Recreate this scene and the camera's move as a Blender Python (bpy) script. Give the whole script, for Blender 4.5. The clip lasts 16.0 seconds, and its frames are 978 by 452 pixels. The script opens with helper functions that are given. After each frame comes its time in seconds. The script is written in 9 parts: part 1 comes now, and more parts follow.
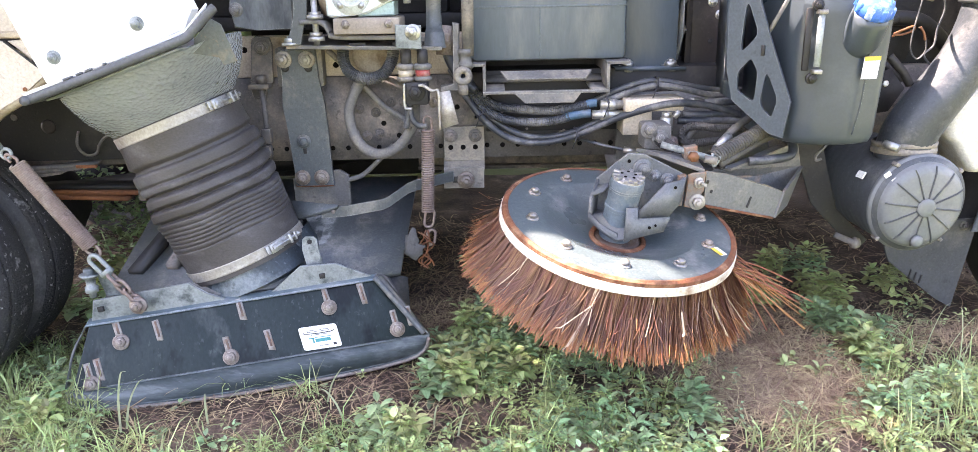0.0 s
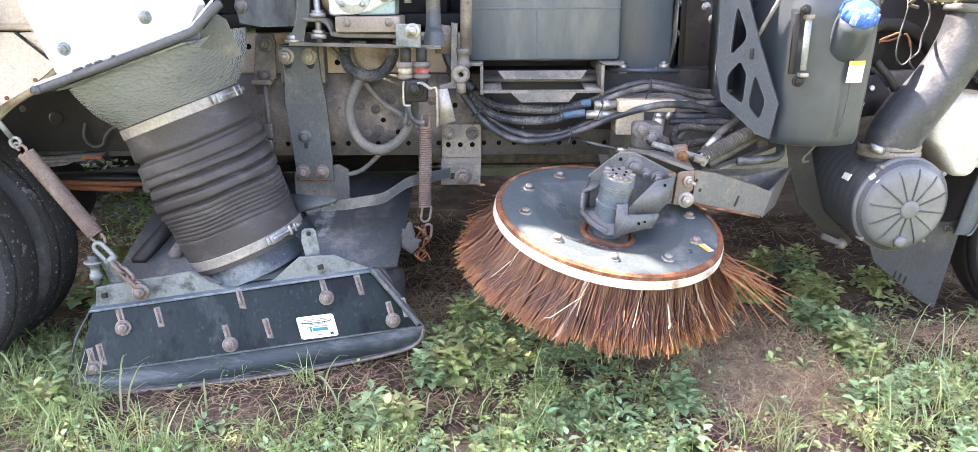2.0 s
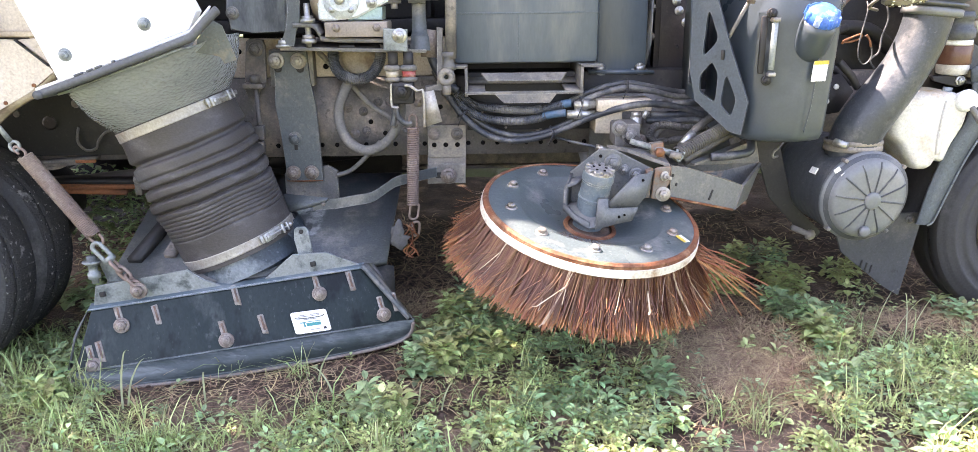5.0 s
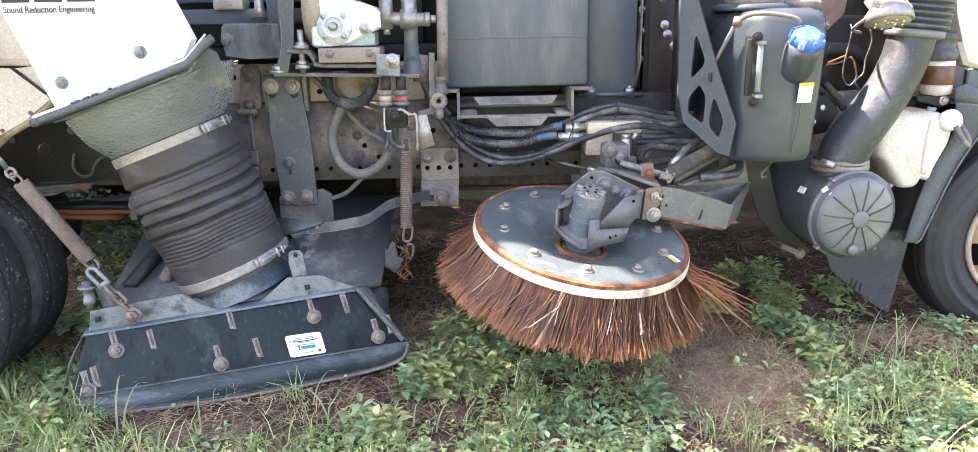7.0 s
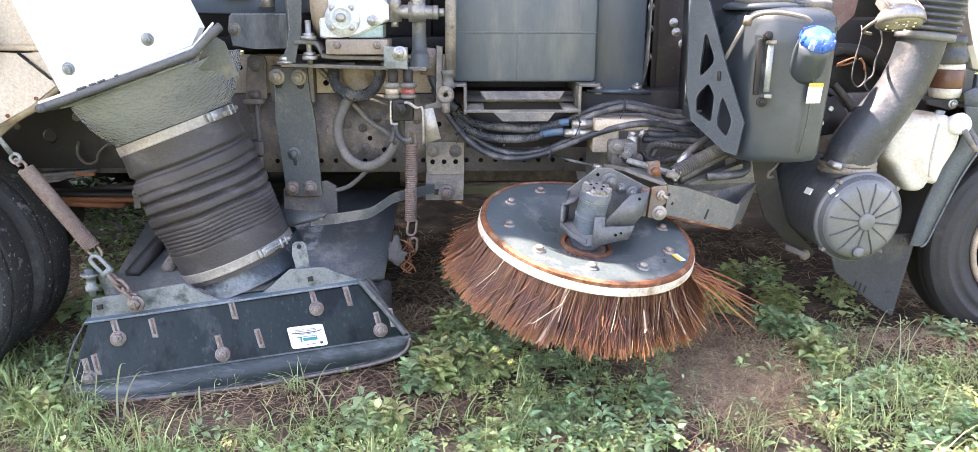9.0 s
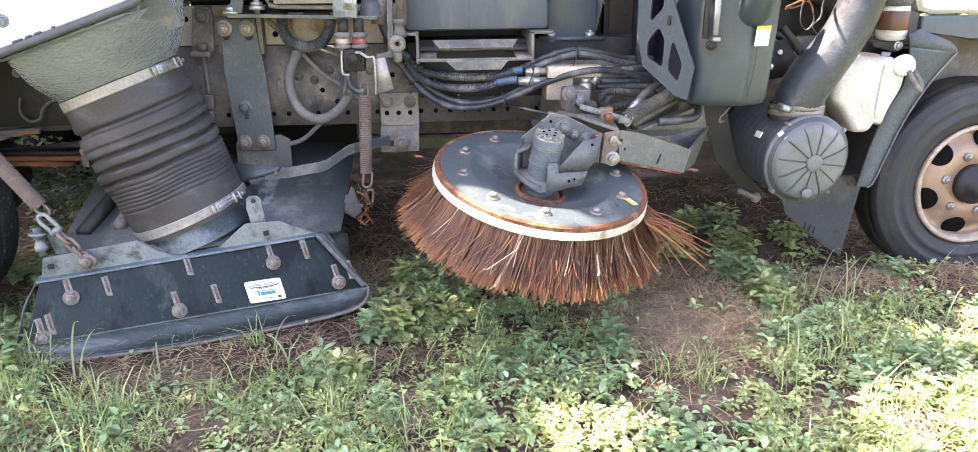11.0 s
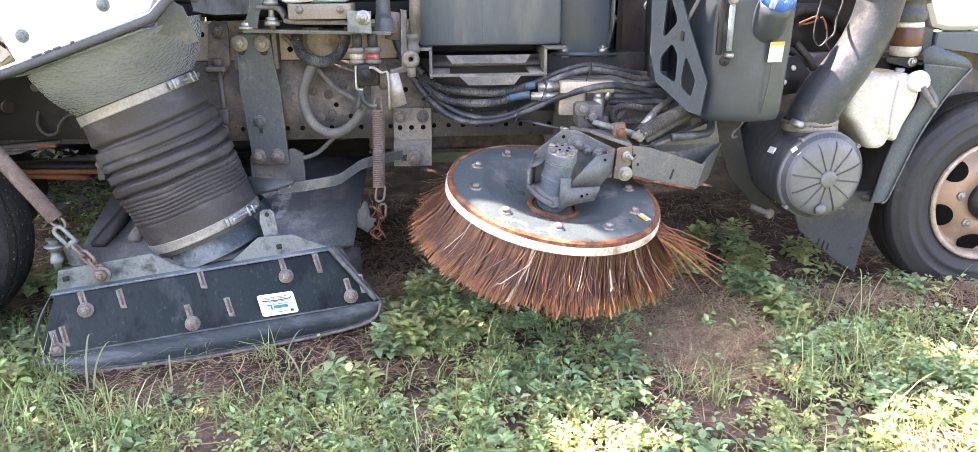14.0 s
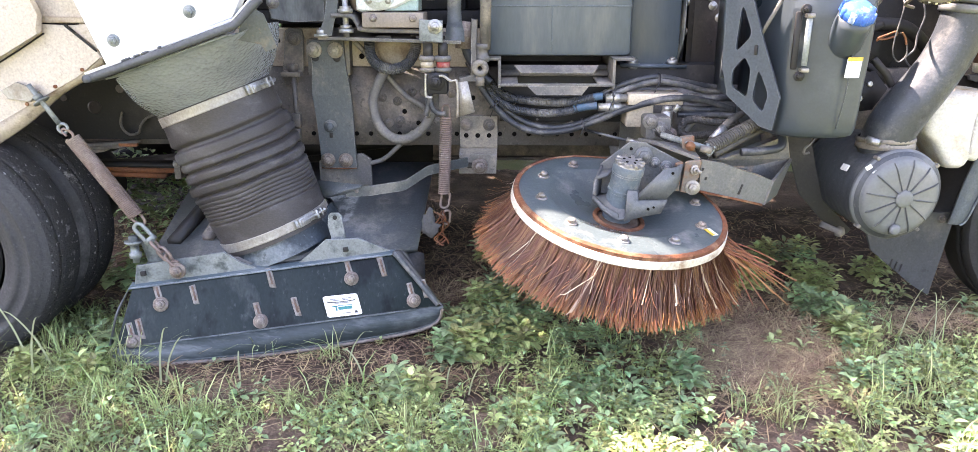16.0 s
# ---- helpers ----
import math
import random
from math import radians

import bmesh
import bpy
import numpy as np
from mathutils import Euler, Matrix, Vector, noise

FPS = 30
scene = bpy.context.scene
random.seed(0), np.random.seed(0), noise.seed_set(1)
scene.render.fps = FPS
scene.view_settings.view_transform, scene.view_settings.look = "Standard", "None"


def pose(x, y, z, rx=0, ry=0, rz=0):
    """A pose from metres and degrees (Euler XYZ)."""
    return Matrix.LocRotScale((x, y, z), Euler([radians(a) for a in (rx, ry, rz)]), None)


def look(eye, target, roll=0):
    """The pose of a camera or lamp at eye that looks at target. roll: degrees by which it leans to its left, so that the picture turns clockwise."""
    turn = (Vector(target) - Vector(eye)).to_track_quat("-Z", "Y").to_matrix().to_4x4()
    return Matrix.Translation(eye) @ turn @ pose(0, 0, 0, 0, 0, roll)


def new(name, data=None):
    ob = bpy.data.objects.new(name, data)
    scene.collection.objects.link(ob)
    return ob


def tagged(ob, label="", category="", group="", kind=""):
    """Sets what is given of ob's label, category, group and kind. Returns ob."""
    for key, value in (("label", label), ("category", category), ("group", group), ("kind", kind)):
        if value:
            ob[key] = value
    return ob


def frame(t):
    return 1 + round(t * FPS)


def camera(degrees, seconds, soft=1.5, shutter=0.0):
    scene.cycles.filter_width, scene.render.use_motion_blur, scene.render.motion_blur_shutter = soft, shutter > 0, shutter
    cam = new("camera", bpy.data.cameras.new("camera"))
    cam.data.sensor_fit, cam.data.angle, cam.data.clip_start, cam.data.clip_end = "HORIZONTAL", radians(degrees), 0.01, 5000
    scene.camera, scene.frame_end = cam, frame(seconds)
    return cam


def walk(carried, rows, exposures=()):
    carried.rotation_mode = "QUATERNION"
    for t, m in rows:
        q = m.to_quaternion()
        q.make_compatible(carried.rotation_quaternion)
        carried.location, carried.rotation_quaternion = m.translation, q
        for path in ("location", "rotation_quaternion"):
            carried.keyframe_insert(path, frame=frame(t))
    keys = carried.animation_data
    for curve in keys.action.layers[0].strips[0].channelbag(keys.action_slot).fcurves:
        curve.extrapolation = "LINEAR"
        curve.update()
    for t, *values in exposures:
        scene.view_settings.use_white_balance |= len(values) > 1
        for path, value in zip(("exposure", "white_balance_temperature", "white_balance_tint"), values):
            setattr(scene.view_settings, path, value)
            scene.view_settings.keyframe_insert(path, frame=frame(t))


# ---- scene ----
U = 0.84  # metres in one unit of the plan below
cam = camera(64.6, 16.0, soft=0.45)
PATH = [
    (0, (0.15, 0.051, 1.365), (0.143, 1.961, 0.772), -1.2),
    (0.5, (0.13, 0.03, 1.363), (0.105, 1.944, 0.783), -0.9),
    (1, (0.14, 0.016, 1.366), (0.142, 1.938, 0.811), -0.5),
    (1.5, (0.144, 0.012, 1.361), (0.125, 1.928, 0.787), -0.9),
    (2, (0.171, -0.03, 1.351), (0.163, 1.884, 0.77), -0.3),
    (2.5, (0.163, -0.083, 1.347), (0.157, 1.834, 0.777), -0.6),
    (3, (0.11, -0.131, 1.358), (0.098, 1.781, 0.771), -1.7),
    (3.5, (0.108, -0.149, 1.365), (0.091, 1.771, 0.806), -1.1),
    (4, (0.139, -0.137, 1.354), (0.164, 1.778, 0.776), -0.3),
    (6.5, (0.131, -0.184, 1.361), (0.196, 1.743, 0.827), -0.9),
    (7, (0.144, -0.18, 1.366), (0.208, 1.751, 0.847), -1.0),
    (7.5, (0.149, -0.177, 1.365), (0.212, 1.756, 0.853), -0.5),
    (8, (0.147, -0.171, 1.361), (0.202, 1.762, 0.854), -0.3),
    (8.5, (0.136, -0.172, 1.359), (0.19, 1.759, 0.84), -0.2),
    (9, (0.129, -0.171, 1.359), (0.191, 1.757, 0.831), 0.1),
    (9.5, (0.14, -0.173, 1.352), (0.212, 1.742, 0.781), 0.2),
    (10, (0.153, -0.186, 1.338), (0.275, 1.714, 0.727), -0.2),
    (10.2, (0.16, -0.196, 1.332), (0.302, 1.697, 0.702), -0.6),
    (12.5, (0.175, -0.186, 1.335), (0.321, 1.704, 0.699), -0.5),
    (13, (0.172, -0.191, 1.335), (0.319, 1.704, 0.715), -0.5),
    (13.5, (0.167, -0.193, 1.336), (0.311, 1.704, 0.72), -0.3),
    (14, (0.162, -0.193, 1.336), (0.282, 1.711, 0.736), -0.5),
    (14.5, (0.158, -0.187, 1.337), (0.25, 1.721, 0.745), -0.5),
    (15, (0.153, -0.187, 1.339), (0.23, 1.724, 0.753), -0.5),
    (15.5, (0.138, -0.189, 1.342), (0.186, 1.726, 0.766), -0.3),
    (16, (0.122, -0.203, 1.348), (0.104, 1.71, 0.765), 0.1),
]
walk(cam, [(t, look(Vector(eye) * U, Vector(target) * U, roll)) for t, eye, target, roll in PATH],
     exposures=[(0, 3.1, 7500, 28), (4, 3.0, 7500, 28), (7, 2.84, 7500, 27), (10, 2.9, 7500, 28), (12.5, 2.85, 7500, 29), (14, 2.87, 7500, 29), (16, 2.96, 7500, 28)])

# ---- light ----
SUN_WAY = Vector((0.6, -0.15, -1.0)).normalized()
world = bpy.data.worlds.new("sky")
scene.world = world
world.use_nodes = True
wn = world.node_tree
sky = wn.nodes.new("ShaderNodeTexSky")
sky.sky_type, sky.sun_disc = "NISHITA", False
sky.sun_elevation = math.asin(-SUN_WAY.z)
sky.sun_rotation = math.atan2(-SUN_WAY.x, -SUN_WAY.y)
sky.air_density, sky.dust_density = 1.0, 2.0
wn.nodes["Background"].inputs["Strength"].default_value = 0.15
wn.links.new(sky.outputs["Color"], wn.nodes["Background"].inputs["Color"])
sun = new("sun", bpy.data.lights.new("sun", "SUN"))
sun.data.energy, sun.data.angle, sun.data.color = 5.0, radians(0.53), (1.0, 0.95, 0.87)
sun.matrix_world = look((0, 0, 8), Vector((0, 0, 8)) + SUN_WAY)


# ---- materials ----
def material(name, a, b=None, rough=0.6, metal=0.0, scale=6.0, dirt=None, dirt_amount=0.45, dirt_scale=2.2,
             bump=0.15, bump_scale=60.0, stretch=(1, 1, 1), spec=0.5, island=0.0, rough_var=0.15, bump_dist=0.01, grain=0.22, specks=0.35, wear=None, stain=None, leafy=0.0, hammer=0.0):
    """Two tones mixed by a medium noise, a dirt layer by a coarse one, and fine relief."""
    m = bpy.data.materials.new(name)
    m.use_nodes = True
    n, ln = m.node_tree.nodes, m.node_tree.links
    bsdf = n["Principled BSDF"]
    b = b or tuple(c * 0.72 for c in a)
    co = n.new("ShaderNodeTexCoord")
    mp = n.new("ShaderNodeMapping")
    mp.inputs["Scale"].default_value = stretch
    info = n.new("ShaderNodeObjectInfo")
    shift = n.new("ShaderNodeVectorMath")
    shift.operation = "MULTIPLY_ADD"
    ln.new(info.outputs["Random"], shift.inputs[0])
    shift.inputs[1].default_value = (13, 7, 5)
    ln.new(co.outputs["Object"], shift.inputs[2])
    ln.new(shift.outputs[0], mp.inputs["Vector"])

    def noise_at(sc, detail, lo, hi):
        t = n.new("ShaderNodeTexNoise")
        t.inputs["Scale"].default_value, t.inputs["Detail"].default_value, t.inputs["Roughness"].default_value = sc, detail, 0.62
        ln.new(mp.outputs["Vector"], t.inputs["Vector"])
        r = n.new("ShaderNodeMapRange")
        r.inputs["From Min"].default_value, r.inputs["From Max"].default_value = lo, hi
        ln.new(t.outputs["Fac"], r.inputs["Value"])
        return t, r

    def mixed(fac, c1, c2):
        x = n.new("ShaderNodeMix")
        x.data_type = "RGBA"
        ln.new(fac, x.inputs["Factor"])
        for i, c in ((6, c1), (7, c2)):
            if isinstance(c, tuple):
                x.inputs[i].default_value = (*c, 1)
            else:
                ln.new(c, x.inputs[i])
        return x.outputs[2]

    t1, r1 = noise_at(scale, 5, 0.35, 0.68)
    col = mixed(r1.outputs[0], a, b)
    if dirt:
        t2, r2 = noise_at(dirt_scale, 9, 0.655 - dirt_amount * 0.36, 0.77 - dirt_amount * 0.3)
        fine, rf = noise_at(38, 4, 0.3, 0.7)
        mul = n.new("ShaderNodeMath")
        mul.operation = "MULTIPLY"
        ln.new(r2.outputs[0], mul.inputs[0])
        ln.new(rf.outputs[0], mul.inputs[1])
        add = n.new("ShaderNodeMath")
        add.operation, add.use_clamp = "MULTIPLY_ADD", True
        ln.new(r2.outputs[0], add.inputs[0])
        add.inputs[1].default_value = 0.4
        ln.new(mul.outputs[0], add.inputs[2])
        col = mixed(add.outputs[0], col, dirt)
        if specks:
            # crisp dust specks and darker scuffs
            for sc, lo, hi, tone, amount in ((75, 0.63, 0.67, dirt, specks), (24, 0.655, 0.69, tuple(c * 0.45 for c in b), specks * 1.3)):
                _, rs = noise_at(sc, 3, lo, hi)
                rs.inputs["To Max"].default_value = min(1.0, amount)
                col = mixed(rs.outputs[0], col, tone)
    if stain:
        # oily blotches
        _, rs = noise_at(9, 4, 0.54, 0.62)
        rs.inputs["To Max"].default_value = 0.8
        col = mixed(rs.outputs[0], col, stain)
    if wear:
        # bare worn edges: where a rounded normal parts from the true one
        bev = n.new("ShaderNodeBevel")
        bev.samples = 3
        bev.inputs["Radius"].default_value = 0.004
        ge = n.new("ShaderNodeNewGeometry")
        dot = n.new("ShaderNodeVectorMath")
        dot.operation = "DOT_PRODUCT"
        ln.new(bev.outputs["Normal"], dot.inputs[0])
        ln.new(ge.outputs["Normal"], dot.inputs[1])
        rw = n.new("ShaderNodeMapRange")
        rw.inputs["From Min"].default_value, rw.inputs["From Max"].default_value = 0.995, 0.93
        ln.new(dot.outputs["Value"], rw.inputs["Value"])
        _, rk = noise_at(30, 4, 0.38, 0.58)
        mw = n.new("ShaderNodeMath")
        mw.operation = "MULTIPLY"
        ln.new(rw.outputs[0], mw.inputs[0])
        ln.new(rk.outputs[0], mw.inputs[1])
        col = mixed(mw.outputs[0], col, wear)
    if island:
        geo = n.new("ShaderNodeNewGeometry")
        hsv = n.new("ShaderNodeHueSaturation")
        for sock, lo, hi in (("Value", 1 - island, 1 + island), ("Hue", 0.5 - island * 0.07, 0.5 + island * 0.06)):
            r = n.new("ShaderNodeMapRange")
            r.inputs["To Min"].default_value, r.inputs["To Max"].default_value = lo, hi
            ln.new(geo.outputs["Random Per Island"], r.inputs["Value"])
            ln.new(r.outputs[0], hsv.inputs[sock])
        ln.new(col, hsv.inputs["Color"])
        col = hsv.outputs["Color"]
    if grain:
        gr, rg = noise_at(140, 3, 0.25, 0.75)
        rg.inputs["To Min"].default_value, rg.inputs["To Max"].default_value = 1 - grain, 1 + grain
        mu = n.new("ShaderNodeMix")
        mu.data_type, mu.blend_type = "RGBA", "MULTIPLY"
        mu.inputs["Factor"].default_value = 1
        ln.new(col, mu.inputs[6])
        ln.new(rg.outputs[0], mu.inputs[7])
        col = mu.outputs[2]
    ln.new(col, bsdf.inputs["Base Color"])
    rr = n.new("ShaderNodeMapRange")
    rr.inputs["To Min"].default_value, rr.inputs["To Max"].default_value = max(0.05, rough - rough_var), min(1, rough + rough_var)
    ln.new(t1.outputs["Fac"], rr.inputs["Value"])
    ln.new(rr.outputs[0], bsdf.inputs["Roughness"])
    bsdf.inputs["Metallic"].default_value = metal
    bsdf.inputs["Specular IOR Level"].default_value = spec
    if hammer:
        # round beaten dimples
        vo = n.new("ShaderNodeTexVoronoi")
        vo.feature = "SMOOTH_F1"
        vo.inputs["Scale"].default_value, vo.inputs["Smoothness"].default_value = hammer, 0.5
        warp = n.new("ShaderNodeVectorMath")
        warp.operation = "MULTIPLY_ADD"
        warp.inputs[1].default_value = (0.003, 0.003, 0.003)
        ln.new(t1.outputs["Color"], warp.inputs[0])
        ln.new(mp.outputs["Vector"], warp.inputs[2])
        ln.new(warp.outputs[0], vo.inputs["Vector"])
        bp = n.new("ShaderNodeBump")
        bp.inputs["Strength"].default_value, bp.inputs["Distance"].default_value = bump, bump_dist
        bowl = n.new("ShaderNodeMath")
        bowl.operation = "POWER"
        bowl.inputs[1].default_value = 1.8
        ln.new(vo.outputs["Distance"], bowl.inputs[0])
        ln.new(bowl.outputs[0], bp.inputs["Height"])
        ln.new(bp.outputs["Normal"], bsdf.inputs["Normal"])
    elif bump:
        tb, _ = noise_at(bump_scale, 4, 0, 1)
        bp = n.new("ShaderNodeBump")
        bp.inputs["Strength"].default_value, bp.inputs["Distance"].default_value = bump, bump_dist
        ln.new(tb.outputs["Fac"], bp.inputs["Height"])
        ln.new(bp.outputs["Normal"], bsdf.inputs["Normal"])
    if leafy:
        # thin leaves let a part of the light through
        lift = n.new("ShaderNodeHueSaturation")
        lift.inputs["Value"].default_value, lift.inputs["Saturation"].default_value, lift.inputs["Hue"].default_value = 1.4, 1.0, 0.49
        ln.new(col, lift.inputs["Color"])
        tl = n.new("ShaderNodeBsdfTranslucent")
        ln.new(lift.outputs["Color"], tl.inputs["Color"])
        mx = n.new("ShaderNodeMixShader")
        mx.inputs[0].default_value = leafy
        ln.new(bsdf.outputs[0], mx.inputs[1])
        ln.new(tl.outputs[0], mx.inputs[2])
        ln.new(mx.outputs[0], n["Material Output"].inputs["Surface"])
    return m


DUST = (0.27, 0.235, 0.19)
M_SKID = material("skid_paint", (0.0125, 0.0205, 0.019), (0.021, 0.031, 0.030), rough=0.36, dirt=(0.07, 0.083, 0.08), dirt_amount=0.24, dirt_scale=5, stretch=(1, 1, 0.4), bump=0.1, bump_scale=30, spec=0.25, specks=0.4, wear=(0.13, 0.135, 0.13), stain=(0.004, 0.005, 0.005))
# lip lighter than the plate: dust, and sky sheen put into the colour
M_SKID_EDGE = material("skid_edge_dust_and_sheen", (0.055, 0.073, 0.076), (0.036, 0.049, 0.05), rough=0.42, dirt=(0.13, 0.15, 0.152), dirt_amount=0.42, dirt_scale=12, stretch=(0.22, 1, 1), spec=0.35, wear=(0.24, 0.26, 0.27))
M_BAR = material("steel_blue_bar_paint", (0.1, 0.143, 0.16), (0.075, 0.106, 0.12), rough=0.42, scale=12, dirt=(0.22, 0.245, 0.25), dirt_amount=0.36, dirt_scale=9, stretch=(0.4, 1, 1), wear=(0.36, 0.39, 0.41))
M_STEEL_BLUE = material("blue_grey_paint", (0.078, 0.088, 0.09), (0.06, 0.069, 0.07), rough=0.45, dirt=(0.18, 0.172, 0.155), dirt_amount=0.42, dirt_scale=6, wear=(0.28, 0.29, 0.28))
M_BRACKET = material("dark_bracket_paint", (0.053, 0.07, 0.087), (0.045, 0.06, 0.075), rough=0.4, dirt=(0.08, 0.094, 0.108), dirt_amount=0.2, dirt_scale=6, spec=0.35, wear=(0.17, 0.185, 0.2))
M_TANK = material("tank_grey_paint", (0.092, 0.116, 0.132), (0.078, 0.1, 0.115), rough=0.38, dirt=(0.135, 0.148, 0.152), dirt_amount=0.3, dirt_scale=5, bump=0.04, scale=3, stretch=(1, 1, 0.22), grain=0.08, specks=0.15, wear=(0.16, 0.18, 0.19))
M_SEAM = material("tank_weld_seam", (0.098, 0.12, 0.132), (0.08, 0.1, 0.11), rough=0.5, scale=20, bump=0.3)
M_TANK_DARK = material("dark_tank_paint", (0.08, 0.105, 0.127), (0.066, 0.088, 0.107), rough=0.34, dirt=(0.1, 0.115, 0.125), dirt_amount=0.28, dirt_scale=4, bump=0.04, scale=3, stretch=(1, 1, 0.22), grain=0.08, specks=0.12, wear=(0.16, 0.18, 0.19))
M_DUSTY = material("dusty_grey_steel", (0.14, 0.135, 0.125), (0.095, 0.092, 0.088), rough=0.62, dirt=DUST, dirt_amount=0.5, dirt_scale=5, wear=(0.32, 0.3, 0.27))
M_RAIL = material("dusty_chassis_paint", (0.15, 0.138, 0.13), (0.09, 0.085, 0.082), rough=0.7, dirt=(0.28, 0.235, 0.2), dirt_amount=0.45, dirt_scale=5, wear=(0.2, 0.165, 0.14))
# grimy black steel, also the near-black fill where only shade stands
M_DARK = material("grimy_steel_and_shade_black", (0.013, 0.013, 0.014), (0.02, 0.019, 0.018), rough=0.6, dirt=(0.05, 0.044, 0.038), dirt_amount=0.28)
M_BROWN = material("brown_black_paint", (0.032, 0.024, 0.022), (0.022, 0.018, 0.017), rough=0.5, dirt=(0.09, 0.07, 0.06), dirt_amount=0.25)
M_GALV = material("galvanised_steel", (0.2, 0.226, 0.224), (0.3, 0.322, 0.315), rough=0.5, metal=0.25, scale=7, dirt=(0.085, 0.1, 0.1), dirt_amount=0.45, dirt_scale=14, wear=(0.34, 0.36, 0.35))
M_ZINC = material("zinc_fitting", (0.5, 0.5, 0.48), (0.36, 0.36, 0.35), rough=0.4, metal=0.75, scale=25, dirt=(0.28, 0.25, 0.21), dirt_amount=0.42, dirt_scale=12)
M_CLAMP = material("clamp_steel", (0.4, 0.375, 0.33), (0.32, 0.295, 0.255), rough=0.5, metal=0.3, scale=14, dirt=(0.25, 0.21, 0.165), dirt_amount=0.4, dirt_scale=7, bump=0.08)
M_HAMMER = material("hammered_duct", (0.52, 0.56, 0.595), (0.38, 0.42, 0.455), rough=0.11, metal=0.35, scale=5, dirt=(0.36, 0.345, 0.31), dirt_amount=0.2, dirt_scale=3, bump=0.6, bump_dist=0.007, rough_var=0.04, grain=0.1, spec=1.0, hammer=88)
M_RUBBER = material("hose_rubber", (0.06, 0.054, 0.051), (0.072, 0.065, 0.062), rough=0.5, dirt=(0.115, 0.11, 0.108), dirt_amount=0.34, dirt_scale=6, stretch=(1, 1, 1.8), spec=0.35, specks=0.15)
M_TYRE = material("tyre_rubber", (0.034, 0.034, 0.035), (0.05, 0.05, 0.05), rough=0.72, dirt=(0.12, 0.12, 0.115), dirt_amount=0.3, dirt_scale=5, specks=0.25, bump=0.3, bump_scale=70)
M_TREAD = material("scuffed_tread_rubber", (0.024, 0.024, 0.024), (0.036, 0.035, 0.034), rough=0.8, dirt=(0.3, 0.295, 0.285), dirt_amount=0.1, dirt_scale=16, specks=0.75, bump=0.7, bump_scale=90)
M_TRIM = material("edge_trim_rubber", (0.088, 0.093, 0.1), (0.066, 0.07, 0.076), rough=0.55, scale=14)
M_HOSE = material("hydraulic_hose_rubber", (0.028, 0.033, 0.041), (0.045, 0.05, 0.058), rough=0.45, dirt=(0.17, 0.165, 0.16), dirt_amount=0.5, dirt_scale=9)
M_ARM_HOSE = material("arm_hose_rubber", (0.075, 0.07, 0.064), (0.05, 0.048, 0.046), rough=0.65, dirt=(0.15, 0.135, 0.115), dirt_amount=0.4, dirt_scale=8)
M_HOSE_GREY = material("dusty_grey_hose", (0.16, 0.155, 0.15), (0.1, 0.098, 0.096), rough=0.65, dirt=(0.28, 0.25, 0.21), dirt_amount=0.4, dirt_scale=8)
M_WHITE = material("white_panel_paint", (0.84, 0.84, 0.83), (0.8, 0.8, 0.79), rough=0.35, bump=0.03, grain=0, specks=0.15)
M_CREAM = material("cream_paint", (0.56, 0.495, 0.42), (0.5, 0.435, 0.365), rough=0.42, scale=3, dirt=(0.3, 0.21, 0.13), dirt_amount=0.16, dirt_scale=3.5, bump=0.05, specks=0.25)
M_CAB = material("white_cab_paint", (0.62, 0.59, 0.54), (0.56, 0.525, 0.475), rough=0.32, scale=2, dirt=(0.42, 0.36, 0.28), dirt_amount=0.14, dirt_scale=4, bump=0.02, grain=0.04, specks=0.15)
M_CREAM_DIRTY = material("dirty_cream_paint", (0.5, 0.425, 0.33), (0.4, 0.33, 0.25), rough=0.55, dirt=(0.2, 0.14, 0.09), dirt_amount=0.3, dirt_scale=5)
M_RUST = material("rust", (0.22, 0.075, 0.03), (0.1, 0.038, 0.02), rough=0.85, scale=20, dirt=(0.3, 0.16, 0.09), dirt_amount=0.4, dirt_scale=14, bump=0.5)
M_GROOVE = material("rust_filled_groove", (0.14, 0.07, 0.045), (0.2, 0.15, 0.12), rough=0.8, scale=60, dirt=(0.07, 0.05, 0.045), dirt_amount=0.45, dirt_scale=30, bump=0.4)
M_RUST_PALE = material("rusty_bolt_steel", (0.17, 0.13, 0.11), (0.27, 0.235, 0.205), rough=0.6, metal=0.35, scale=35, bump=0.4, wear=(0.42, 0.38, 0.33))
M_WELD = material("rust_stained_weld", (0.3, 0.285, 0.26), (0.17, 0.145, 0.125), rough=0.5, metal=0.35, scale=30, dirt=(0.19, 0.11, 0.07), dirt_amount=0.34, dirt_scale=22, bump=0.4)
M_SPOUT = material("weathered_spout_paint", (0.04, 0.056, 0.068), (0.024, 0.033, 0.04), rough=0.42, scale=8, dirt=(0.17, 0.2, 0.215), dirt_amount=0.5, dirt_scale=6, spec=0.35)
M_SPRING = material("spring_steel", (0.27, 0.2, 0.17), (0.19, 0.14, 0.12), rough=0.6, metal=0.35, scale=20, dirt=(0.34, 0.28, 0.24), dirt_amount=0.35, dirt_scale=10)
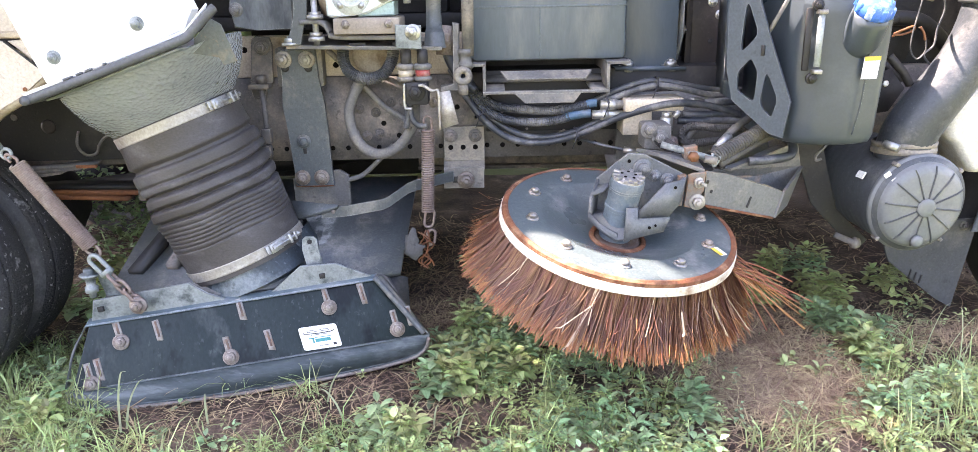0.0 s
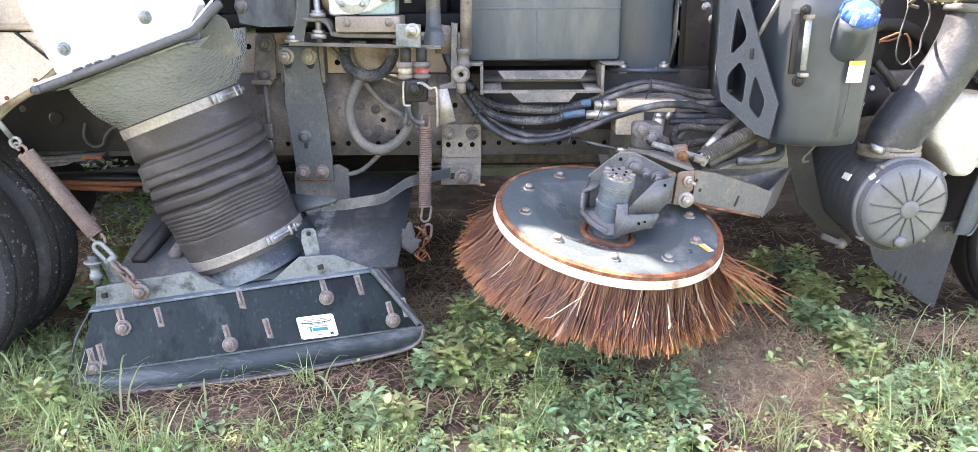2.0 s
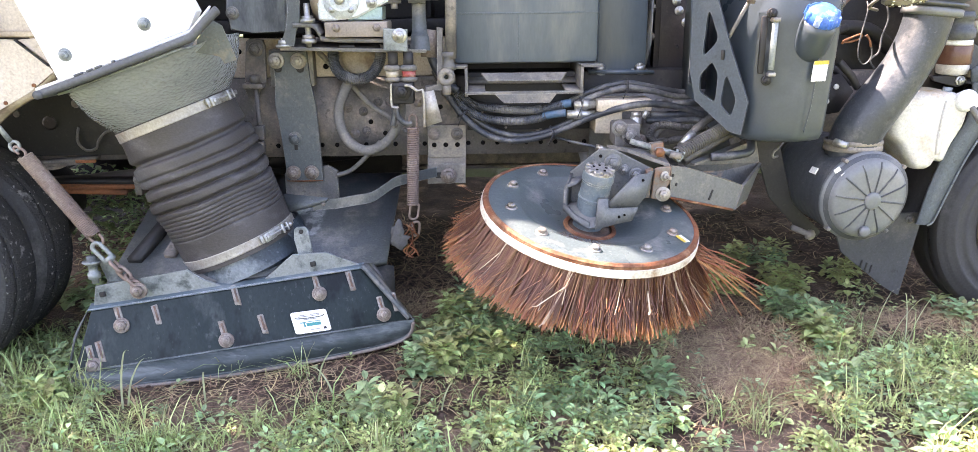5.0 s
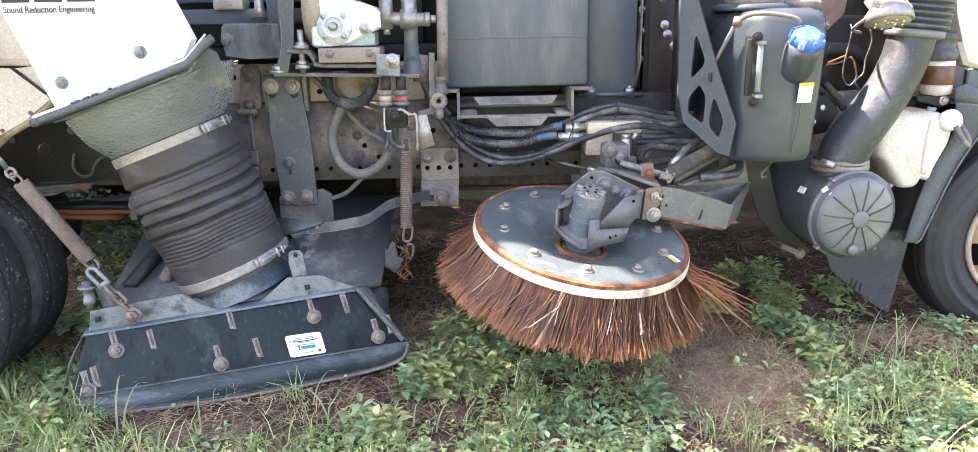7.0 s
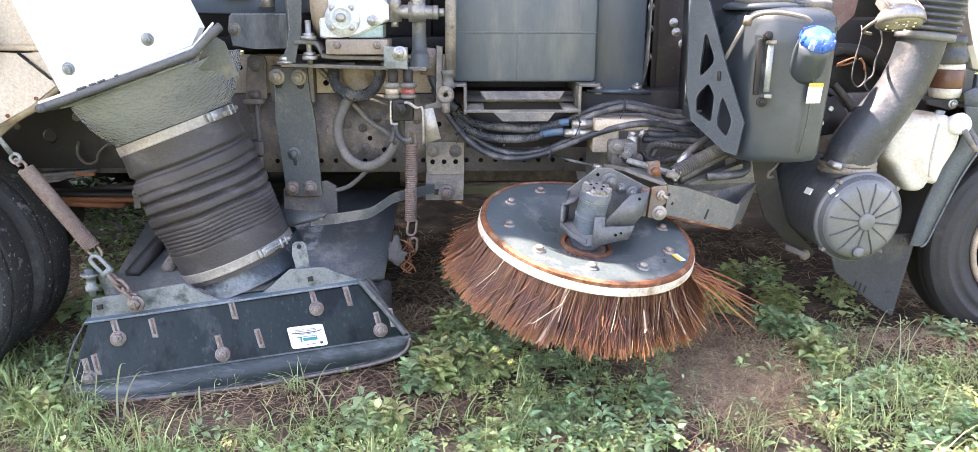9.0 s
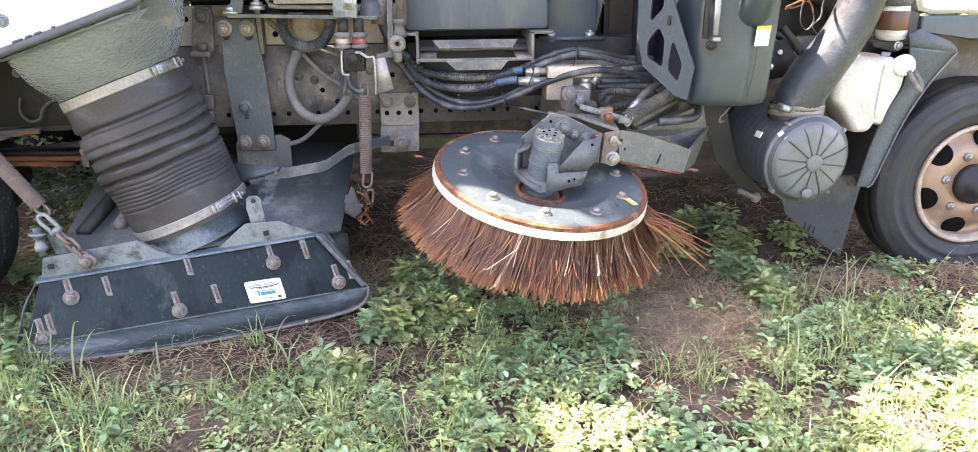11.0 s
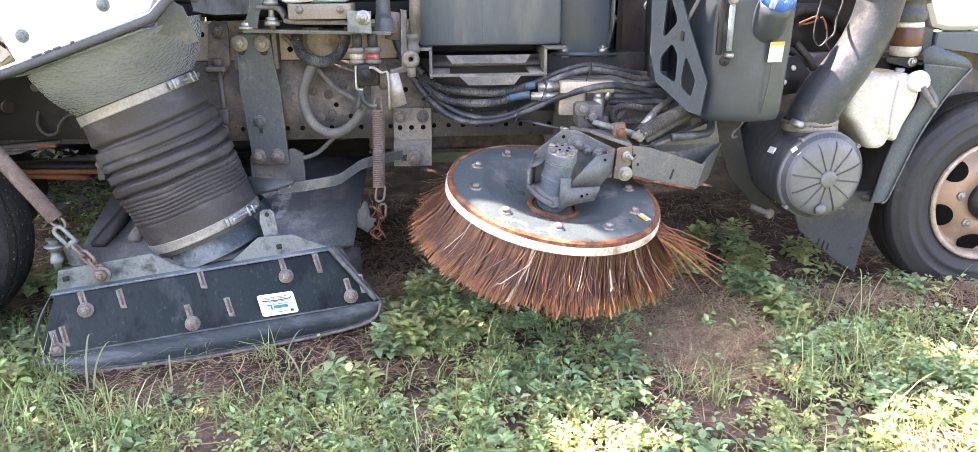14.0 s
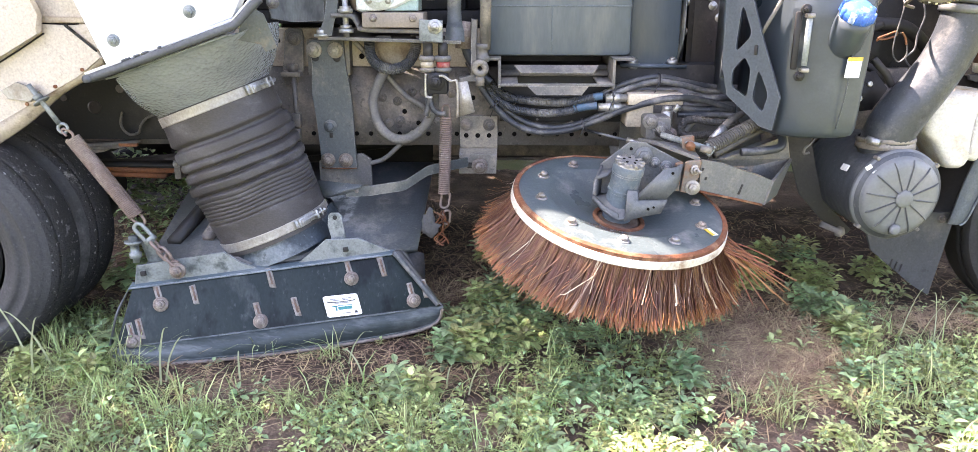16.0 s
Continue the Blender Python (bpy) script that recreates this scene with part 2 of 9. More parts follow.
M_RIM = material("bronze_wheel_paint", (0.37, 0.245, 0.175), (0.27, 0.17, 0.115), rough=0.42, metal=0.35, scale=4, dirt=(0.45, 0.36, 0.29), dirt_amount=0.36, dirt_scale=5, grain=0.1, specks=0.15)
M_RIM_LIP = material("worn_rim_lip", (0.5, 0.42, 0.34), (0.36, 0.27, 0.2), rough=0.5, metal=0.3, scale=20)
M_BAND = material("white_band_paint", (0.72, 0.68, 0.6), (0.6, 0.55, 0.46), rough=0.5, dirt=(0.3, 0.17, 0.1), dirt_amount=0.28, dirt_scale=9, specks=0.15)
M_HANGER = material("hanger_plate_paint", (0.075, 0.09, 0.098), (0.058, 0.071, 0.078), rough=0.46, dirt=(0.16, 0.155, 0.145), dirt_amount=0.38, dirt_scale=8, wear=(0.22, 0.21, 0.2))
M_HINGE = material("rust_edged_hinge_paint", (0.19, 0.165, 0.14), (0.13, 0.115, 0.1), rough=0.6, dirt=(0.24, 0.115, 0.06), dirt_amount=0.5, dirt_scale=12, wear=(0.3, 0.14, 0.07))
M_TYRE_CLEAN = material("front_tyre_rubber", (0.032, 0.032, 0.034), (0.044, 0.044, 0.045), rough=0.66, dirt=(0.09, 0.088, 0.086), dirt_amount=0.3, dirt_scale=4, specks=0.1)
M_SCUFF = material("scuffed_edge_paint", (0.13, 0.145, 0.15), (0.06, 0.07, 0.074), rough=0.5, scale=22, dirt=(0.22, 0.21, 0.19), dirt_amount=0.4, dirt_scale=18)
M_FENDER = material("fender_plastic", (0.115, 0.132, 0.14), (0.092, 0.107, 0.115), rough=0.6, dirt=(0.2, 0.2, 0.19), dirt_amount=0.3, dirt_scale=3, spec=0.3, wear=(0.25, 0.27, 0.28))
M_DECK = material("broom_deck_paint", (0.066, 0.088, 0.094), (0.086, 0.107, 0.11), rough=0.3, scale=3, dirt=(0.2, 0.205, 0.2), dirt_amount=0.3, dirt_scale=8, bump=0.05, specks=0.3)
M_MOTOR = material("motor_blue_grey", (0.1, 0.135, 0.162), (0.078, 0.104, 0.124), rough=0.5, dirt=(0.21, 0.21, 0.2), dirt_amount=0.4, dirt_scale=8, wear=(0.3, 0.31, 0.31))
M_ARM = material("arm_dusty_paint", (0.135, 0.138, 0.134), (0.095, 0.099, 0.098), rough=0.52, dirt=(0.22, 0.205, 0.178), dirt_amount=0.45, dirt_scale=6, wear=(0.3, 0.22, 0.16))
M_YOKE = material("yoke_grey_paint", (0.12, 0.128, 0.13), (0.085, 0.093, 0.096), rough=0.48, dirt=(0.19, 0.18, 0.16), dirt_amount=0.36, dirt_scale=7, wear=(0.26, 0.25, 0.23))
M_PLASTIC = material("dark_tank_plastic", (0.038, 0.05, 0.06), (0.047, 0.06, 0.071), rough=0.32, dirt=(0.065, 0.078, 0.086), dirt_amount=0.3, dirt_scale=3, bump=0.05, bump_scale=20, spec=0.5, scale=3, grain=0.08, specks=0.1)
M_CANISTER = material("canister_plastic", (0.055, 0.062, 0.068), (0.043, 0.049, 0.054), rough=0.45, dirt=(0.14, 0.14, 0.135), dirt_amount=0.42, dirt_scale=5, bump=0.06)
M_LID = material("canister_lid_plastic", (0.15, 0.16, 0.162), (0.125, 0.134, 0.136), rough=0.42, dirt=(0.2, 0.2, 0.195), dirt_amount=0.38, dirt_scale=5, bump=0.04, grain=0.1, specks=0.15)
M_PIPE = material("intake_pipe_plastic", (0.036, 0.043, 0.051), (0.052, 0.059, 0.067), rough=0.36, dirt=(0.115, 0.118, 0.12), dirt_amount=0.38, dirt_scale=7, spec=0.45, scale=4)
# pale blotches: bleached wear, plus the sun's white glare put into the colour
M_BLUE = material("blue_cap_plastic", (0.03, 0.12, 0.48), (0.05, 0.16, 0.55), rough=0.3, scale=6, dirt=(0.6, 0.68, 0.78), dirt_amount=0.36, dirt_scale=9)
M_BOTTLE = material("yellowed_white_plastic", (0.62, 0.605, 0.565), (0.56, 0.535, 0.47), rough=0.4, scale=3, dirt=(0.42, 0.26, 0.11), dirt_amount=0.36, dirt_scale=3.2, bump=0.04, specks=0)
M_PUMP = material("pale_green_casting", (0.62, 0.67, 0.66), (0.68, 0.72, 0.715), rough=0.38, dirt=(0.36, 0.37, 0.34), dirt_amount=0.3, dirt_scale=9, bump=0.2, bump_scale=40, wear=(0.66, 0.68, 0.66))
M_FITTING = material("dull_chrome_fitting", (0.34, 0.33, 0.32), (0.24, 0.232, 0.225), rough=0.36, metal=0.5, scale=25, dirt=(0.2, 0.18, 0.155), dirt_amount=0.42, dirt_scale=12)
M_BRASS = material("pale_brass_block", (0.58, 0.5, 0.39), (0.5, 0.43, 0.34), rough=0.45, metal=0.2, scale=10, dirt=(0.3, 0.27, 0.22), dirt_amount=0.3, dirt_scale=7)
M_RED = material("red_plastic", (0.34, 0.05, 0.045), (0.26, 0.05, 0.045), rough=0.5, dirt=(0.4, 0.3, 0.26), dirt_amount=0.4, dirt_scale=20)
M_BLUE_TAPE = material("blue_sleeve", (0.045, 0.1, 0.165), (0.06, 0.12, 0.18), rough=0.5, dirt=(0.15, 0.165, 0.185), dirt_amount=0.5, dirt_scale=8)
M_LABEL = material("white_label", (0.8, 0.8, 0.76), (0.75, 0.75, 0.7), rough=0.45, bump=0, specks=0.15)
M_YELLOW = material("yellow_label", (0.72, 0.5, 0.07), rough=0.5, bump=0)
M_INK = material("dark_ink", (0.03, 0.03, 0.035), rough=0.5, bump=0)
M_TEAL = material("teal_ink", (0.03, 0.3, 0.3), rough=0.5, bump=0)
M_ORANGE = material("copper_orange", (0.25, 0.1, 0.045), (0.16, 0.07, 0.035), rough=0.55, metal=0.2, scale=20)
M_LENS = material("lamp_lens", (0.3, 0.28, 0.21), (0.24, 0.22, 0.16), rough=0.15, bump=0.02)
M_GLASS = material("clear_tube", (0.3, 0.33, 0.33), (0.24, 0.27, 0.27), rough=0.15, bump=0)
M_RAG = material("white_plastic_sheet", (0.7, 0.7, 0.7), (0.58, 0.58, 0.58), rough=0.5)
M_CLOTH = material("grey_cloth", (0.075, 0.075, 0.075), (0.05, 0.05, 0.05), rough=0.9)
M_LEAFSPRING = material("leaf_spring_rust", (0.33, 0.12, 0.05), (0.2, 0.08, 0.04), rough=0.75, dirt=(0.09, 0.07, 0.06), dirt_amount=0.35)
M_BRISTLE = material("bristle_steel", (0.115, 0.052, 0.034), (0.21, 0.095, 0.052), rough=0.5, metal=0.2, scale=9, island=0.36, grain=0, bump=0)
M_BRISTLE_TIP = material("rusty_bristle_tip", (0.36, 0.15, 0.06), (0.25, 0.1, 0.045), rough=0.6, metal=0.15, scale=9, island=0.25, bump=0)
M_BRISTLE_PALE = material("pale_bristle", (0.42, 0.3, 0.2), (0.5, 0.38, 0.27), rough=0.5, island=0.3, bump=0)
M_SOIL = material("soil", (0.048, 0.034, 0.027), (0.088, 0.062, 0.049), rough=0.95, scale=9, dirt=(0.22, 0.155, 0.115), dirt_amount=0.42, dirt_scale=3.0, bump=1.0, bump_scale=45, spec=0.15, grain=0.4)
GRASSLAND = material("grassland", (0.11, 0.14, 0.05), (0.16, 0.16, 0.075), rough=0.9, scale=2.0, dirt=(0.13, 0.11, 0.075), dirt_amount=0.35, dirt_scale=0.6, bump=1.0, bump_scale=25, spec=0.2)
M_STRAW = material("dry_straw", (0.5, 0.36, 0.22), (0.25, 0.165, 0.105), rough=0.8, island=0.5, grain=0, bump=0, spec=0.3)
M_LEAF = material("weed_leaf", (0.165, 0.27, 0.13), (0.4, 0.52, 0.27), rough=0.38, scale=10, island=0.58, grain=0, bump=0, spec=0.5, leafy=0.2)
M_LEAF2 = material("pale_weed_leaf", (0.53, 0.57, 0.25), (0.25, 0.33, 0.13), rough=0.38, scale=10, island=0.58, grain=0, bump=0, spec=0.5, leafy=0.2)
M_BLADE = material("grass_blade", (0.19, 0.275, 0.09), (0.47, 0.52, 0.24), rough=0.38, scale=8, island=0.58, grain=0, bump=0, spec=0.5, leafy=0.2)
M_BLADE_PALE = material("pale_grass_blade", (0.45, 0.48, 0.3), (0.36, 0.41, 0.23), rough=0.5, grain=0.1, bump=0, leafy=0.3)
M_HOLE = material("black_hole", (0.004, 0.004, 0.004), (0.007, 0.006, 0.006), rough=0.9, bump=0, spec=0.1)


# ---- building helpers: plan units in, metres out ----
PLACED = {}


def thing(name, base, label, category, group="", kind=""):
    ob = new(name)
    ob.empty_display_size = 0.05
    ob.location = Vector(base) * U
    PLACED[ob.name] = Vector(base) * U
    return tagged(ob, label, category, group, kind)


def part(name, bm, mat, parent=None, label="", category="", group="", kind="", smooth=38):
    """Links a bmesh as one mesh object, with its origin at the foot of its middle."""
    me = bpy.data.meshes.new(name)
    if smooth:
        lim = radians(smooth)
        for f in bm.faces:
            f.smooth = True
        for e in bm.edges:
            if len(e.link_faces) == 2 and e.calc_face_angle(0) > lim:
                e.smooth = False
    xs = [v.co for v in bm.verts]
    lo = Vector([min(c[i] for c in xs) for i in range(3)])
    hi = Vector([max(c[i] for c in xs) for i in range(3)])
    at = Vector(((lo.x + hi.x) / 2, (lo.y + hi.y) / 2, lo.z))
    for v in bm.verts:
        v.co = (v.co - at) * U
    bmesh.ops.recalc_face_normals(bm, faces=bm.faces)
    bm.to_mesh(me)
    bm.free()
    me.materials.append(mat)
    ob = new(name, me)
    PLACED[ob.name] = at * U
    ob.location = at * U - (PLACED[parent.name] if parent else Vector())
    ob.parent = parent
    return tagged(ob, label, category, group, kind)


def frame_of(axis):
    a = Vector(axis).normalized()
    s = a.cross(Vector((0, 0, 1)) if abs(a.z) < 0.9 else Vector((0, 1, 0))).normalized()
    return a, s, a.cross(s).normalized()


def box(bm, c, s, rot=(0, 0, 0), bev=0.006):
    r = bmesh.ops.create_cube(bm, size=1, matrix=Matrix.Translation(c) @ Euler([radians(a) for a in rot]).to_matrix().to_4x4() @ Matrix.Diagonal((*s, 1)))
    if bev:
        es = {e for v in r["verts"] for e in v.link_edges}
        bmesh.ops.bevel(bm, geom=list(es), offset=min(bev, min(s) * 0.35), segments=2, affect="EDGES", profile=0.5)
    return bm


def span(bm, lo, hi, bev=0.006):
    return box(bm, [(a + b) / 2 for a, b in zip(lo, hi)], [abs(b - a) for a, b in zip(lo, hi)], bev=bev)


def lathe(bm, profile, p, axis, n=24, caps=True):
    """Rings (radius, distance along the axis) round the axis from p."""
    a, s, u = frame_of(axis)
    rings = []
    for r, h in profile:
        rings.append([bm.verts.new(Vector(p) + a * h + (s * math.cos(2 * math.pi * i / n) + u * math.sin(2 * math.pi * i / n)) * r) for i in range(n)])
    for r0, r1 in zip(rings, rings[1:]):
        for i in range(n):
            bm.faces.new((r0[i], r0[(i + 1) % n], r1[(i + 1) % n], r1[i]))
    if caps:
        bm.faces.new(rings[0])
        bm.faces.new(rings[-1])
    return bm


def cyl(bm, p0, p1, r, r1=None, n=16, bev=0.0):
    d = Vector(p1) - Vector(p0)
    r1 = r if r1 is None else r1
    prof = [(r, 0), (r1, d.length)]
    if bev:
        prof = [(r - bev, 0), (r, bev), (r1, d.length - bev), (r1 - bev, d.length)]
    return lathe(bm, prof, p0, d, n)


def curve(pts, step=6):
    """A smooth line through the points."""
    pts = [Vector(p) for p in pts]
    out = []
    for i in range(len(pts) - 1):
        p0, p1, p2, p3 = pts[max(i - 1, 0)], pts[i], pts[i + 1], pts[min(i + 2, len(pts) - 1)]
        for k in range(step):
            t = k / step
            out.append(0.5 * ((2 * p1) + (p2 - p0) * t + (2 * p0 - 5 * p1 + 4 * p2 - p3) * t * t + (3 * p1 - p0 - 3 * p2 + p3) * t ** 3))
    return out + [pts[-1]]


def tube(bm, pts, r, n=10, smooth_line=True, closed=False, step=6):
    line = curve(pts, step) if smooth_line else [Vector(p) for p in pts]
    rings, u = [], None
    for i, p in enumerate(line):
        a = (line[(i + 1) % len(line)] - line[i - 1]) if closed else (line[min(i + 1, len(line) - 1)] - line[max(i - 1, 0)])
        a.normalize()
        if u is None:
            u = frame_of(a)[1]
        u = (u - a * u.dot(a)).normalized()
        w = a.cross(u)
        rr = r(i / max(1, len(line) - 1)) if callable(r) else r
        rings.append([bm.verts.new(p + (u * math.cos(2 * math.pi * k / n) + w * math.sin(2 * math.pi * k / n)) * rr) for k in range(n)])
    pairs = list(zip(rings, rings[1:])) + ([(rings[-1], rings[0])] if closed else [])
    for r0, r1 in pairs:
        for k in range(n):
            bm.faces.new((r0[k], r0[(k + 1) % n], r1[(k + 1) % n], r1[k]))
    if not closed:
        bm.faces.new(rings[0])
        bm.faces.new(rings[-1])
    return bm


def plate(bm, pts, thick, bev=0.0, way=None):
    """A flat plate from its outline in space, thickened along its normal (or along way)."""
    vs = [Vector(p) for p in pts]
    nrm = Vector()
    for i in range(len(vs)):
        nrm += (vs[i] - vs[0]).cross(vs[(i + 1) % len(vs)] - vs[0])
    nrm = Vector(way).normalized() if way else nrm.normalized()
    a = [bm.verts.new(v) for v in vs]
    b = [bm.verts.new(v + nrm * thick) for v in vs]
    fs = [bm.faces.new(a), bm.faces.new(list(reversed(b)))]
    for i in range(len(vs)):
        j = (i + 1) % len(vs)
        fs.append(bm.faces.new((a[i], b[i], b[j], a[j])))
    if bev:
        es = {e for f in fs[:2] for e in f.edges}
        bmesh.ops.bevel(bm, geom=list(es), offset=bev, segments=1, affect="EDGES")
    return bm


def rounded(pts, k=0.25):
    out = []
    n = len(pts)
    for i in range(n):
        a, b, c = (Vector((*pts[j % n], 0)) for j in (i - 1, i, i + 1))
        p0, p2 = b.lerp(a, k), b.lerp(c, k)
        for t in (0, 0.25, 0.5, 0.75, 1):
            q = p0.lerp(b, t).lerp(b.lerp(p2, t), t)
            out.append((q.x, q.y))
    return out


def xz(pts, y):
    return [(x, y, z) for x, z in pts]


def B():
    return bmesh.new()


def hex_bolt(name, p, axis, r, parent, mat, washer=True, label="", length=None):
    bm = B()
    a = Vector(axis).normalized()
    p = Vector(p)
    if washer:
        lathe(bm, [(r * 1.5, -0.004), (r * 1.5, r * 0.18), (r * 1.4, r * 0.28)], p, a, 18)
    h0 = r * 0.28 if washer else -0.004
    lathe(bm, [(r * 1.02, h0), (r * 1.02, h0 + r * 0.7), (r * 0.82, h0 + r * 0.88)], p, a, 6)
    lathe(bm, [(r * 0.5, h0 + r * 0.8), (r * 0.5, h0 + (length or r * 1.15)), (r * 0.35, h0 + (length or r * 1.15) + r * 0.1)], p, a, 12)
    return part(name, bm, mat, parent, label, smooth=30)


def slab(name, lo, hi, mat, parent=None, label="", category="", kind="", bev=0.006, group=""):
    return part(name, span(B(), lo, hi, bev), mat, parent, label, category, group, kind)


def coil(bm, p0, p1, radius, wire, turns, per=10, n=5):
    """A close helical spring from p0 to p1."""
    a, s, u = frame_of(Vector(p1) - Vector(p0))
    L = (Vector(p1) - Vector(p0)).length
    pts = []
    for i in range(turns * per + 1):
        q = 2 * math.pi * i / per
        pts.append(Vector(p0) + a * (L * i / (turns * per)) + (s * math.cos(q) + u * math.sin(q)) * radius)
    return tube(bm, pts, wire, n, smooth_line=False)


def lettering(name, text, p, size, parent, mat, turn=0.0):
    """Raised letters that face the street, baseline at p, turned by degrees in their plane."""
    cu = bpy.data.curves.new(name, "FONT")
    cu.body, cu.size, cu.extrude = text, size * U, 0.0008
    tmp = bpy.data.objects.new(name, cu)
    scene.collection.objects.link(tmp)
    dg = bpy.context.evaluated_depsgraph_get()
    me = bpy.data.meshes.new_from_object(tmp.evaluated_get(dg))
    bpy.data.objects.remove(tmp)
    me.materials.clear()
    me.materials.append(mat)
    ob = new(name, me)
    PLACED[ob.name] = Vector(p) * U
    ob.rotation_euler = (radians(90), radians(-turn), 0)
    ob.location = Vector(p) * U - PLACED[parent.name]
    ob.parent = parent
    return ob


# ---- ground ----
rng = np.random.default_rng(7)


def bare(x, y):
    """How bare the ground is: 0 overgrown, 1 bare. The broom's scraped patch, the nozzle's foot, the shade below the truck."""
    b = 1.35 - math.hypot((x - 1.15 - 0.2 * (y - 2.5)) / 0.36, (y - 2.5) / 0.42) + 0.25 * noise.noise(Vector((x * 4, y * 4, 3.0)))
    b = max(b, 1.2 - math.hypot((x - 0.0) / 0.24, (y - 2.31) / 0.17) + 0.3 * noise.noise(Vector((x * 7, y * 7, 2.0))))
    b = max(b, 0.75 - math.hypot((x - 0.15) / 0.8, (y - 3.2) / 0.5))
    b = max(b, 1.15 - abs(y - 2.8) / 0.23 - max(0, 1.75 - x) * 3)
    b = max(b, 1.0 - math.hypot((x - 1.3) / 0.4, (y - 2.95) / 0.35) + 0.3 * noise.noise(Vector((x * 5, y * 5, 6.0))))
    b = max(b, min(0.88, (y - 2.86) * 3.0) + 0.12 * noise.noise(Vector((x * 3, y * 3, 1.0))))
    b = max(b, 1.0 - abs(y - (2.29 + (x + 1.2) * 0.24)) / 0.3 + 0.35 * noise.noise(Vector((x * 5, y * 5, 1.0))) if -1.15 < x < 0.1 else 0)
    b = max(b, 0.85 - math.hypot((x - 0.02) / 0.24, (y - 2.78) / 0.3) + 0.2 * noise.noise(Vector((x * 6, y * 6, 8.0))))
    b = max(b, 0.6 - math.hypot((x - 1.62) / 0.8, (y - 3.05) / 0.6) + 0.35 * noise.noise(Vector((x * 6, y * 6, 12.0))))
    if -1.3 < x < -0.1:
        b = max(b, 1.2 - abs(y - (2.52 + (x + 1.2) * 0.27)) / 0.1)
        b = max(b, (y - 2.6) * 6)
    b -= 1.3 * math.exp(-((x - 0.14) / 0.17) ** 2 - ((y - 2.79) / 0.13) ** 2)
    return min(1.0, max(0.0, b))


def height(x, y):
    h = 0.028 * noise.noise(Vector((x * 1.3, y * 1.3, 0.3))) + 0.014 * noise.noise(Vector((x * 4.1, y * 4.1, 4.0)))
    h += 0.006 * noise.noise(Vector((x * 14, y * 14, 9.0)))
    h += 0.03 * math.exp(-((x - 2.3) / 0.7) ** 2 - ((y - 2.82) / 0.1) ** 2)
    return h - 0.012


def stretched(lo, hi, step, far):
    """Even steps from lo to hi, then ever longer ones out to far on both sides."""
    mid = list(np.arange(lo, hi, step))
    out, d, p = [], step, hi
    while p < far:
        out.append(p)
        d *= 1.35
        p += d
    left, d, p = [], step, lo - step
    while p > -far:
        left.append(p)
        d *= 1.35
        p -= d
    return left[::-1] + mid + out


def ground_sheet():
    xs, ys = stretched(-2.6, 3.2, 0.04, 900), stretched(1.2, 5.2, 0.04, 900)
    verts = [(x * U, y * U, (height(x, y) if -6 < x < 7 and -3 < y < 9 else -0.012) * U) for y in ys for x in xs]
    w = len(xs)
    faces = [(j * w + i, j * w + i + 1, (j + 1) * w + i + 1, (j + 1) * w + i) for j in range(len(ys) - 1) for i in range(w - 1)]
    me = bpy.data.meshes.new("ground")
    me.from_pydata(verts, [], faces)
    me.polygons.foreach_set("use_smooth", [True] * len(faces))
    me.materials.append(M_SOIL)
    me.materials.append(GRASSLAND)
    def worn(x, y):
        rag = 0.25 + 0.5 * abs(noise.noise(Vector((x * 1.7, y * 1.7, 21.0))))
        return -2.45 - rag < x < 3.05 + rag and 1.42 - rag < y < 5.6

    inner = [0 if worn(xs[i], ys[j]) else 1 for j in range(len(ys) - 1) for i in range(w - 1)]
    me.polygons.foreach_set("material_index", inner)
    tagged(new("ground", me), "dark bare soil with dry litter below weeds", "ground", kind="structure")


ground_sheet()


# ---- wheels ----
truck = thing("truck_chassis", (0.3, 3.6, 0.0), "dusty dark truck chassis with wheels, standing in weeds", "truck chassis")


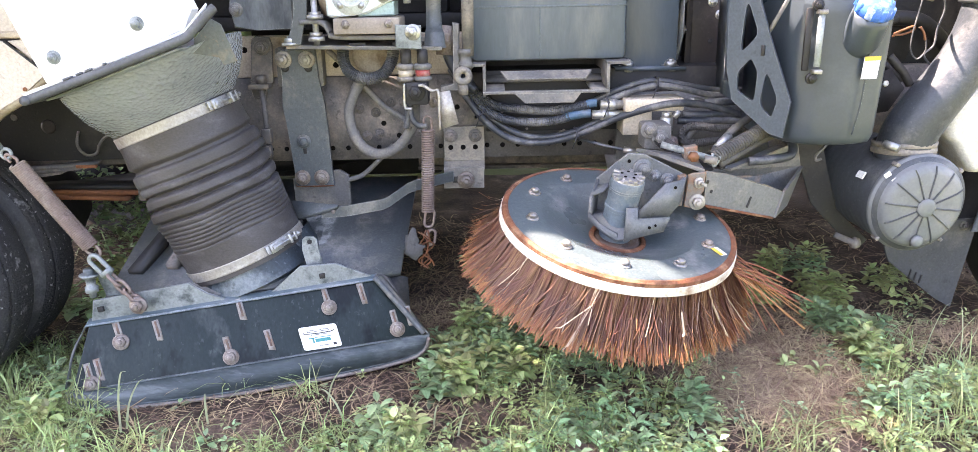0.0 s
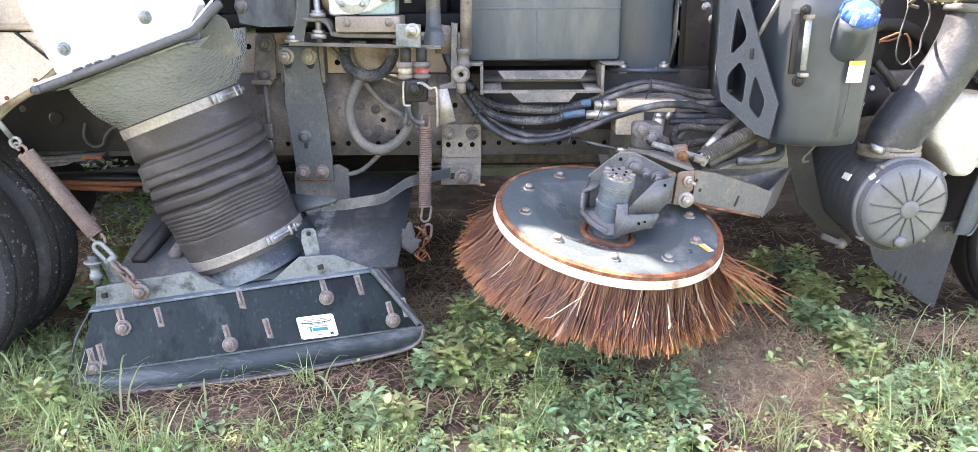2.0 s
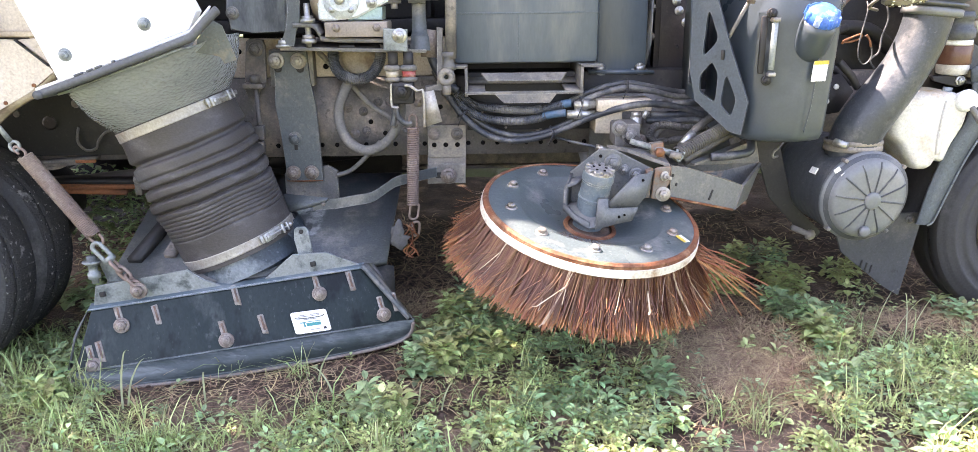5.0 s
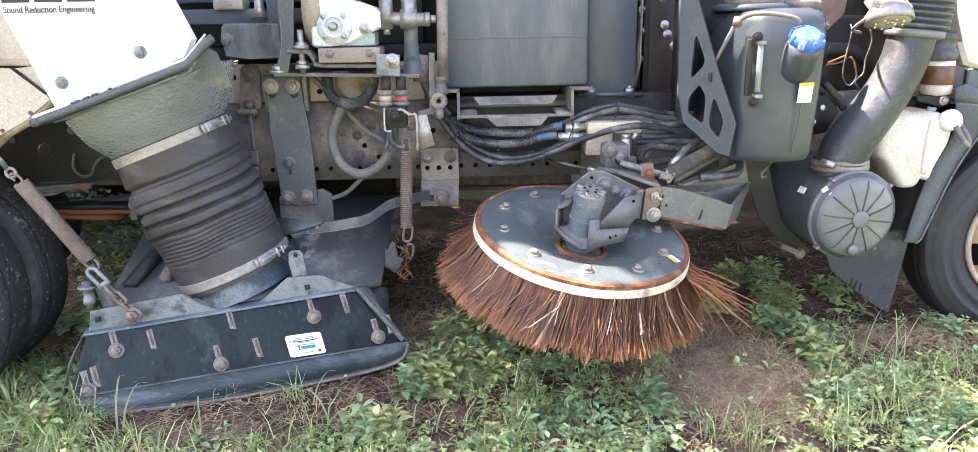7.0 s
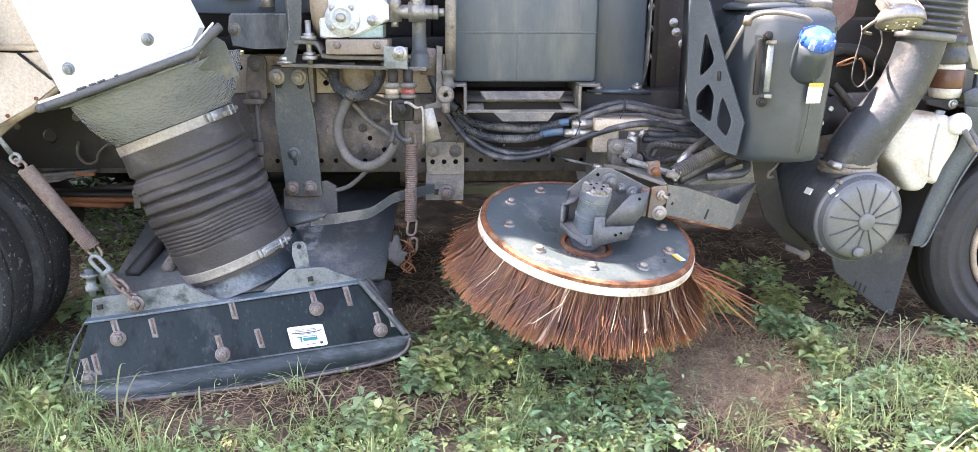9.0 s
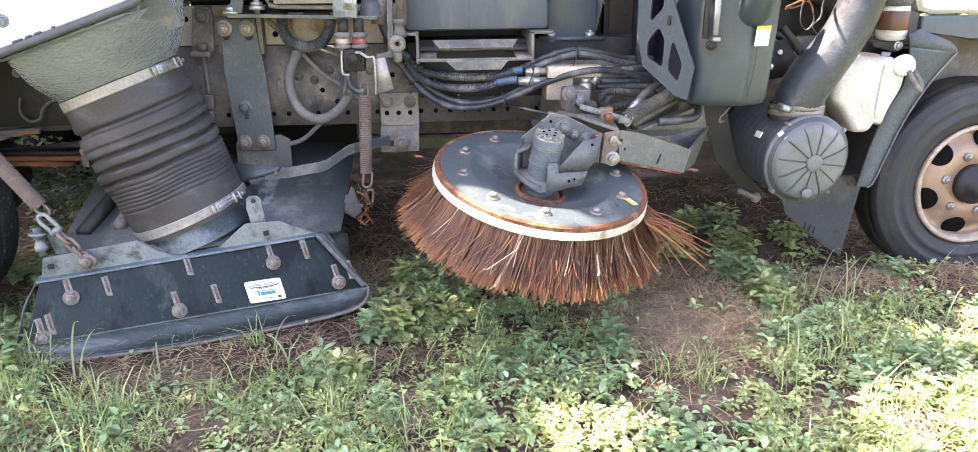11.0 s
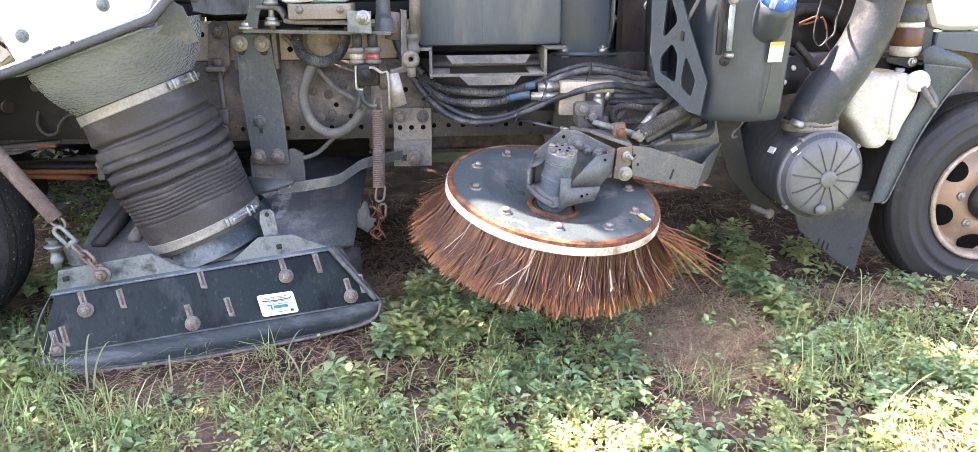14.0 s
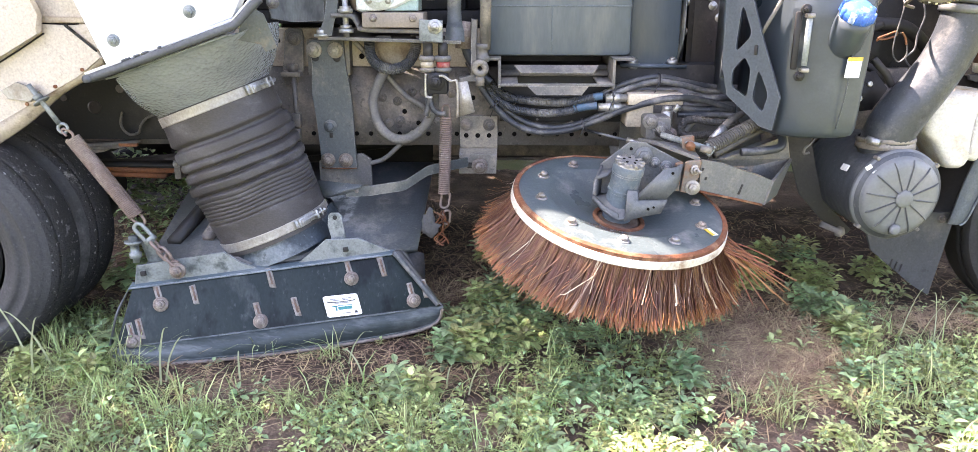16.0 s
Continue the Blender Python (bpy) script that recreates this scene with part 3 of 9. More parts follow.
def wheel(cx, y0, cz, label, rim=True, rubber=M_TYRE, crown=M_TREAD):
    """A truck wheel whose outer sidewall stands at y0: the tyre, and on it the rim, the nuts and the hub."""
    W = 0.256
    prof = [(0.268, 0.03), (0.275, 0.012), (0.285, 0.006), (0.288, 0.002), (0.30, 0.0), (0.303, -0.003), (0.318, -0.004), (0.32, -0.007), (0.338, -0.007), (0.34, -0.004), (0.37, -0.003),
            (0.373, -0.007), (0.383, -0.007), (0.386, -0.003), (0.40, -0.001), (0.405, 0.004), (0.414, 0.006), (0.417, 0.012), (0.428, 0.016), (0.44, 0.026)]
    tread = [(0.44, 0.026), (0.449, 0.036), (0.4555, 0.05), (0.457, 0.066), (0.4535, 0.068), (0.4535, 0.071), (0.458, 0.073), (0.4592, 0.1), (0.4597, 0.128), (0.4592, 0.156), (0.4575, 0.182),
             (0.4555, 0.206), (0.447, 0.222), (0.435, 0.232)]
    back = [(r, W - h) for r, h in reversed(prof)]
    w = part("wheel", lathe(B(), prof, (cx, y0, cz), (0, 1, 0), 96, caps=False), rubber, truck, label)
    part("inner_sidewall", lathe(B(), back, (cx, y0, cz), (0, 1, 0), 72, caps=False), rubber, w)
    td = part("tread", lathe(B(), tread, (cx, y0, cz), (0, 1, 0), 96, caps=False), crown, w, "worn tread with pale scuffs")
    # short cuts across the shoulder beside the outer groove
    bm = B()
    for k in range(110):
        q = 2 * math.pi * k / 110
        o = Vector((math.cos(q), 0, math.sin(q)))
        box(bm, Vector((cx, y0 + 0.06 + 0.006 * (k % 2), cz)) + o * 0.4528, (0.006, 0.02, 0.003), (0, -math.degrees(q), 0), bev=0)
    part("sipe", bm, M_HOLE, td, kind="stuff", smooth=0)
    if not rim:
        part("rim", lathe(B(), [(0.26, 0.02), (0.23, 0.08), (0.1, 0.12)], (cx, y0, cz), (0, 1, 0), 40), M_DARK, w)
        return
    part("rim_lip", lathe(B(), [(0.243, 0.03), (0.252, 0.0), (0.268, -0.008), (0.274, 0.004), (0.268, 0.03)], (cx, y0, cz), (0, 1, 0), 60, caps=False), M_RIM_LIP, w, "worn bare rim lip")
    bm = B()
    prof = [(0.25, 0.02), (0.243, 0.05), (0.235, 0.062), (0.215, 0.058), (0.19, 0.042), (0.17, 0.028), (0.15, 0.022), (0.095, 0.022), (0.085, 0.03)]
    part("rim", lathe(bm, prof, (cx, y0, cz), (0, 1, 0), 72, caps=False), M_RIM, w, "dusty bronze steel rim")
    for k in range(6):
        q = radians(20 + 60 * k)
        p = Vector((cx + 0.205 * math.cos(q), y0 + 0.047, cz + 0.205 * math.sin(q)))
        way = Vector((math.cos(q) * 0.5, -1, math.sin(q) * 0.5)).normalized()
        part("hand_hole", lathe(B(), [(0.05, -0.02), (0.05, 0.006), (0.043, 0.007)], p, way, 28), M_HOLE, w, "dark round hand hole")
        q += radians(30)
        hex_bolt("lug_nut", (cx + 0.132 * math.cos(q), y0 + 0.024, cz + 0.132 * math.sin(q)), (0, -1, 0), 0.021, w, M_FITTING, washer=False, label="worn steel lug nut")
    part("hub", lathe(B(), [(0.09, 0.0), (0.088, 0.03), (0.07, 0.045), (0.055, 0.05), (0.05, 0.085), (0.03, 0.09)], (cx, y0 + 0.03, cz), (0, -1, 0), 32), M_DARK, w, "greasy dark hub")


wheel(2.59, 2.955, 0.393, "black front tyre on a bronze steel rim", rubber=M_TYRE_CLEAN, crown=M_DARK)
wheel(-1.99, 2.5, 0.40, "worn black outer rear tyre", rim=False)
wheel(-1.99, 2.79, 0.40, "worn black inner rear tyre", rim=False)
# near-black replaces tyre rubber here, to put the shade into the colour
wheel(-1.99, 4.5, 0.40, "far rear tyre, blackened to stand for shade", rim=False, rubber=M_DARK, crown=M_DARK)
wheel(2.59, 4.55, 0.393, "far black front tyre", rim=False)


# ---- chassis ----
def chassis_rail(y, label, holes=True):
    prof = [(0, 0.692), (0.09, 0.692), (0.09, 0.704), (0.012, 0.704), (0.012, 1.016), (0.09, 1.016), (0.09, 1.028), (0, 1.028)]
    r = part("rail", plate(B(), [(-2.9, y + a, z) for a, z in prof], 5.8, way=(1, 0, 0)), M_RAIL, truck, label)
    if not holes:
        return
    for i in range(34):
        x = -1.0 + i * 0.0632
        if abs(x + 0.59) < 0.09:
            continue
        part("hole", lathe(B(), [(0.0098, 0.002), (0.0098, -0.003), (0.007, -0.003)], (x, y, 0.742), (0, 1, 0), 12), M_HOLE, r)
    for x, z in ((-0.40, 0.80), (-0.375, 0.90), (-0.35, 0.79), (-0.30, 0.80), (-0.245, 0.925), (-0.195, 0.925), (-0.31, 0.885), (-0.42, 0.86), (-0.14, 0.80), (-0.075, 0.92), (0.2, 0.88), (0.3, 0.81), (0.45, 0.8)):
        hex_bolt("bolt", (x, y, z), (0, -1, 0), 0.0135, r, M_RAIL)
    for x, z in ((-0.42, 0.92), (-0.28, 0.84), (-0.22, 0.79), (0.02, 0.9), (0.55, 0.86)):
        part("hole", lathe(B(), [(0.0105, 0.002), (0.0105, -0.003), (0.007, -0.003)], (x, y, z), (0, 1, 0), 12), M_HOLE, r)


chassis_rail(3.18, "dusty dark frame rail with punched holes")
chassis_rail(4.05, "far dusty frame rail", holes=False)
sub = part("subframe_beam", span(B(), (-2.9, 3.2, 1.03), (0.08, 3.3, 1.19), 0.008), M_CREAM_DIRTY, truck, "dirty cream subframe beam")
for x, z in ((-0.46, 1.075), (-0.28, 1.09), (-0.9, 1.08), (-0.82, 1.14)):
    part("hole", lathe(B(), [(0.012, 0.002), (0.012, -0.003), (0.008, -0.003)], (x, 3.2, z), (0, 1, 0), 12), M_HOLE, sub)
part("boss", lathe(B(), [(0.078, 0), (0.078, 0.03), (0.06, 0.04)], (-0.31, 3.2, 1.115), (0, -1, 0), 24), M_CREAM_DIRTY, sub, "round rusty cream boss")
for x in (-1.9, -0.8, 0.55, 1.9):
    slab("cross_member", (x, 3.27, 0.74), (x + 0.1, 4.05, 0.98), M_DARK, truck)
ax = part("rear_axle", cyl(B(), (-1.99, 2.9, 0.40), (-1.99, 4.6, 0.40), 0.09, n=20), M_DARK, truck)
part("differential", lathe(B(), [(0.05, -0.2), (0.17, -0.12), (0.2, 0.0), (0.17, 0.12), (0.05, 0.2)], (-1.99, 3.63, 0.40), (1, 0, 0), 24), M_DARK, ax)
part("drive_shaft", cyl(B(), (-1.8, 3.63, 0.48), (0.9, 3.63, 0.78), 0.045), M_DARK, truck)
part("front_axle", cyl(B(), (2.59, 3.1, 0.38), (2.59, 4.6, 0.38), 0.06), M_DARK, truck)
sill = part("far_side_beam", span(B(), (-0.25, 4.28, 0.415), (1.15, 4.36, 0.53)), M_RAIL, truck, "dusty grey beam along the far side")
part("lower_lip", span(B(), (-0.25, 4.24, 0.395), (1.2, 4.36, 0.415)), M_RAIL, sill)
part("strut", span(B(), (0.1, 4.3, 0.53), (0.18, 4.34, 0.95)), M_DARK, sill)
part("strut", span(B(), (1.0, 4.3, 0.53), (1.08, 4.34, 0.95)), M_DARK, sill)
# near-black boxes added on the far side to block light under the truck
part("far_box", span(B(), (-1.3, 4.3, 0.36), (-0.12, 4.8, 1.0), 0.02), M_DARK, truck, "added near-black box blocking light from the far side")
part("far_box", span(B(), (0.1, 4.4, 0.52), (0.95, 4.85, 1.0), 0.02), M_DARK, truck, "added near-black block against light from the far side")
part("far_box", span(B(), (1.1, 4.4, 0.36), (2.1, 4.85, 1.0), 0.02), M_DARK, truck, "added near-black block against light from the far side")
# dark filler added to hide the lit rail top and read as shade
part("rail_cover", span(B(), (0.135, 3.16, 0.80), (1.5, 3.6, 1.045), 0.004), M_DARK, truck, "near-black filler added over the rail to read as shade")
muf = thing("muffler", (1.05, 3.75, 0.4), "rusty brown-grey muffler under the truck", "muffler")
bm = B()
lathe(bm, [(0.06, -0.36), (0.13, -0.33), (0.145, -0.27), (0.145, 0.3), (0.12, 0.36), (0.05, 0.37)], (1.08, 3.72, 0.56), (1, 0, 0), 32)
part("drum", bm, material("muffler_steel", (0.16, 0.125, 0.105), (0.1, 0.08, 0.07), rough=0.6, metal=0.3, dirt=(0.2, 0.11, 0.07), dirt_amount=0.4), muf)
part("pipe", tube(B(), [(1.4, 3.72, 0.56), (1.7, 3.72, 0.6), (1.9, 3.8, 0.75), (2.1, 3.85, 1.0)], 0.035, 12), M_RUST, muf)

# the mounting plate of the broom's arm
gus = thing("arm_mounting_plate", (0.95, 3.14, 0.5), "grey steel mounting plate bolted to the frame rail", "mounting plate")
part("plate", plate(B(), xz([(0.66, 0.95), (1.32, 0.95), (1.32, 0.53), (1.14, 0.53), (0.78, 0.66), (0.66, 0.68)], 3.155), 0.016, way=(0, -1, 0)), M_ARM, gus)
part("lower_plate", plate(B(), xz([(0.62, 0.70), (0.99, 0.66), (0.99, 0.585), (0.72, 0.585), (0.64, 0.62)], 3.2), 0.012, way=(0, -1, 0)), M_DUSTY, gus)
for x, z in ((0.93, 0.72), (1.07, 0.72), (0.86, 0.83), (1.2, 0.8)):
    hex_bolt("bolt", (x, 3.139, z), (0, -1, 0), 0.02, gus, M_RAIL)
part("slot", span(B(), (0.756, 3.184, 0.615), (0.77, 3.19, 0.69), 0.002), M_DARK, gus, "narrow dark slot")

# hanger plate beside the hose
han = thing("hanger_plate", (-0.59, 3.1, 0.55), "worn blue-grey steel hanger plate bolted to the frame", "bracket")
part("plate", plate(B(), xz([(-0.665, 1.145), (-0.52, 1.145), (-0.515, 1.03), (-0.50, 0.93), (-0.495, 0.84), (-0.488, 0.60), (-0.64, 0.60), (-0.655, 0.84), (-0.668, 0.93), (-0.655, 1.03)], 3.13), 0.02, 0.003, way=(0, -1, 0)), M_HANGER, han)
part("backing", span(B(), (-0.68, 3.13, 1.0), (-0.5, 3.2, 1.15), 0.004), M_DUSTY, han)
for x, z, r in ((-0.645, 1.108, 0.022), (-0.555, 1.106, 0.022)):
    hex_bolt("bolt", (x, 3.108, z), (0, -1, 0), r, han, M_CLAMP, label="pale zinc bolt")
    part("bolt_hole", lathe(B(), [(0.016, 0), (0.016, 0.003), (0.01, 0.003)], (x + 0.004, 3.11, z - 0.032), (0, -1, 0), 12), M_DARK, han)
hex_bolt("pivot_bolt", (-0.595, 3.11, 0.785), (0, -1, 0), 0.019, han, M_HANGER, length=0.008)
part("slot", span(B(), (-0.6, 3.106, 0.735), (-0.585, 3.111, 0.765), 0.002), M_DARK, han)
part("rusty_edge", tube(B(), [(-0.642, 3.116, 0.603), (-0.56, 3.115, 0.6005), (-0.49, 3.116, 0.603)], 0.0055, 6), M_RUST, han, "rusty lower edge")
for x in (-0.612, -0.535):
    hex_bolt("bolt", (x, 3.108, 0.637), (0, -1, 0), 0.021, han, M_RUST_PALE)
part("gusset", plate(B(), xz([(-0.66, 0.625), (-0.47, 0.66), (-0.43, 0.635), (-0.43, 0.50), (-0.66, 0.50)], 3.16), 0.02, 0.003, way=(0, -1, 0)), M_DUSTY, han)

# bent bracket right of the spring
brk = thing("bent_bracket", (0.045, 3.1, 0.57), "bent dusty steel bracket bolted under the rail", "bracket")
bm = B()
plate(bm, xz([(-0.037, 0.825), (0.127, 0.825), (0.127, 0.685), (-0.037, 0.685)], 3.165), 0.012, 0.002, way=(0, -1, 0))
plate(bm, [(-0.04, 3.165, 0.687), (0.127, 3.165, 0.687), (0.125, 3.125, 0.652), (-0.04, 3.125, 0.652)], 0.012, 0.002)
plate(bm, xz([(-0.04, 0.66), (0.125, 0.66), (0.122, 0.575), (-0.042, 0.575)], 3.137), 0.012, 0.002, way=(0, -1, 0))
part("plate", bm, M_DUSTY, brk)
for x in (-0.008, 0.09):
    hex_bolt("bolt", (x, 3.152, 0.787), (0, -1, 0), 0.018, brk, M_RAIL)
for x in (-0.01, 0.04, 0.09):
    part("hole", lathe(B(), [(0.0105, 0), (0.0105, 0.002), (0.008, 0.002)], (x, 3.153, 0.74), (0, -1, 0), 12), M_HOLE, brk)
part("slot", span(B(), (-0.005, 3.119, 0.6), (0.03, 3.126, 0.625), 0.002), M_DARK, brk)
hex_bolt("pivot_bolt", (0.05, 3.123, 0.61), (0, -1, 0), 0.024, brk, M_RUST_PALE)

# shackle rod between hose and hanger plate
M_TIE = material("grimy_tie_steel", (0.075, 0.07, 0.067), (0.05, 0.047, 0.046), rough=0.55, scale=9, dirt=(0.15, 0.125, 0.105), dirt_amount=0.4, dirt_scale=9, wear=(0.24, 0.21, 0.19))
tie = thing("tie_rod", (-0.73, 3.1, 0.68), "grimy shackle plate with a threaded tie rod", "tie rod")
bm = B()
plate(bm, xz([(-0.763, 1.185), (-0.744, 1.199), (-0.694, 1.192), (-0.686, 1.163), (-0.695, 1.018), (-0.72, 1.005), (-0.73, 0.958), (-0.776, 0.958), (-0.786, 0.993)], 3.13), 0.02, 0.003, way=(0, -1, 0))
span(bm, (-0.78, 3.06, 1.0), (-0.70, 3.12, 1.02), 0.003)
part("shackle", bm, M_TIE, tie)
hex_bolt("bolt", (-0.725, 3.108, 1.155), (0, -1, 0), 0.02, tie, M_TIE)
part("rod", cyl(B(), (-0.735, 3.09, 1.05), (-0.722, 3.06, 0.7), 0.011), M_TIE, tie)
part("nut", lathe(B(), [(0.022, 0), (0.022, 0.03)], (-0.735, 3.09, 1.02), (0, 0, 1), 6), M_TIE, tie)
bm = B()
span(bm, (-0.745, 3.04, 0.79), (-0.705, 3.08, 0.85), 0.006)
span(bm, (-0.74, 3.035, 0.735), (-0.71, 3.075, 0.785), 0.006)
part("turnbuckle", bm, M_TIE, tie)
part("wire", tube(B(), [(-0.72, 3.03, 0.76), (-0.735, 3.02, 0.74), (-0.72, 3.02, 0.71), (-0.735, 3.03, 0.70)], 0.004, 6), M_RUST, tie, "rusty binding wire")

# rear leaf spring
ls = thing("leaf_spring", (-1.6, 3.28, 0.5), "rusty orange leaf spring with a clip", "leaf spring")
for k, (z, x1) in enumerate(((0.575, -1.12), (0.553, -1.15), (0.531, -1.4))):
    bm = B()
    plate(bm, [(-2.3, 3.24, z - 0.03), (-1.7, 3.24, z), (x1, 3.24, z - 0.012), (x1, 3.33, z - 0.012), (-1.7, 3.33, z), (-2.3, 3.33, z - 0.03)], 0.018, way=(0, 0, 1))
    part("leaf", bm, M_DARK if k == 0 else M_LEAFSPRING, ls)
cl = part("clip", span(B(), (-1.345, 3.225, 0.52), (-1.315, 3.34, 0.61), 0.004), M_DUSTY, ls)
hex_bolt("rivet", (-1.33, 3.224, 0.59), (0, -1, 0), 0.011, cl, M_CLAMP)
upper = thing("helper_spring", (-1.7, 3.3, 0.62), "upper helper leaf spring, grimy with a rusty tip", "leaf spring")
for k, x1 in enumerate((-1.6, -1.52, -1.45)):
    bm = B()
    z = 0.655 + k * 0.017
    plate(bm, [(-2.4, 3.12, z - 0.04), (-1.8, 3.12, z - 0.012), (x1, 3.12, z + 0.012), (x1, 3.2, z + 0.012), (-1.8, 3.2, z - 0.012), (-2.4, 3.2, z - 0.04)], 0.014, way=(0, 0, 1))
    part("leaf", bm, M_RAIL, upper)
part("rusty_tip", span(B(), (-1.53, 3.117, 0.691), (-1.448, 3.135, 0.705), 0.003), M_LEAFSPRING, upper, "rusty orange leaf end")

# dark side plate over the rear springs
sp = thing("spring_hanger_panel", (-1.75, 3.3, 0.7), "dark grimy side panel with holes behind the rear spring", "panel")
part("panel", span(B(), (-2.6, 3.14, 0.72), (-1.12, 3.17, 1.12), 0.004), M_DARK, sp)
for x, z, r in ((-1.62, 0.86, 0.03), (-1.5, 0.94, 0.018), (-1.42, 0.98, 0.012), (-1.75, 0.9, 0.014), (-1.33, 0.9, 0.014)):
    part("hole", lathe(B(), [(r, 0.0), (r, 0.004), (r * 0.7, 0.004)], (x, 3.14, z), (0, -1, 0), 16), M_RAIL if r < 0.02 else M_BROWN, sp)
part("cable", tube(B(), [(-1.50, 3.13, 0.84), (-1.497, 3.1, 0.80), (-1.49, 3.1, 0.77), (-1.463, 3.1, 0.748), (-1.425, 3.1, 0.757), (-1.41, 3.1, 0.79), (-1.38, 3.11, 0.822), (-1.33, 3.13, 0.835)], 0.006, 6), M_RAIL, None, "loose dusty cable in front of the dark panel", "cable")

# ---- unseen boxes added above the chassis as truck body: close and shade the place ----
body = thing("truck_body", (-1.0, 4.2, 1.2), "unseen boxes for the truck body, added to close and shade the place", "truck body", kind="structure")
part("rear_hopper", span(B(), (-5.0, 3.3, 1.62), (0.0, 5.0, 2.7), 0.03), M_CREAM, body)
# belly and floor are near-black, the hopper above them cream
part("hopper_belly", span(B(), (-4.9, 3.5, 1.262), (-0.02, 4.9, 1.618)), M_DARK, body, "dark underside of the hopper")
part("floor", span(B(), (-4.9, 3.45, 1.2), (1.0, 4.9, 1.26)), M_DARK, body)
part("engine_bay_wall", span(B(), (-0.95, 3.75, 0.6), (2.2, 3.79, 2.0)), M_DARK, body)
part("module", span(B(), (0.0, 3.35, 1.75), (0.95, 5.0, 2.5), 0.02), M_TANK_DARK, body)
part("cab_back", span(B(), (2.2, 3.3, 1.45), (4.2, 5.0, 2.9), 0.03), M_CREAM, body)

# ---- hose, shroud and transition ----
shr = thing("sound_shroud", (-1.05, 2.65, 1.05), "white painted duct shroud with rubber edge trim", "duct shroud")
F = [(-1.163, 1.112), (-0.735, 1.262), (-0.706, 1.317), (-1.054, 2.12), (-1.552, 2.12)]
bm = B()
plate(bm, xz(F, 2.37), 0.07, 0.006, way=(0, 1, 0))
sh = part("panel", bm, M_WHITE, shr)
part("inner_duct", plate(B(), xz([(-1.15, 1.12), (-1.0, 1.17), (-1.30, 2.1), (-1.50, 2.1)], 2.44), 0.45, 0.01, way=(0, 1, 0)), M_WHITE, shr)
# the lower edge of the shroud: a long run, and a short one that turns up at its end
T_L, KNEE, T_R = Vector((-1.194, 0, 1.075)), Vector((-0.715, 0, 1.239)), Vector((-0.629, 0, 1.321))
dirn = (KNEE - T_L).normalized()
down = Vector((dirn.z, 0, -dirn.x))
f0, f1, f2 = T_L - down * 0.013 - dirn * 0.025, KNEE - down * 0.014 - dirn * 0.004, Vector((-0.648, 0, 1.331))
part("flange", plate(B(), [(f0.x, 2.345, f0.z), (f1.x, 2.345, f1.z), (f1.x, 2.42, f1.z), (f1.x - 0.2, 2.95, f1.z - 0.0685), (f0.x, 2.95, f0.z)], 0.01), M_WHITE, shr)
part("end_flange", plate(B(), [(f1.x, 2.345, f1.z), (f2.x, 2.345, f2.z), (f2.x - 0.03, 2.4, f2.z - 0.024), (f1.x, 2.4, f1.z)], 0.006), M_WHITE, shr)
tube_pts = [(T_L.x - 0.012, 2.9, T_L.z - 0.004), (T_L.x - 0.012, 2.36, T_L.z - 0.004), (T_L.x - 0.008, 2.338, T_L.z - 0.003), (T_L.x + 0.01, 2.334, T_L.z + 0.003),
            ((T_L.x + KNEE.x) / 2, 2.333, (T_L.z + KNEE.z) / 2 - 0.002), (KNEE.x - 0.04, 2.334, KNEE.z - 0.0137), (KNEE.x, 2.336, KNEE.z + 0.003), (KNEE.x + 0.02, 2.338, KNEE.z + 0.022),
            (T_R.x - 0.012, 2.345, T_R.z - 0.009), (T_R.x - 0.002, 2.349, T_R.z)]
part("rubber_trim", tube(B(), tube_pts, 0.0138, 10), M_TRIM, shr, "thick dark rubber edge trim")
g0, g1 = T_L + down * 0.021 + dirn * 0.03, KNEE + down * 0.021 - dirn * 0.05
part("lower_flange", plate(B(), [(g0.x, 2.35, g0.z), (g1.x, 2.35, g1.z), (g1.x, 2.5, g1.z), (g1.x - 0.1, 2.95, g1.z - 0.03), (g0.x, 2.95, g0.z)], 0.006), M_GALV, shr, "thin galvanised flange below the trim")
for x, z in ((-1.126, 1.19), (-0.868, 1.281)):
    hex_bolt("bolt", (x, 2.371, z), (0, -1, 0), 0.014, shr, M_GALV, label="dull zinc bolt with washer")
words = lettering("lettering", "Sound Reduction Engineering", (-1.268, 2.3655, 1.406), 0.0295, shr, M_INK)
words.scale = (0.8, 1, 1)
for k in range(3):
    x = -1.27 + k * 0.1
    outline = [(x, 1.437), (x + 0.085, 1.437), (x + 0.085, 1.451), (x + 0.02, 1.451), (x + 0.02, 1.469), (x + 0.075, 1.469), (x + 0.075, 1.483), (x + 0.02, 1.483), (x + 0.02, 1.51), (x, 1.51)]
    part("mark", plate(B(), xz(outline, 2.3705), 0.002, way=(0, -1, 0)), M_INK, shr, "large dark shape of a maker's mark", smooth=0)
for f, w in ((0.25, 0.03), (0.325, 0.02), (0.385, 0.022), (0.487, 0.01)):
    p = T_L.lerp(KNEE, f) - down * 0.0165
    part("clip", box(B(), (p.x, 2.34, p.z), (w, 0.012, 0.007), (0, -18.9, 0), bev=0.002), M_TRIM, shr)

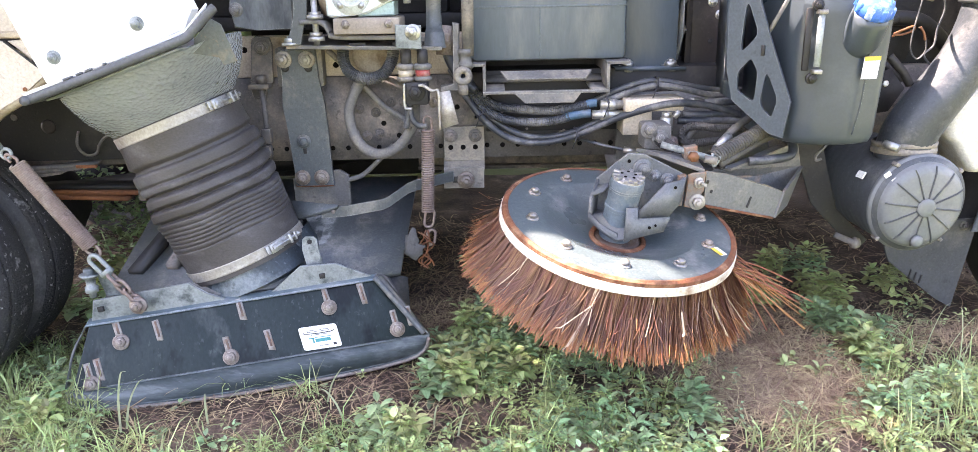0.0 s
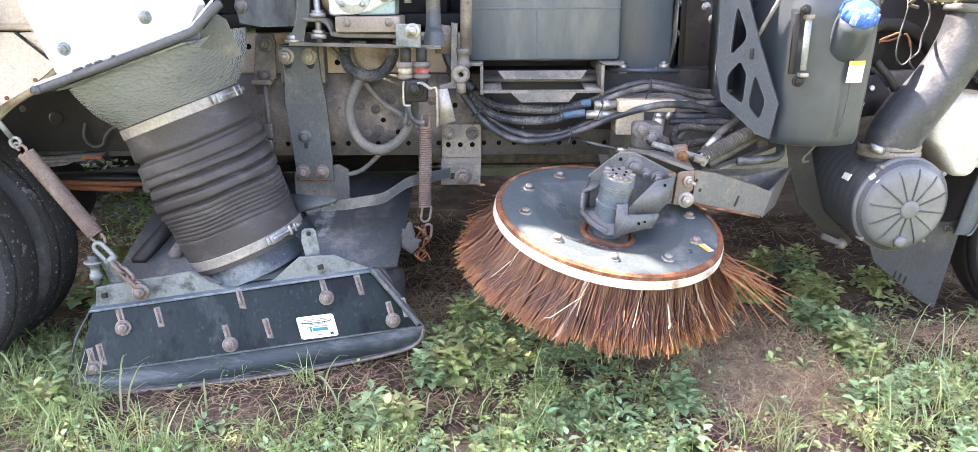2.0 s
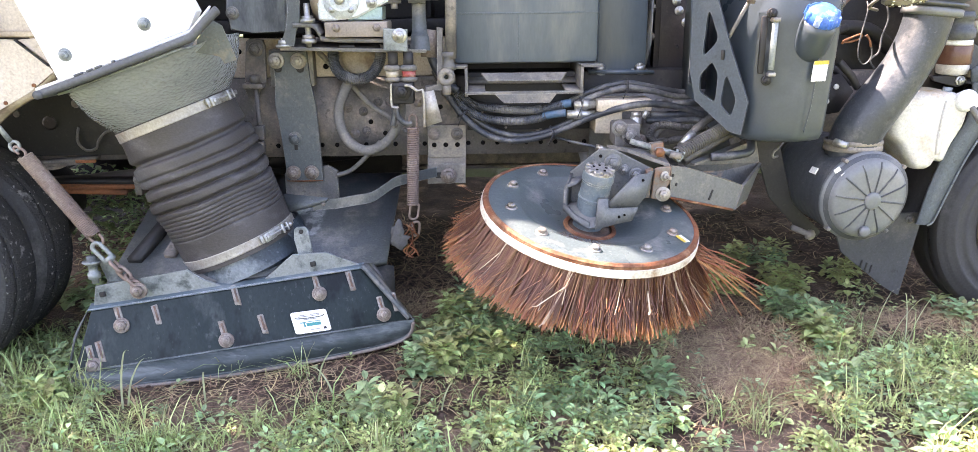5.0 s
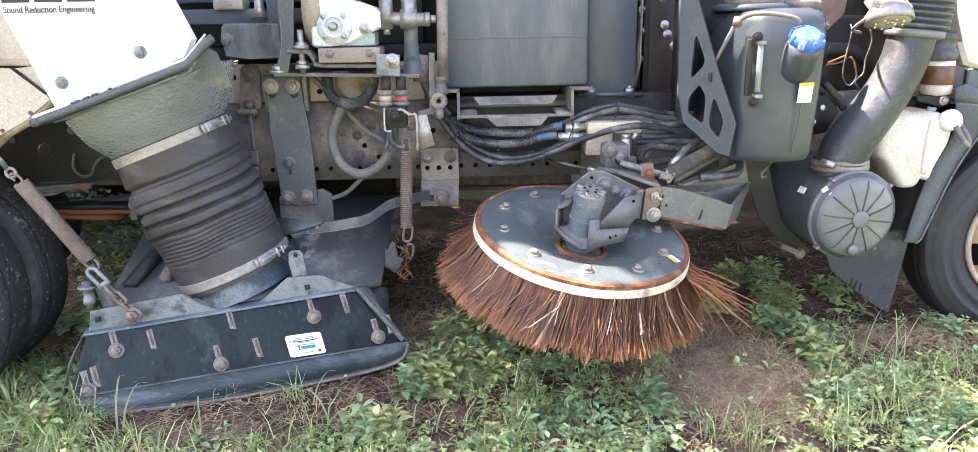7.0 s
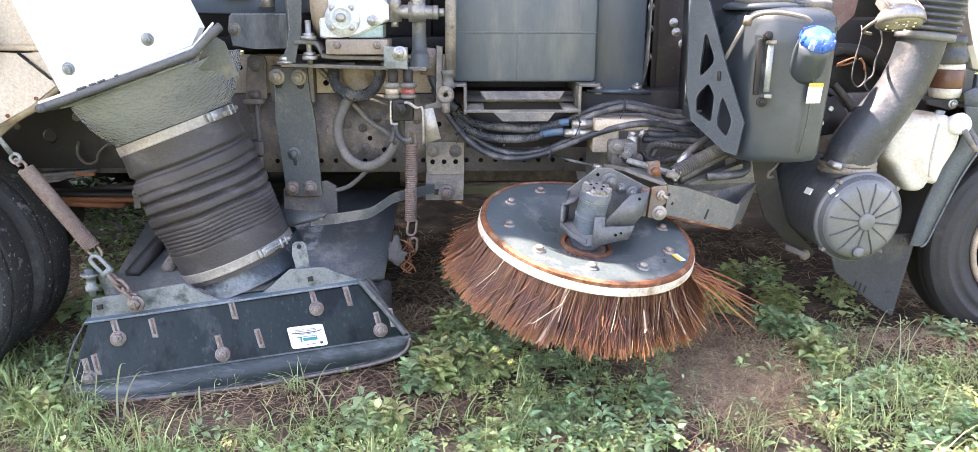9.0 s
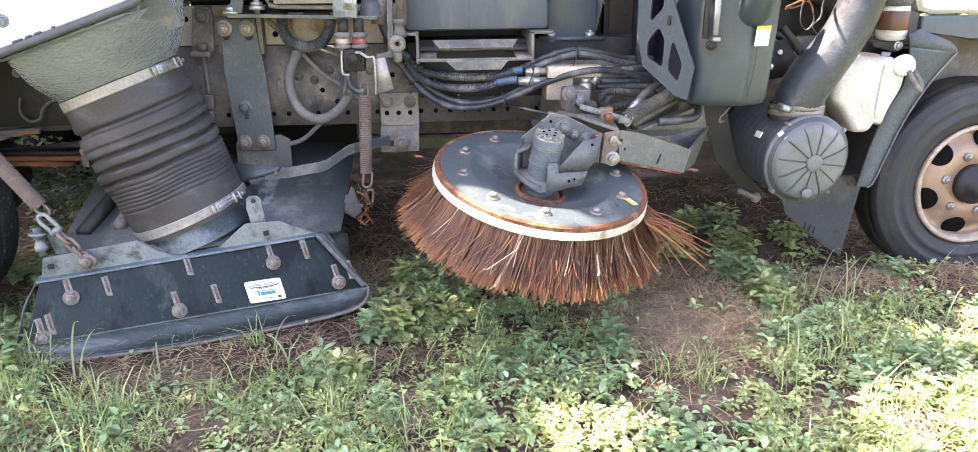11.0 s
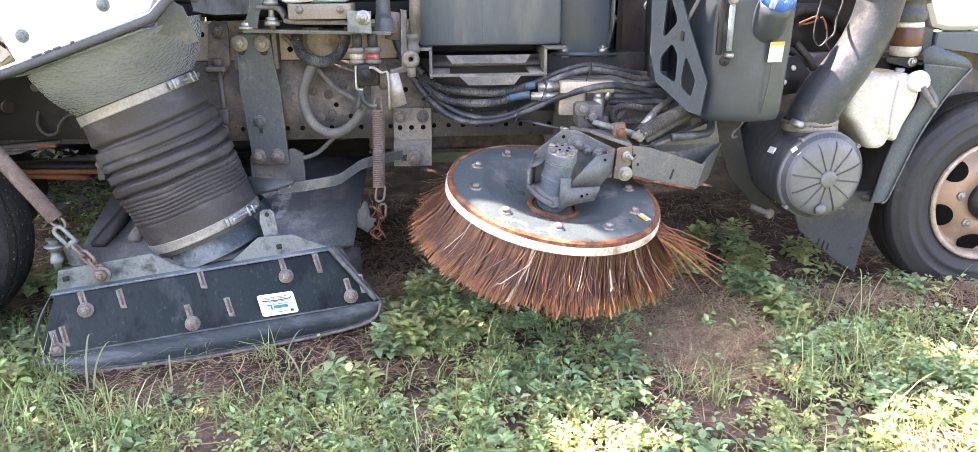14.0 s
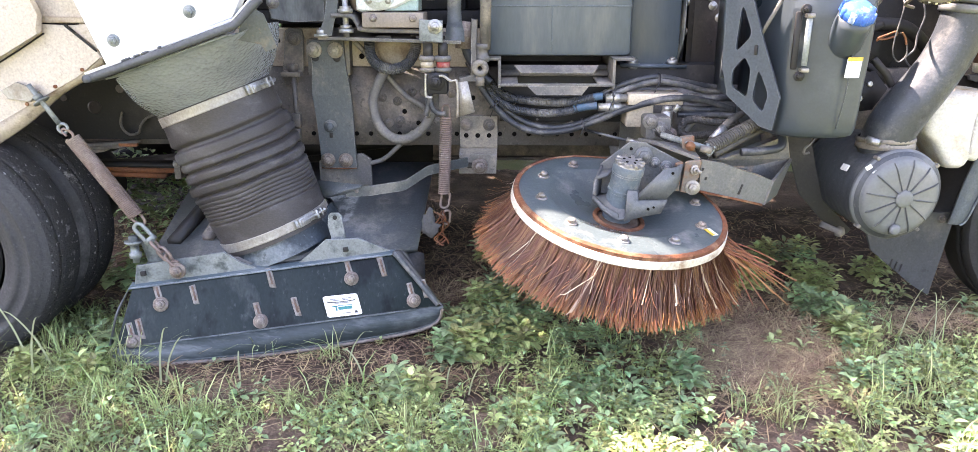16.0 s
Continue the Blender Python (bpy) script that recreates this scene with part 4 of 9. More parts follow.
UP, LOW, RH = Vector((-0.988, 2.87, 0.922)), Vector((-0.795, 2.87, 0.41)), 0.228
AX = (LOW - UP).normalized()
LEN = (LOW - UP).length


def duct(bm):
    """From a rounded oblong under the shroud to the round top of the hose."""
    a, s, u = frame_of(AX)
    n = 56
    c0 = Vector((-0.94, 0, 1.136))
    rings = []
    for k in range(15):
        f = k / 14
        ring = []
        for i in range(n):
            q = 2 * math.pi * i / n
            cx, sy = math.cos(q), math.sin(q)
            e = 0.5
            sx = math.copysign(abs(cx) ** e, cx) * 0.276
            yy = math.copysign(abs(sy) ** e, sy) * 0.235
            top = Vector((c0.x - 0.005, 2.64, c0.z + max(0.0, sx - 0.2) * 0.15)) + dirn * sx + Vector((0, 1, 0)) * yy
            side = Vector((-AX.z, 0, AX.x)).normalized()
            low = UP - AX * 0.02 + side * (RH - 0.004) * cx + Vector((0, 1, 0)) * (RH - 0.004) * sy
            w = f ** 0.9
            p = top.lerp(low, w)
            bulge = 0.016 * math.sin(math.pi * f)
            out = (p - Vector((c0.x - 0.005, 2.64, c0.z)).lerp(UP, w)).normalized()
            p += out * (bulge + 0.004 * noise.noise(p * 22))
            ring.append(bm.verts.new(p))
        rings.append(ring)
    for r0, r1 in zip(rings, rings[1:]):
        for i in range(n):
            bm.faces.new((r0[i], r0[(i + 1) % n], r1[(i + 1) % n], r1[i]))
    return bm


tr = part("hose_transition", duct(B()), M_HAMMER, None, "hammered grey metal duct between shroud and hose", "duct", smooth=80)
part("corner_flap", plate(B(), [(-0.74, 2.46, 1.229), (-0.684, 2.46, 1.288), (-0.658, 2.47, 1.27), (-0.622, 2.475, 1.16), (-0.664, 2.475, 1.147), (-0.676, 2.475, 1.172), (-0.749, 2.46, 1.186)], 0.004, 0.001, way=(0, 1, 0)), material("grey_flap", (0.105, 0.12, 0.118), (0.085, 0.098, 0.098), rough=0.45, scale=8, dirt=(0.2, 0.165, 0.12), dirt_amount=0.24, dirt_scale=7), tr, "loose stained grey sheet flap", smooth=15)

hose = thing("suction_hose", (LOW.x, LOW.y, 0.40), "thick ribbed black rubber suction hose, folded in bellows", "hose")


def bellows(s):
    """Outline of the hose: its radius along the axis."""
    r = RH
    for c, w, d in ((0.21, 0.020, -0.018), (0.225, 0.004, -0.006), (0.325, 0.012, -0.010), (0.395, 0.014, -0.020), (0.39, 0.004, -0.008), (0.485, 0.014, -0.022), (0.49, 0.004, -0.009),
                    (0.575, 0.012, -0.018), (0.58, 0.004, -0.008), (0.625, 0.004, -0.006), (0.655, 0.004, -0.007), (0.683, 0.004, -0.007), (0.71, 0.004, -0.008), (0.737, 0.004, -0.007), (0.765, 0.004, -0.008), (0.80, 0.005, -0.007)):
        r += d * math.exp(-((s - c) / w) ** 2)
    r += 0.016 * math.exp(-((s - 0.48) / 0.24) ** 2)
    return r


a, s_, u_ = frame_of(AX)
bm = B()
rings = []
for k in range(241):
    f = -0.05 + 1.1 * k / 240
    ring = []
    for i in range(64):
        q = 2 * math.pi * i / 64
        o = s_ * math.cos(q) + u_ * math.sin(q)
        sway = 0.03 * noise.noise(o * 1.1 + Vector((0, 0, f * 5)))
        r = bellows(f + 0.017 * noise.noise(o * 1.3 + Vector((3, 0, f * 3)))) + sway * 0.4 * math.sin(math.pi * min(1, max(0, f)))
        ring.append(bm.verts.new(UP + AX * (LEN * f) + o * r))
    rings.append(ring)
for r0, r1 in zip(rings, rings[1:]):
    for i in range(64):
        bm.faces.new((r0[i], r0[(i + 1) % 64], r1[(i + 1) % 64], r1[i]))
part("bellows", bm, M_RUBBER, hose, smooth=60)
for f, ang in ((0.0, 64), (0.985, 52)):
    c = UP + AX * (LEN * f)
    k = part("hose_clamp", lathe(B(), [(RH - 0.002, -0.0185), (RH + 0.004, -0.018), (RH + 0.003, -0.014), (RH + 0.003, 0.014), (RH + 0.004, 0.018), (RH - 0.002, 0.0185)], c, AX, 64, caps=False), M_CLAMP, hose, "pale steel band clamp")
    side = Vector((-AX.z, 0, AX.x)).normalized()
    q = radians(ang)
    o = side * math.sin(q) - Vector((0, 1, 0)) * math.cos(q)
    tang = AX.cross(o).normalized()
    rot = Matrix((tang, o, AX)).transposed().to_4x4()
    bm = B()
    box(bm, (0.01, -0.002, 0), (0.15, 0.012, 0.044), bev=0.003)
    box(bm, (0.03, 0.008, 0.0), (0.075, 0.018, 0.05), bev=0.005)
    box(bm, (0.03, 0.018, 0.0), (0.05, 0.012, 0.024), bev=0.003)
    box(bm, (-0.055, 0.014, 0), (0.016, 0.036, 0.052), bev=0.004)
    box(bm, (-0.088, 0.014, 0), (0.012, 0.034, 0.046), bev=0.004)
    lathe(bm, [(0.0075, 0), (0.0075, 0.15)], (-0.11, 0.02, 0), (1, 0, 0), 10)
    lathe(bm, [(0.013, 0), (0.013, 0.016)], (-0.116, 0.02, 0), (1, 0, 0), 6)
    bmesh.ops.transform(bm, matrix=Matrix.Translation(c + o * (RH + 0.008)) @ rot @ Matrix.Scale(0.72, 4), verts=bm.verts)
    part("buckle", bm, M_ZINC, k, "zinc clamp buckle and screw")
part("duct_rim", lathe(B(), [(RH - 0.006, -0.05), (RH + 0.0, -0.045), (RH + 0.001, -0.022), (RH - 0.004, -0.02)], UP, AX, 56, caps=False), M_DARK, hose, "dark rubber rim over the clamp")
part("collar", lathe(B(), [(RH - 0.012, -0.03), (RH - 0.012, 0.03), (RH - 0.006, 0.06), (RH + 0.0, 0.10)], LOW, AX, 48, caps=False), M_SPOUT, hose, "weathered blue-grey steel spout collar")

# ---- pickup head ----
head = thing("pickup_head", (-0.7, 2.8, 0.02), "dark blue-grey sweeper suction head resting on the grass", "pickup head")
BL, BR = Vector((-1.22, 2.385, 0.03)), Vector((-0.17, 2.685, 0.04))
ALONG = (BR - BL).normalized()
OUT = Vector((ALONG.y, -ALONG.x, 0)).normalized()
LIP_L, LIP_R = Vector((-1.312, 2.435, 0.072)), Vector((-0.112, 2.695, 0.132))
TL, TR = Vector((-1.255, 2.52, 0.27)), Vector((-0.289, 2.74, 0.339))
FACE_N = (LIP_R - LIP_L).cross(TL - LIP_L).normalized()
if FACE_N.y > 0:
    FACE_N = -FACE_N


def strip(bm, top, bottom, back=0.018, n=10):
    """A ruled sheet with thickness between two lines."""
    rows = [curve(top, n), curve(bottom, n)]
    f = [[bm.verts.new(p) for p in r] for r in rows]
    b = [[bm.verts.new(p + Vector((0, back, -0.002))) for p in r] for r in rows]
    for i in range(len(f[0]) - 1):
        bm.faces.new((f[0][i], f[0][i + 1], f[1][i + 1], f[1][i]))
        bm.faces.new((b[0][i], b[1][i], b[1][i + 1], b[0][i + 1]))
        bm.faces.new((f[0][i], b[0][i], b[0][i + 1], f[0][i + 1]))
        bm.faces.new((f[1][i], f[1][i + 1], b[1][i + 1], b[1][i]))
    for e in (0, -1):
        bm.faces.new((f[0][e], f[1][e], b[1][e], b[0][e]))
    return bm


FACE_UP = (TL.lerp(TR, 0.5) - LIP_L.lerp(LIP_R, 0.5)).normalized()
FOLD_L, FOLD_R = LIP_L - FACE_UP * 0.017, LIP_R - FACE_UP * 0.008
skid = part("skid_plate", plate(B(), [FOLD_L, FOLD_R, TR, TL], 0.018, 0.003, way=(0, 1, 0)), M_SKID, head, "near-black painted skid plate")
lip_bot = [Vector((-1.325, 2.425, 0.045)), Vector((-1.2, 2.375, 0.02)), Vector((-0.7, 2.51, 0.005)), Vector((-0.18, 2.675, 0.03)), Vector((-0.09, 2.685, 0.12))]
lip_mid = [p + Vector((0, -0.006, 0.014)) for p in lip_bot]
lt = [FOLD_L.lerp(FOLD_R, f) + FACE_N * 0.003 for f in (0, 0.09, 0.5, 0.93, 1)]
bm = strip(B(), lt, lip_mid, 0.02)
strip(bm, lip_mid, lip_bot, 0.03)
part("lower_lip", bm, M_SKID_EDGE, head, "bent lower lip with a worn edge", smooth=18)
part("crease", tube(B(), [p + FACE_N * 0.002 for p in lt[1:4]], 0.003, 6), M_SKID_EDGE, head, "scuffed crease above the lip")
part("end_rim", tube(B(), [TR + FACE_N * 0.008, TR.lerp(LIP_R, 0.5) + FACE_N * 0.012, LIP_R + FACE_N * 0.01], 0.011, 8), M_SCUFF, head, "scuffed folded end rim")
part("wear_edge", tube(B(), [p + Vector((0, -0.004, 0)) for p in lip_bot], 0.007, 6), M_RUST_PALE, head, "scuffed rusty bottom edge")
# end flange that sweeps from the top of the plate down to the far corner
bm = B()
strip(bm, [TR + Vector((0.0, -0.01, 0.006)), Vector((-0.2, 2.71, 0.24)), LIP_R + Vector((0.01, -0.02, 0.01))], [TR + Vector((0.022, 0.02, 0.0)), Vector((-0.182, 2.725, 0.238)), LIP_R + Vector((0.022, -0.01, -0.008))], 0.02)
part("end_flange", bm, M_STEEL_BLUE, head)
bm = B()
strip(bm, [TL + Vector((-0.01, -0.01, 0)), Vector((-1.3, 2.46, 0.18)), LIP_L + Vector((-0.015, -0.01, 0))], [TL + Vector((-0.015, 0.02, 0)), Vector((-1.315, 2.48, 0.175)), LIP_L + Vector((-0.02, 0.02, -0.02))], 0.016)
part("end_flange", bm, M_STEEL_BLUE, head)
# top bar and the galvanised angle behind it
part("top_bar", plate(B(), [TL + Vector((-0.012, -0.010, -0.010)), TR + Vector((0.004, -0.010, -0.010)), TR + Vector((0.004, 0.03, -0.002)), TL + Vector((-0.012, 0.03, 0.002))], 0.009, 0.003), M_BAR, head, "steel-blue flat bar along the top edge")
def on_bar(pts):
    """Points just behind the top bar, by x and height."""
    return [(x, 2.532 + (x + 1.255) * 0.2277, z) for x, z in pts]


part("angle", plate(B(), on_bar([(-1.252, 0.272), (-1.0, 0.292), (-0.81, 0.306), (-0.83, 0.315), (-0.87, 0.331), (-0.905, 0.358), (-0.925, 0.381), (-1.0, 0.374), (-1.237, 0.35)]), 0.012, 0.002, way=(0, 1, 0)), M_GALV, head, "weathered galvanised angle strip cut round the spout", smooth=20)
part("angle", plate(B(), on_bar([(-0.66, 0.315), (-0.30, 0.34), (-0.425, 0.403), (-0.55, 0.405), (-0.59, 0.372), (-0.62, 0.346)]), 0.012, 0.002, way=(0, 1, 0)), M_GALV, head, "weathered galvanised angle strip cut round the spout", smooth=20)
for p in ((-1.215, 2.538, 0.318), (-0.475, 2.706, 0.362)):
    part("square_hole", box(B(), p, (0.02, 0.01, 0.018), (0, -8, 0), bev=0.001), M_DARK, head)
tab = part("tab", plate(B(), [(-0.55, 2.745, 0.45), (-0.546, 2.745, 0.49), (-0.535, 2.745, 0.50), (-0.505, 2.747, 0.50), (-0.494, 2.747, 0.49), (-0.478, 2.74, 0.39), (-0.535, 2.735, 0.39)], 0.012, 0.002, way=(0, 1, 0)), M_GALV, head, "galvanised upright tab")
part("tab_hole", lathe(B(), [(0.009, 0), (0.009, 0.003), (0.006, 0.003)], (-0.519, 2.745, 0.482), (0, -1, 0), 10), M_DARK, tab)
# box of the head behind, with its sloping top
bm = B()
plate(bm, [(-1.24, 2.58, 0.29), (-0.20, 2.80, 0.32), (-0.17, 3.35, 0.56), (-1.24, 3.35, 0.56)], 0.02)
part("top_sheet", bm, M_STEEL_BLUE, head)
part("end_web", plate(B(), [TR + Vector((0.005, 0.012, 0.0)), (-0.25, 2.80, 0.335), (-0.172, 2.80, 0.315), (-0.165, 2.765, 0.165), (-0.12, 2.715, 0.14), (-0.2, 2.735, 0.24)], 0.012), M_STEEL_BLUE, head, "grey sheet closing the head's end")
part("end_wall", plate(B(), [(-0.5, 2.8, 0.30), (-0.5, 2.8, 0.03), (-0.5, 3.35, 0.05), (-0.5, 3.35, 0.55)], 0.014), M_STEEL_BLUE, head)
# left end and back walls are near-black, the other sheets steel blue
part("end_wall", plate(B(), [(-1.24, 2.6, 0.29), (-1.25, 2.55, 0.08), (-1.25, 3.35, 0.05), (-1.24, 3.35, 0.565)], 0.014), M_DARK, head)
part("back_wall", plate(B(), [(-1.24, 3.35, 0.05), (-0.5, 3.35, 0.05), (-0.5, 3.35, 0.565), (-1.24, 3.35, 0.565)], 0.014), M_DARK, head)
bm = B()
lathe(bm, [(0.232, -0.02), (0.234, 0.0), (0.234, 0.03), (0.23, 0.07), (0.226, 0.10)], Vector((-0.75, 2.93, 0.32)), -AX, 48, caps=False)
part("spout", bm, M_SPOUT, head, "round spout weathered to blue grey")
part("inner_strap", plate(B(), [(-0.64, 2.93, 0.50), (-0.5, 2.9, 0.54), (-0.44, 2.9, 0.56), (-0.43, 2.9, 0.575), (-0.62, 2.96, 0.58)], 0.014), M_STEEL_BLUE, head)
part("frame_bar", plate(B(), [(-1.2, 2.75, 0.36), (-1.15, 2.75, 0.36), (-1.02, 3.2, 0.56), (-1.08, 3.2, 0.56)], 0.03), M_DARK, head)
part("frame_bar", plate(B(), [(-1.07, 2.78, 0.37), (-1.03, 2.78, 0.37), (-0.97, 3.2, 0.56), (-1.0, 3.2, 0.56)], 0.03), M_RAIL, head)


def on_face(x, dz):
    """A point of the skid plate: x along the plan, dz of its height from the lip to the top."""
    f = (x - LIP_L.x) / (LIP_R.x - LIP_L.x)
    lo = LIP_L.lerp(LIP_R, f)
    g = (x - TL.x) / (TR.x - TL.x)
    hi = TL.lerp(TR, g)
    return lo.lerp(hi, dz)


SLOPE = (TL.lerp(TR, 0.5) - LIP_L.lerp(LIP_R, 0.5)).normalized()
for x, f, big in ((-1.152, 0.62, 1), (-0.79, 0.09, 1), (-0.452, 0.64, 1), (-0.208, 0.12, 1), (-1.243, 0.0, 1), (-1.035, 0.72, 0), (-0.757, 0.83, 0), (-0.66, 0.27, 0), (-0.334, 0.77, 0), (-1.222, 0.22, 0), (-0.165, 0.3, 0)):
    p = on_face(x, f)
    bm = B()
    rot = Matrix((ALONG, -FACE_N, SLOPE)).transposed().to_4x4()
    box(bm, (0, 0, 0), (0.023, 0.009, 0.078), bev=0.008)
    for v_ in bm.verts:
        v_.co += Vector((0.004 * noise.noise(v_.co * 60 + Vector((x * 9, 0, 0))), 0, 0.006 * noise.noise(v_.co * 40 + Vector((0, x * 9, 0)))))
    bmesh.ops.transform(bm, matrix=Matrix.Translation(p + SLOPE * (0.035 if big else 0.0)) @ rot, verts=bm.verts)
    sw = part("slot_weld", bm, M_WELD, skid, "rusty slot weld")
    bm = box(B(), (0.001, -0.0045, 0.004), (0.008, 0.004, 0.056), bev=0.0018)
    bmesh.ops.transform(bm, matrix=Matrix.Translation(p + SLOPE * (0.035 if big else 0.0)) @ rot, verts=bm.verts)
    part("groove", bm, M_GROOVE, sw, "rust-filled groove")
    if big:
        hex_bolt("skid_bolt", p + FACE_N * 0.003, FACE_N, 0.019, skid, M_RUST_PALE, label="rusty bolt with a broad washer")
# the maker's sticker
bm = B()
c = on_face(-0.484, 0.19) + FACE_N * 0.007
sx, sz = 0.068, 0.043
rot = Matrix((ALONG, -FACE_N, SLOPE)).transposed().to_4x4() @ pose(0, 0, 0, 0, 0, 0)
plate(bm, xz(rounded([(-sx, -sz), (sx, -sz), (sx, sz), (-sx, sz)], 0.1), 0.0015), 0.003, way=(0, -1, 0))
bmesh.ops.transform(bm, matrix=Matrix.Translation(c) @ rot, verts=bm.verts)
stk = part("sticker", bm, M_LABEL, skid, "white sticker with dark and teal marks", smooth=0)
smile = [(-0.055, -0.0025, 0.021), (-0.045, -0.0025, 0.017), (0.0, -0.0025, 0.015), (0.045, -0.0025, 0.017), (0.056, -0.0025, 0.023)]
bm = tube(B(), smile, 0.0017, 6)
bmesh.ops.transform(bm, matrix=Matrix.Translation(c) @ rot, verts=bm.verts)
part("print", bm, M_INK, stk, "curved dark line")
for mat, boxes in ((M_INK, ((-0.024, 0.028, 0.036, 0.0016), (-0.024, 0.0225, 0.036, 0.0016), (0.022, 0.028, 0.034, 0.0016), (0.022, 0.0225, 0.034, 0.0016), (0.0, 0.0105, 0.06, 0.0016), (0.046, -0.03, 0.011, 0.009), (0.008, -0.031, 0.034, 0.0018))), (M_TEAL, ((0.008, -0.0105, 0.054, 0.012), (-0.03, -0.001, 0.02, 0.004), (-0.026, -0.011, 0.006, 0.016), (0.01, 0.0005, 0.056, 0.0022)))):
    for bx, bz, w, h in boxes:
        bm = box(B(), (bx, -0.002, bz), (w, 0.002, h), bev=0)
        bmesh.ops.transform(bm, matrix=Matrix.Translation(c) @ rot, verts=bm.verts)
        part("print", bm, mat, stk, smooth=0)

# stud bracket at the head's rear corner
stud = part("stud_bracket", plate(B(), [(-1.235, 2.58, 0.44), (-1.19, 2.585, 0.44), (-1.155, 2.60, 0.345), (-1.215, 2.59, 0.345)], 0.012, 0.002, way=(0, 1, 0)), M_GALV, head, "galvanised stud bracket")
part("stud", lathe(B(), [(0.012, -0.02), (0.012, 0.0), (0.022, 0.0), (0.022, 0.02), (0.016, 0.022), (0.016, 0.05), (0.024, 0.052), (0.024, 0.06), (0.034, 0.061), (0.034, 0.066), (0.018, 0.067), (0.018, 0.085)], (-1.245, 2.56, 0.375), (0, 0, 1), 14), M_GALV, stud)

# ---- lift spring and chain ----
spr = thing("lift_spring", (-1.34, 2.58, 0.53), "close-wound rusty lift spring hung from the fender", "coil spring")
S0, S1 = Vector((-1.419, 2.563, 0.832)), Vector((-1.221, 2.557, 0.541))
part("coil", coil(B(), S0, S1, 0.025, 0.0034, 54, 12, 6), M_SPRING, spr)
sa = (S1 - S0).normalized()
part("hook", tube(B(), [S0 + sa * 0.005, S0 - sa * 0.02 + Vector((0.014, 0, 0)), S0 - sa * 0.04, S0 - sa * 0.03 - Vector((0.016, 0, 0)), S0 - sa * 0.008 - Vector((0.014, 0, 0))], 0.0055, 6), M_SPRING, spr)
part("hook", tube(B(), [S1 - sa * 0.005 + Vector((0.02, 0, 0)), S1 + sa * 0.02 + Vector((0.018, 0, 0)), S1 + sa * 0.04, S1 + sa * 0.025 - Vector((0.025, 0, 0)), S1 - Vector((0.024, 0, 0))], 0.0055, 6), M_SPRING, spr)
eb = thing("eye_bolt", (-1.52, 2.57, 0.86), "zinc eye bolt through the fender's tab", "eye bolt")
E0, E1 = Vector((-1.553, 2.575, 1.022)), Vector((-1.458, 2.565, 0.882))
part("shank", cyl(B(), E0, E1, 0.009), M_GALV, eb)
ring_pts = [E1 + sa * 0.018 + Vector((math.cos(q) * 0.017, 0, math.sin(q) * 0.017)) for q in np.linspace(0, 2 * math.pi, 14, endpoint=False)]
part("eye", tube(B(), ring_pts, 0.006, 7, smooth_line=False, closed=True), M_GALV, eb)
part("nut", lathe(B(), [(0.016, 0), (0.016, 0.016)], E0 + (E1 - E0) * 0.26, E1 - E0, 6), M_GALV, eb)
part("washer", lathe(B(), [(0.03, 0), (0.03, 0.005)], E0 + (E1 - E0) * 0.4, E1 - E0, 16), M_GALV, eb)


def link(bm, c, axis, side, ln, w, r):
    a, s = Vector(axis).normalized(), Vector(side).normalized()
    pts = []
    for q in np.linspace(0, 2 * math.pi, 18, endpoint=False):
        o = math.copysign(max(0.0, ln / 2 - w / 2), math.cos(q))
        pts.append(Vector(c) + a * (o + math.cos(q) * w / 2) + s * (math.sin(q) * w / 2))
    return tube(bm, pts, r, 6, smooth_line=False, closed=True)


ch = thing("chain", (-1.13, 2.55, 0.36), "short steel chain with a shackle from spring to head", "chain")
C0, C1 = Vector((-1.205, 2.55, 0.485)), Vector((-1.085, 2.545, 0.34))
ca = (C1 - C0).normalized()
sd = Vector((ca.z, 0, -ca.x))
part("shackle", link(B(), C0 + ca * 0.012, ca, sd, 0.085, 0.035, 0.008), M_GALV, ch, "galvanised shackle")
part("shackle_pin", lathe(B(), [(0.012, -0.022), (0.012, 0.022)], C0 + ca * 0.045, sd, 10), M_GALV, ch)
for k, f in enumerate((0.42, 0.62, 0.82, 1.0)):
    part("link", link(B(), C0.lerp(C1, f), ca, sd if k % 2 else (0, 1, 0), 0.056, 0.03, 0.0065), M_SPRING, ch)
hex_bolt("chain_bolt", C1 + Vector((0.005, -0.012, -0.008)), (0, -1, 0.1), 0.021, ch, M_RUST_PALE)

# ---- rear fender ----
fen = thing("rear_fender", (-1.6, 2.6, 0.8), "cream painted rear fender with rust stains on its edge", "fender")
FOLD = [(-1.288, 1.117), (-1.381, 1.05), (-1.613, 0.927), (-1.824, 0.815), (-2.3, 0.56)]
LOWER = [(-1.3, 1.093), (-1.364, 1.039), (-1.471, 0.979), (-1.699, 0.818), (-2.3, 0.5)]
part("panel", plate(B(), xz([(-2.6, 0.56), (-2.6, 1.2), (-1.486, 1.231), (-1.406, 1.227), (-1.305, 1.136)] + FOLD, 2.6), 0.012, 0.003, way=(0, 1, 0)), M_CREAM, fen)
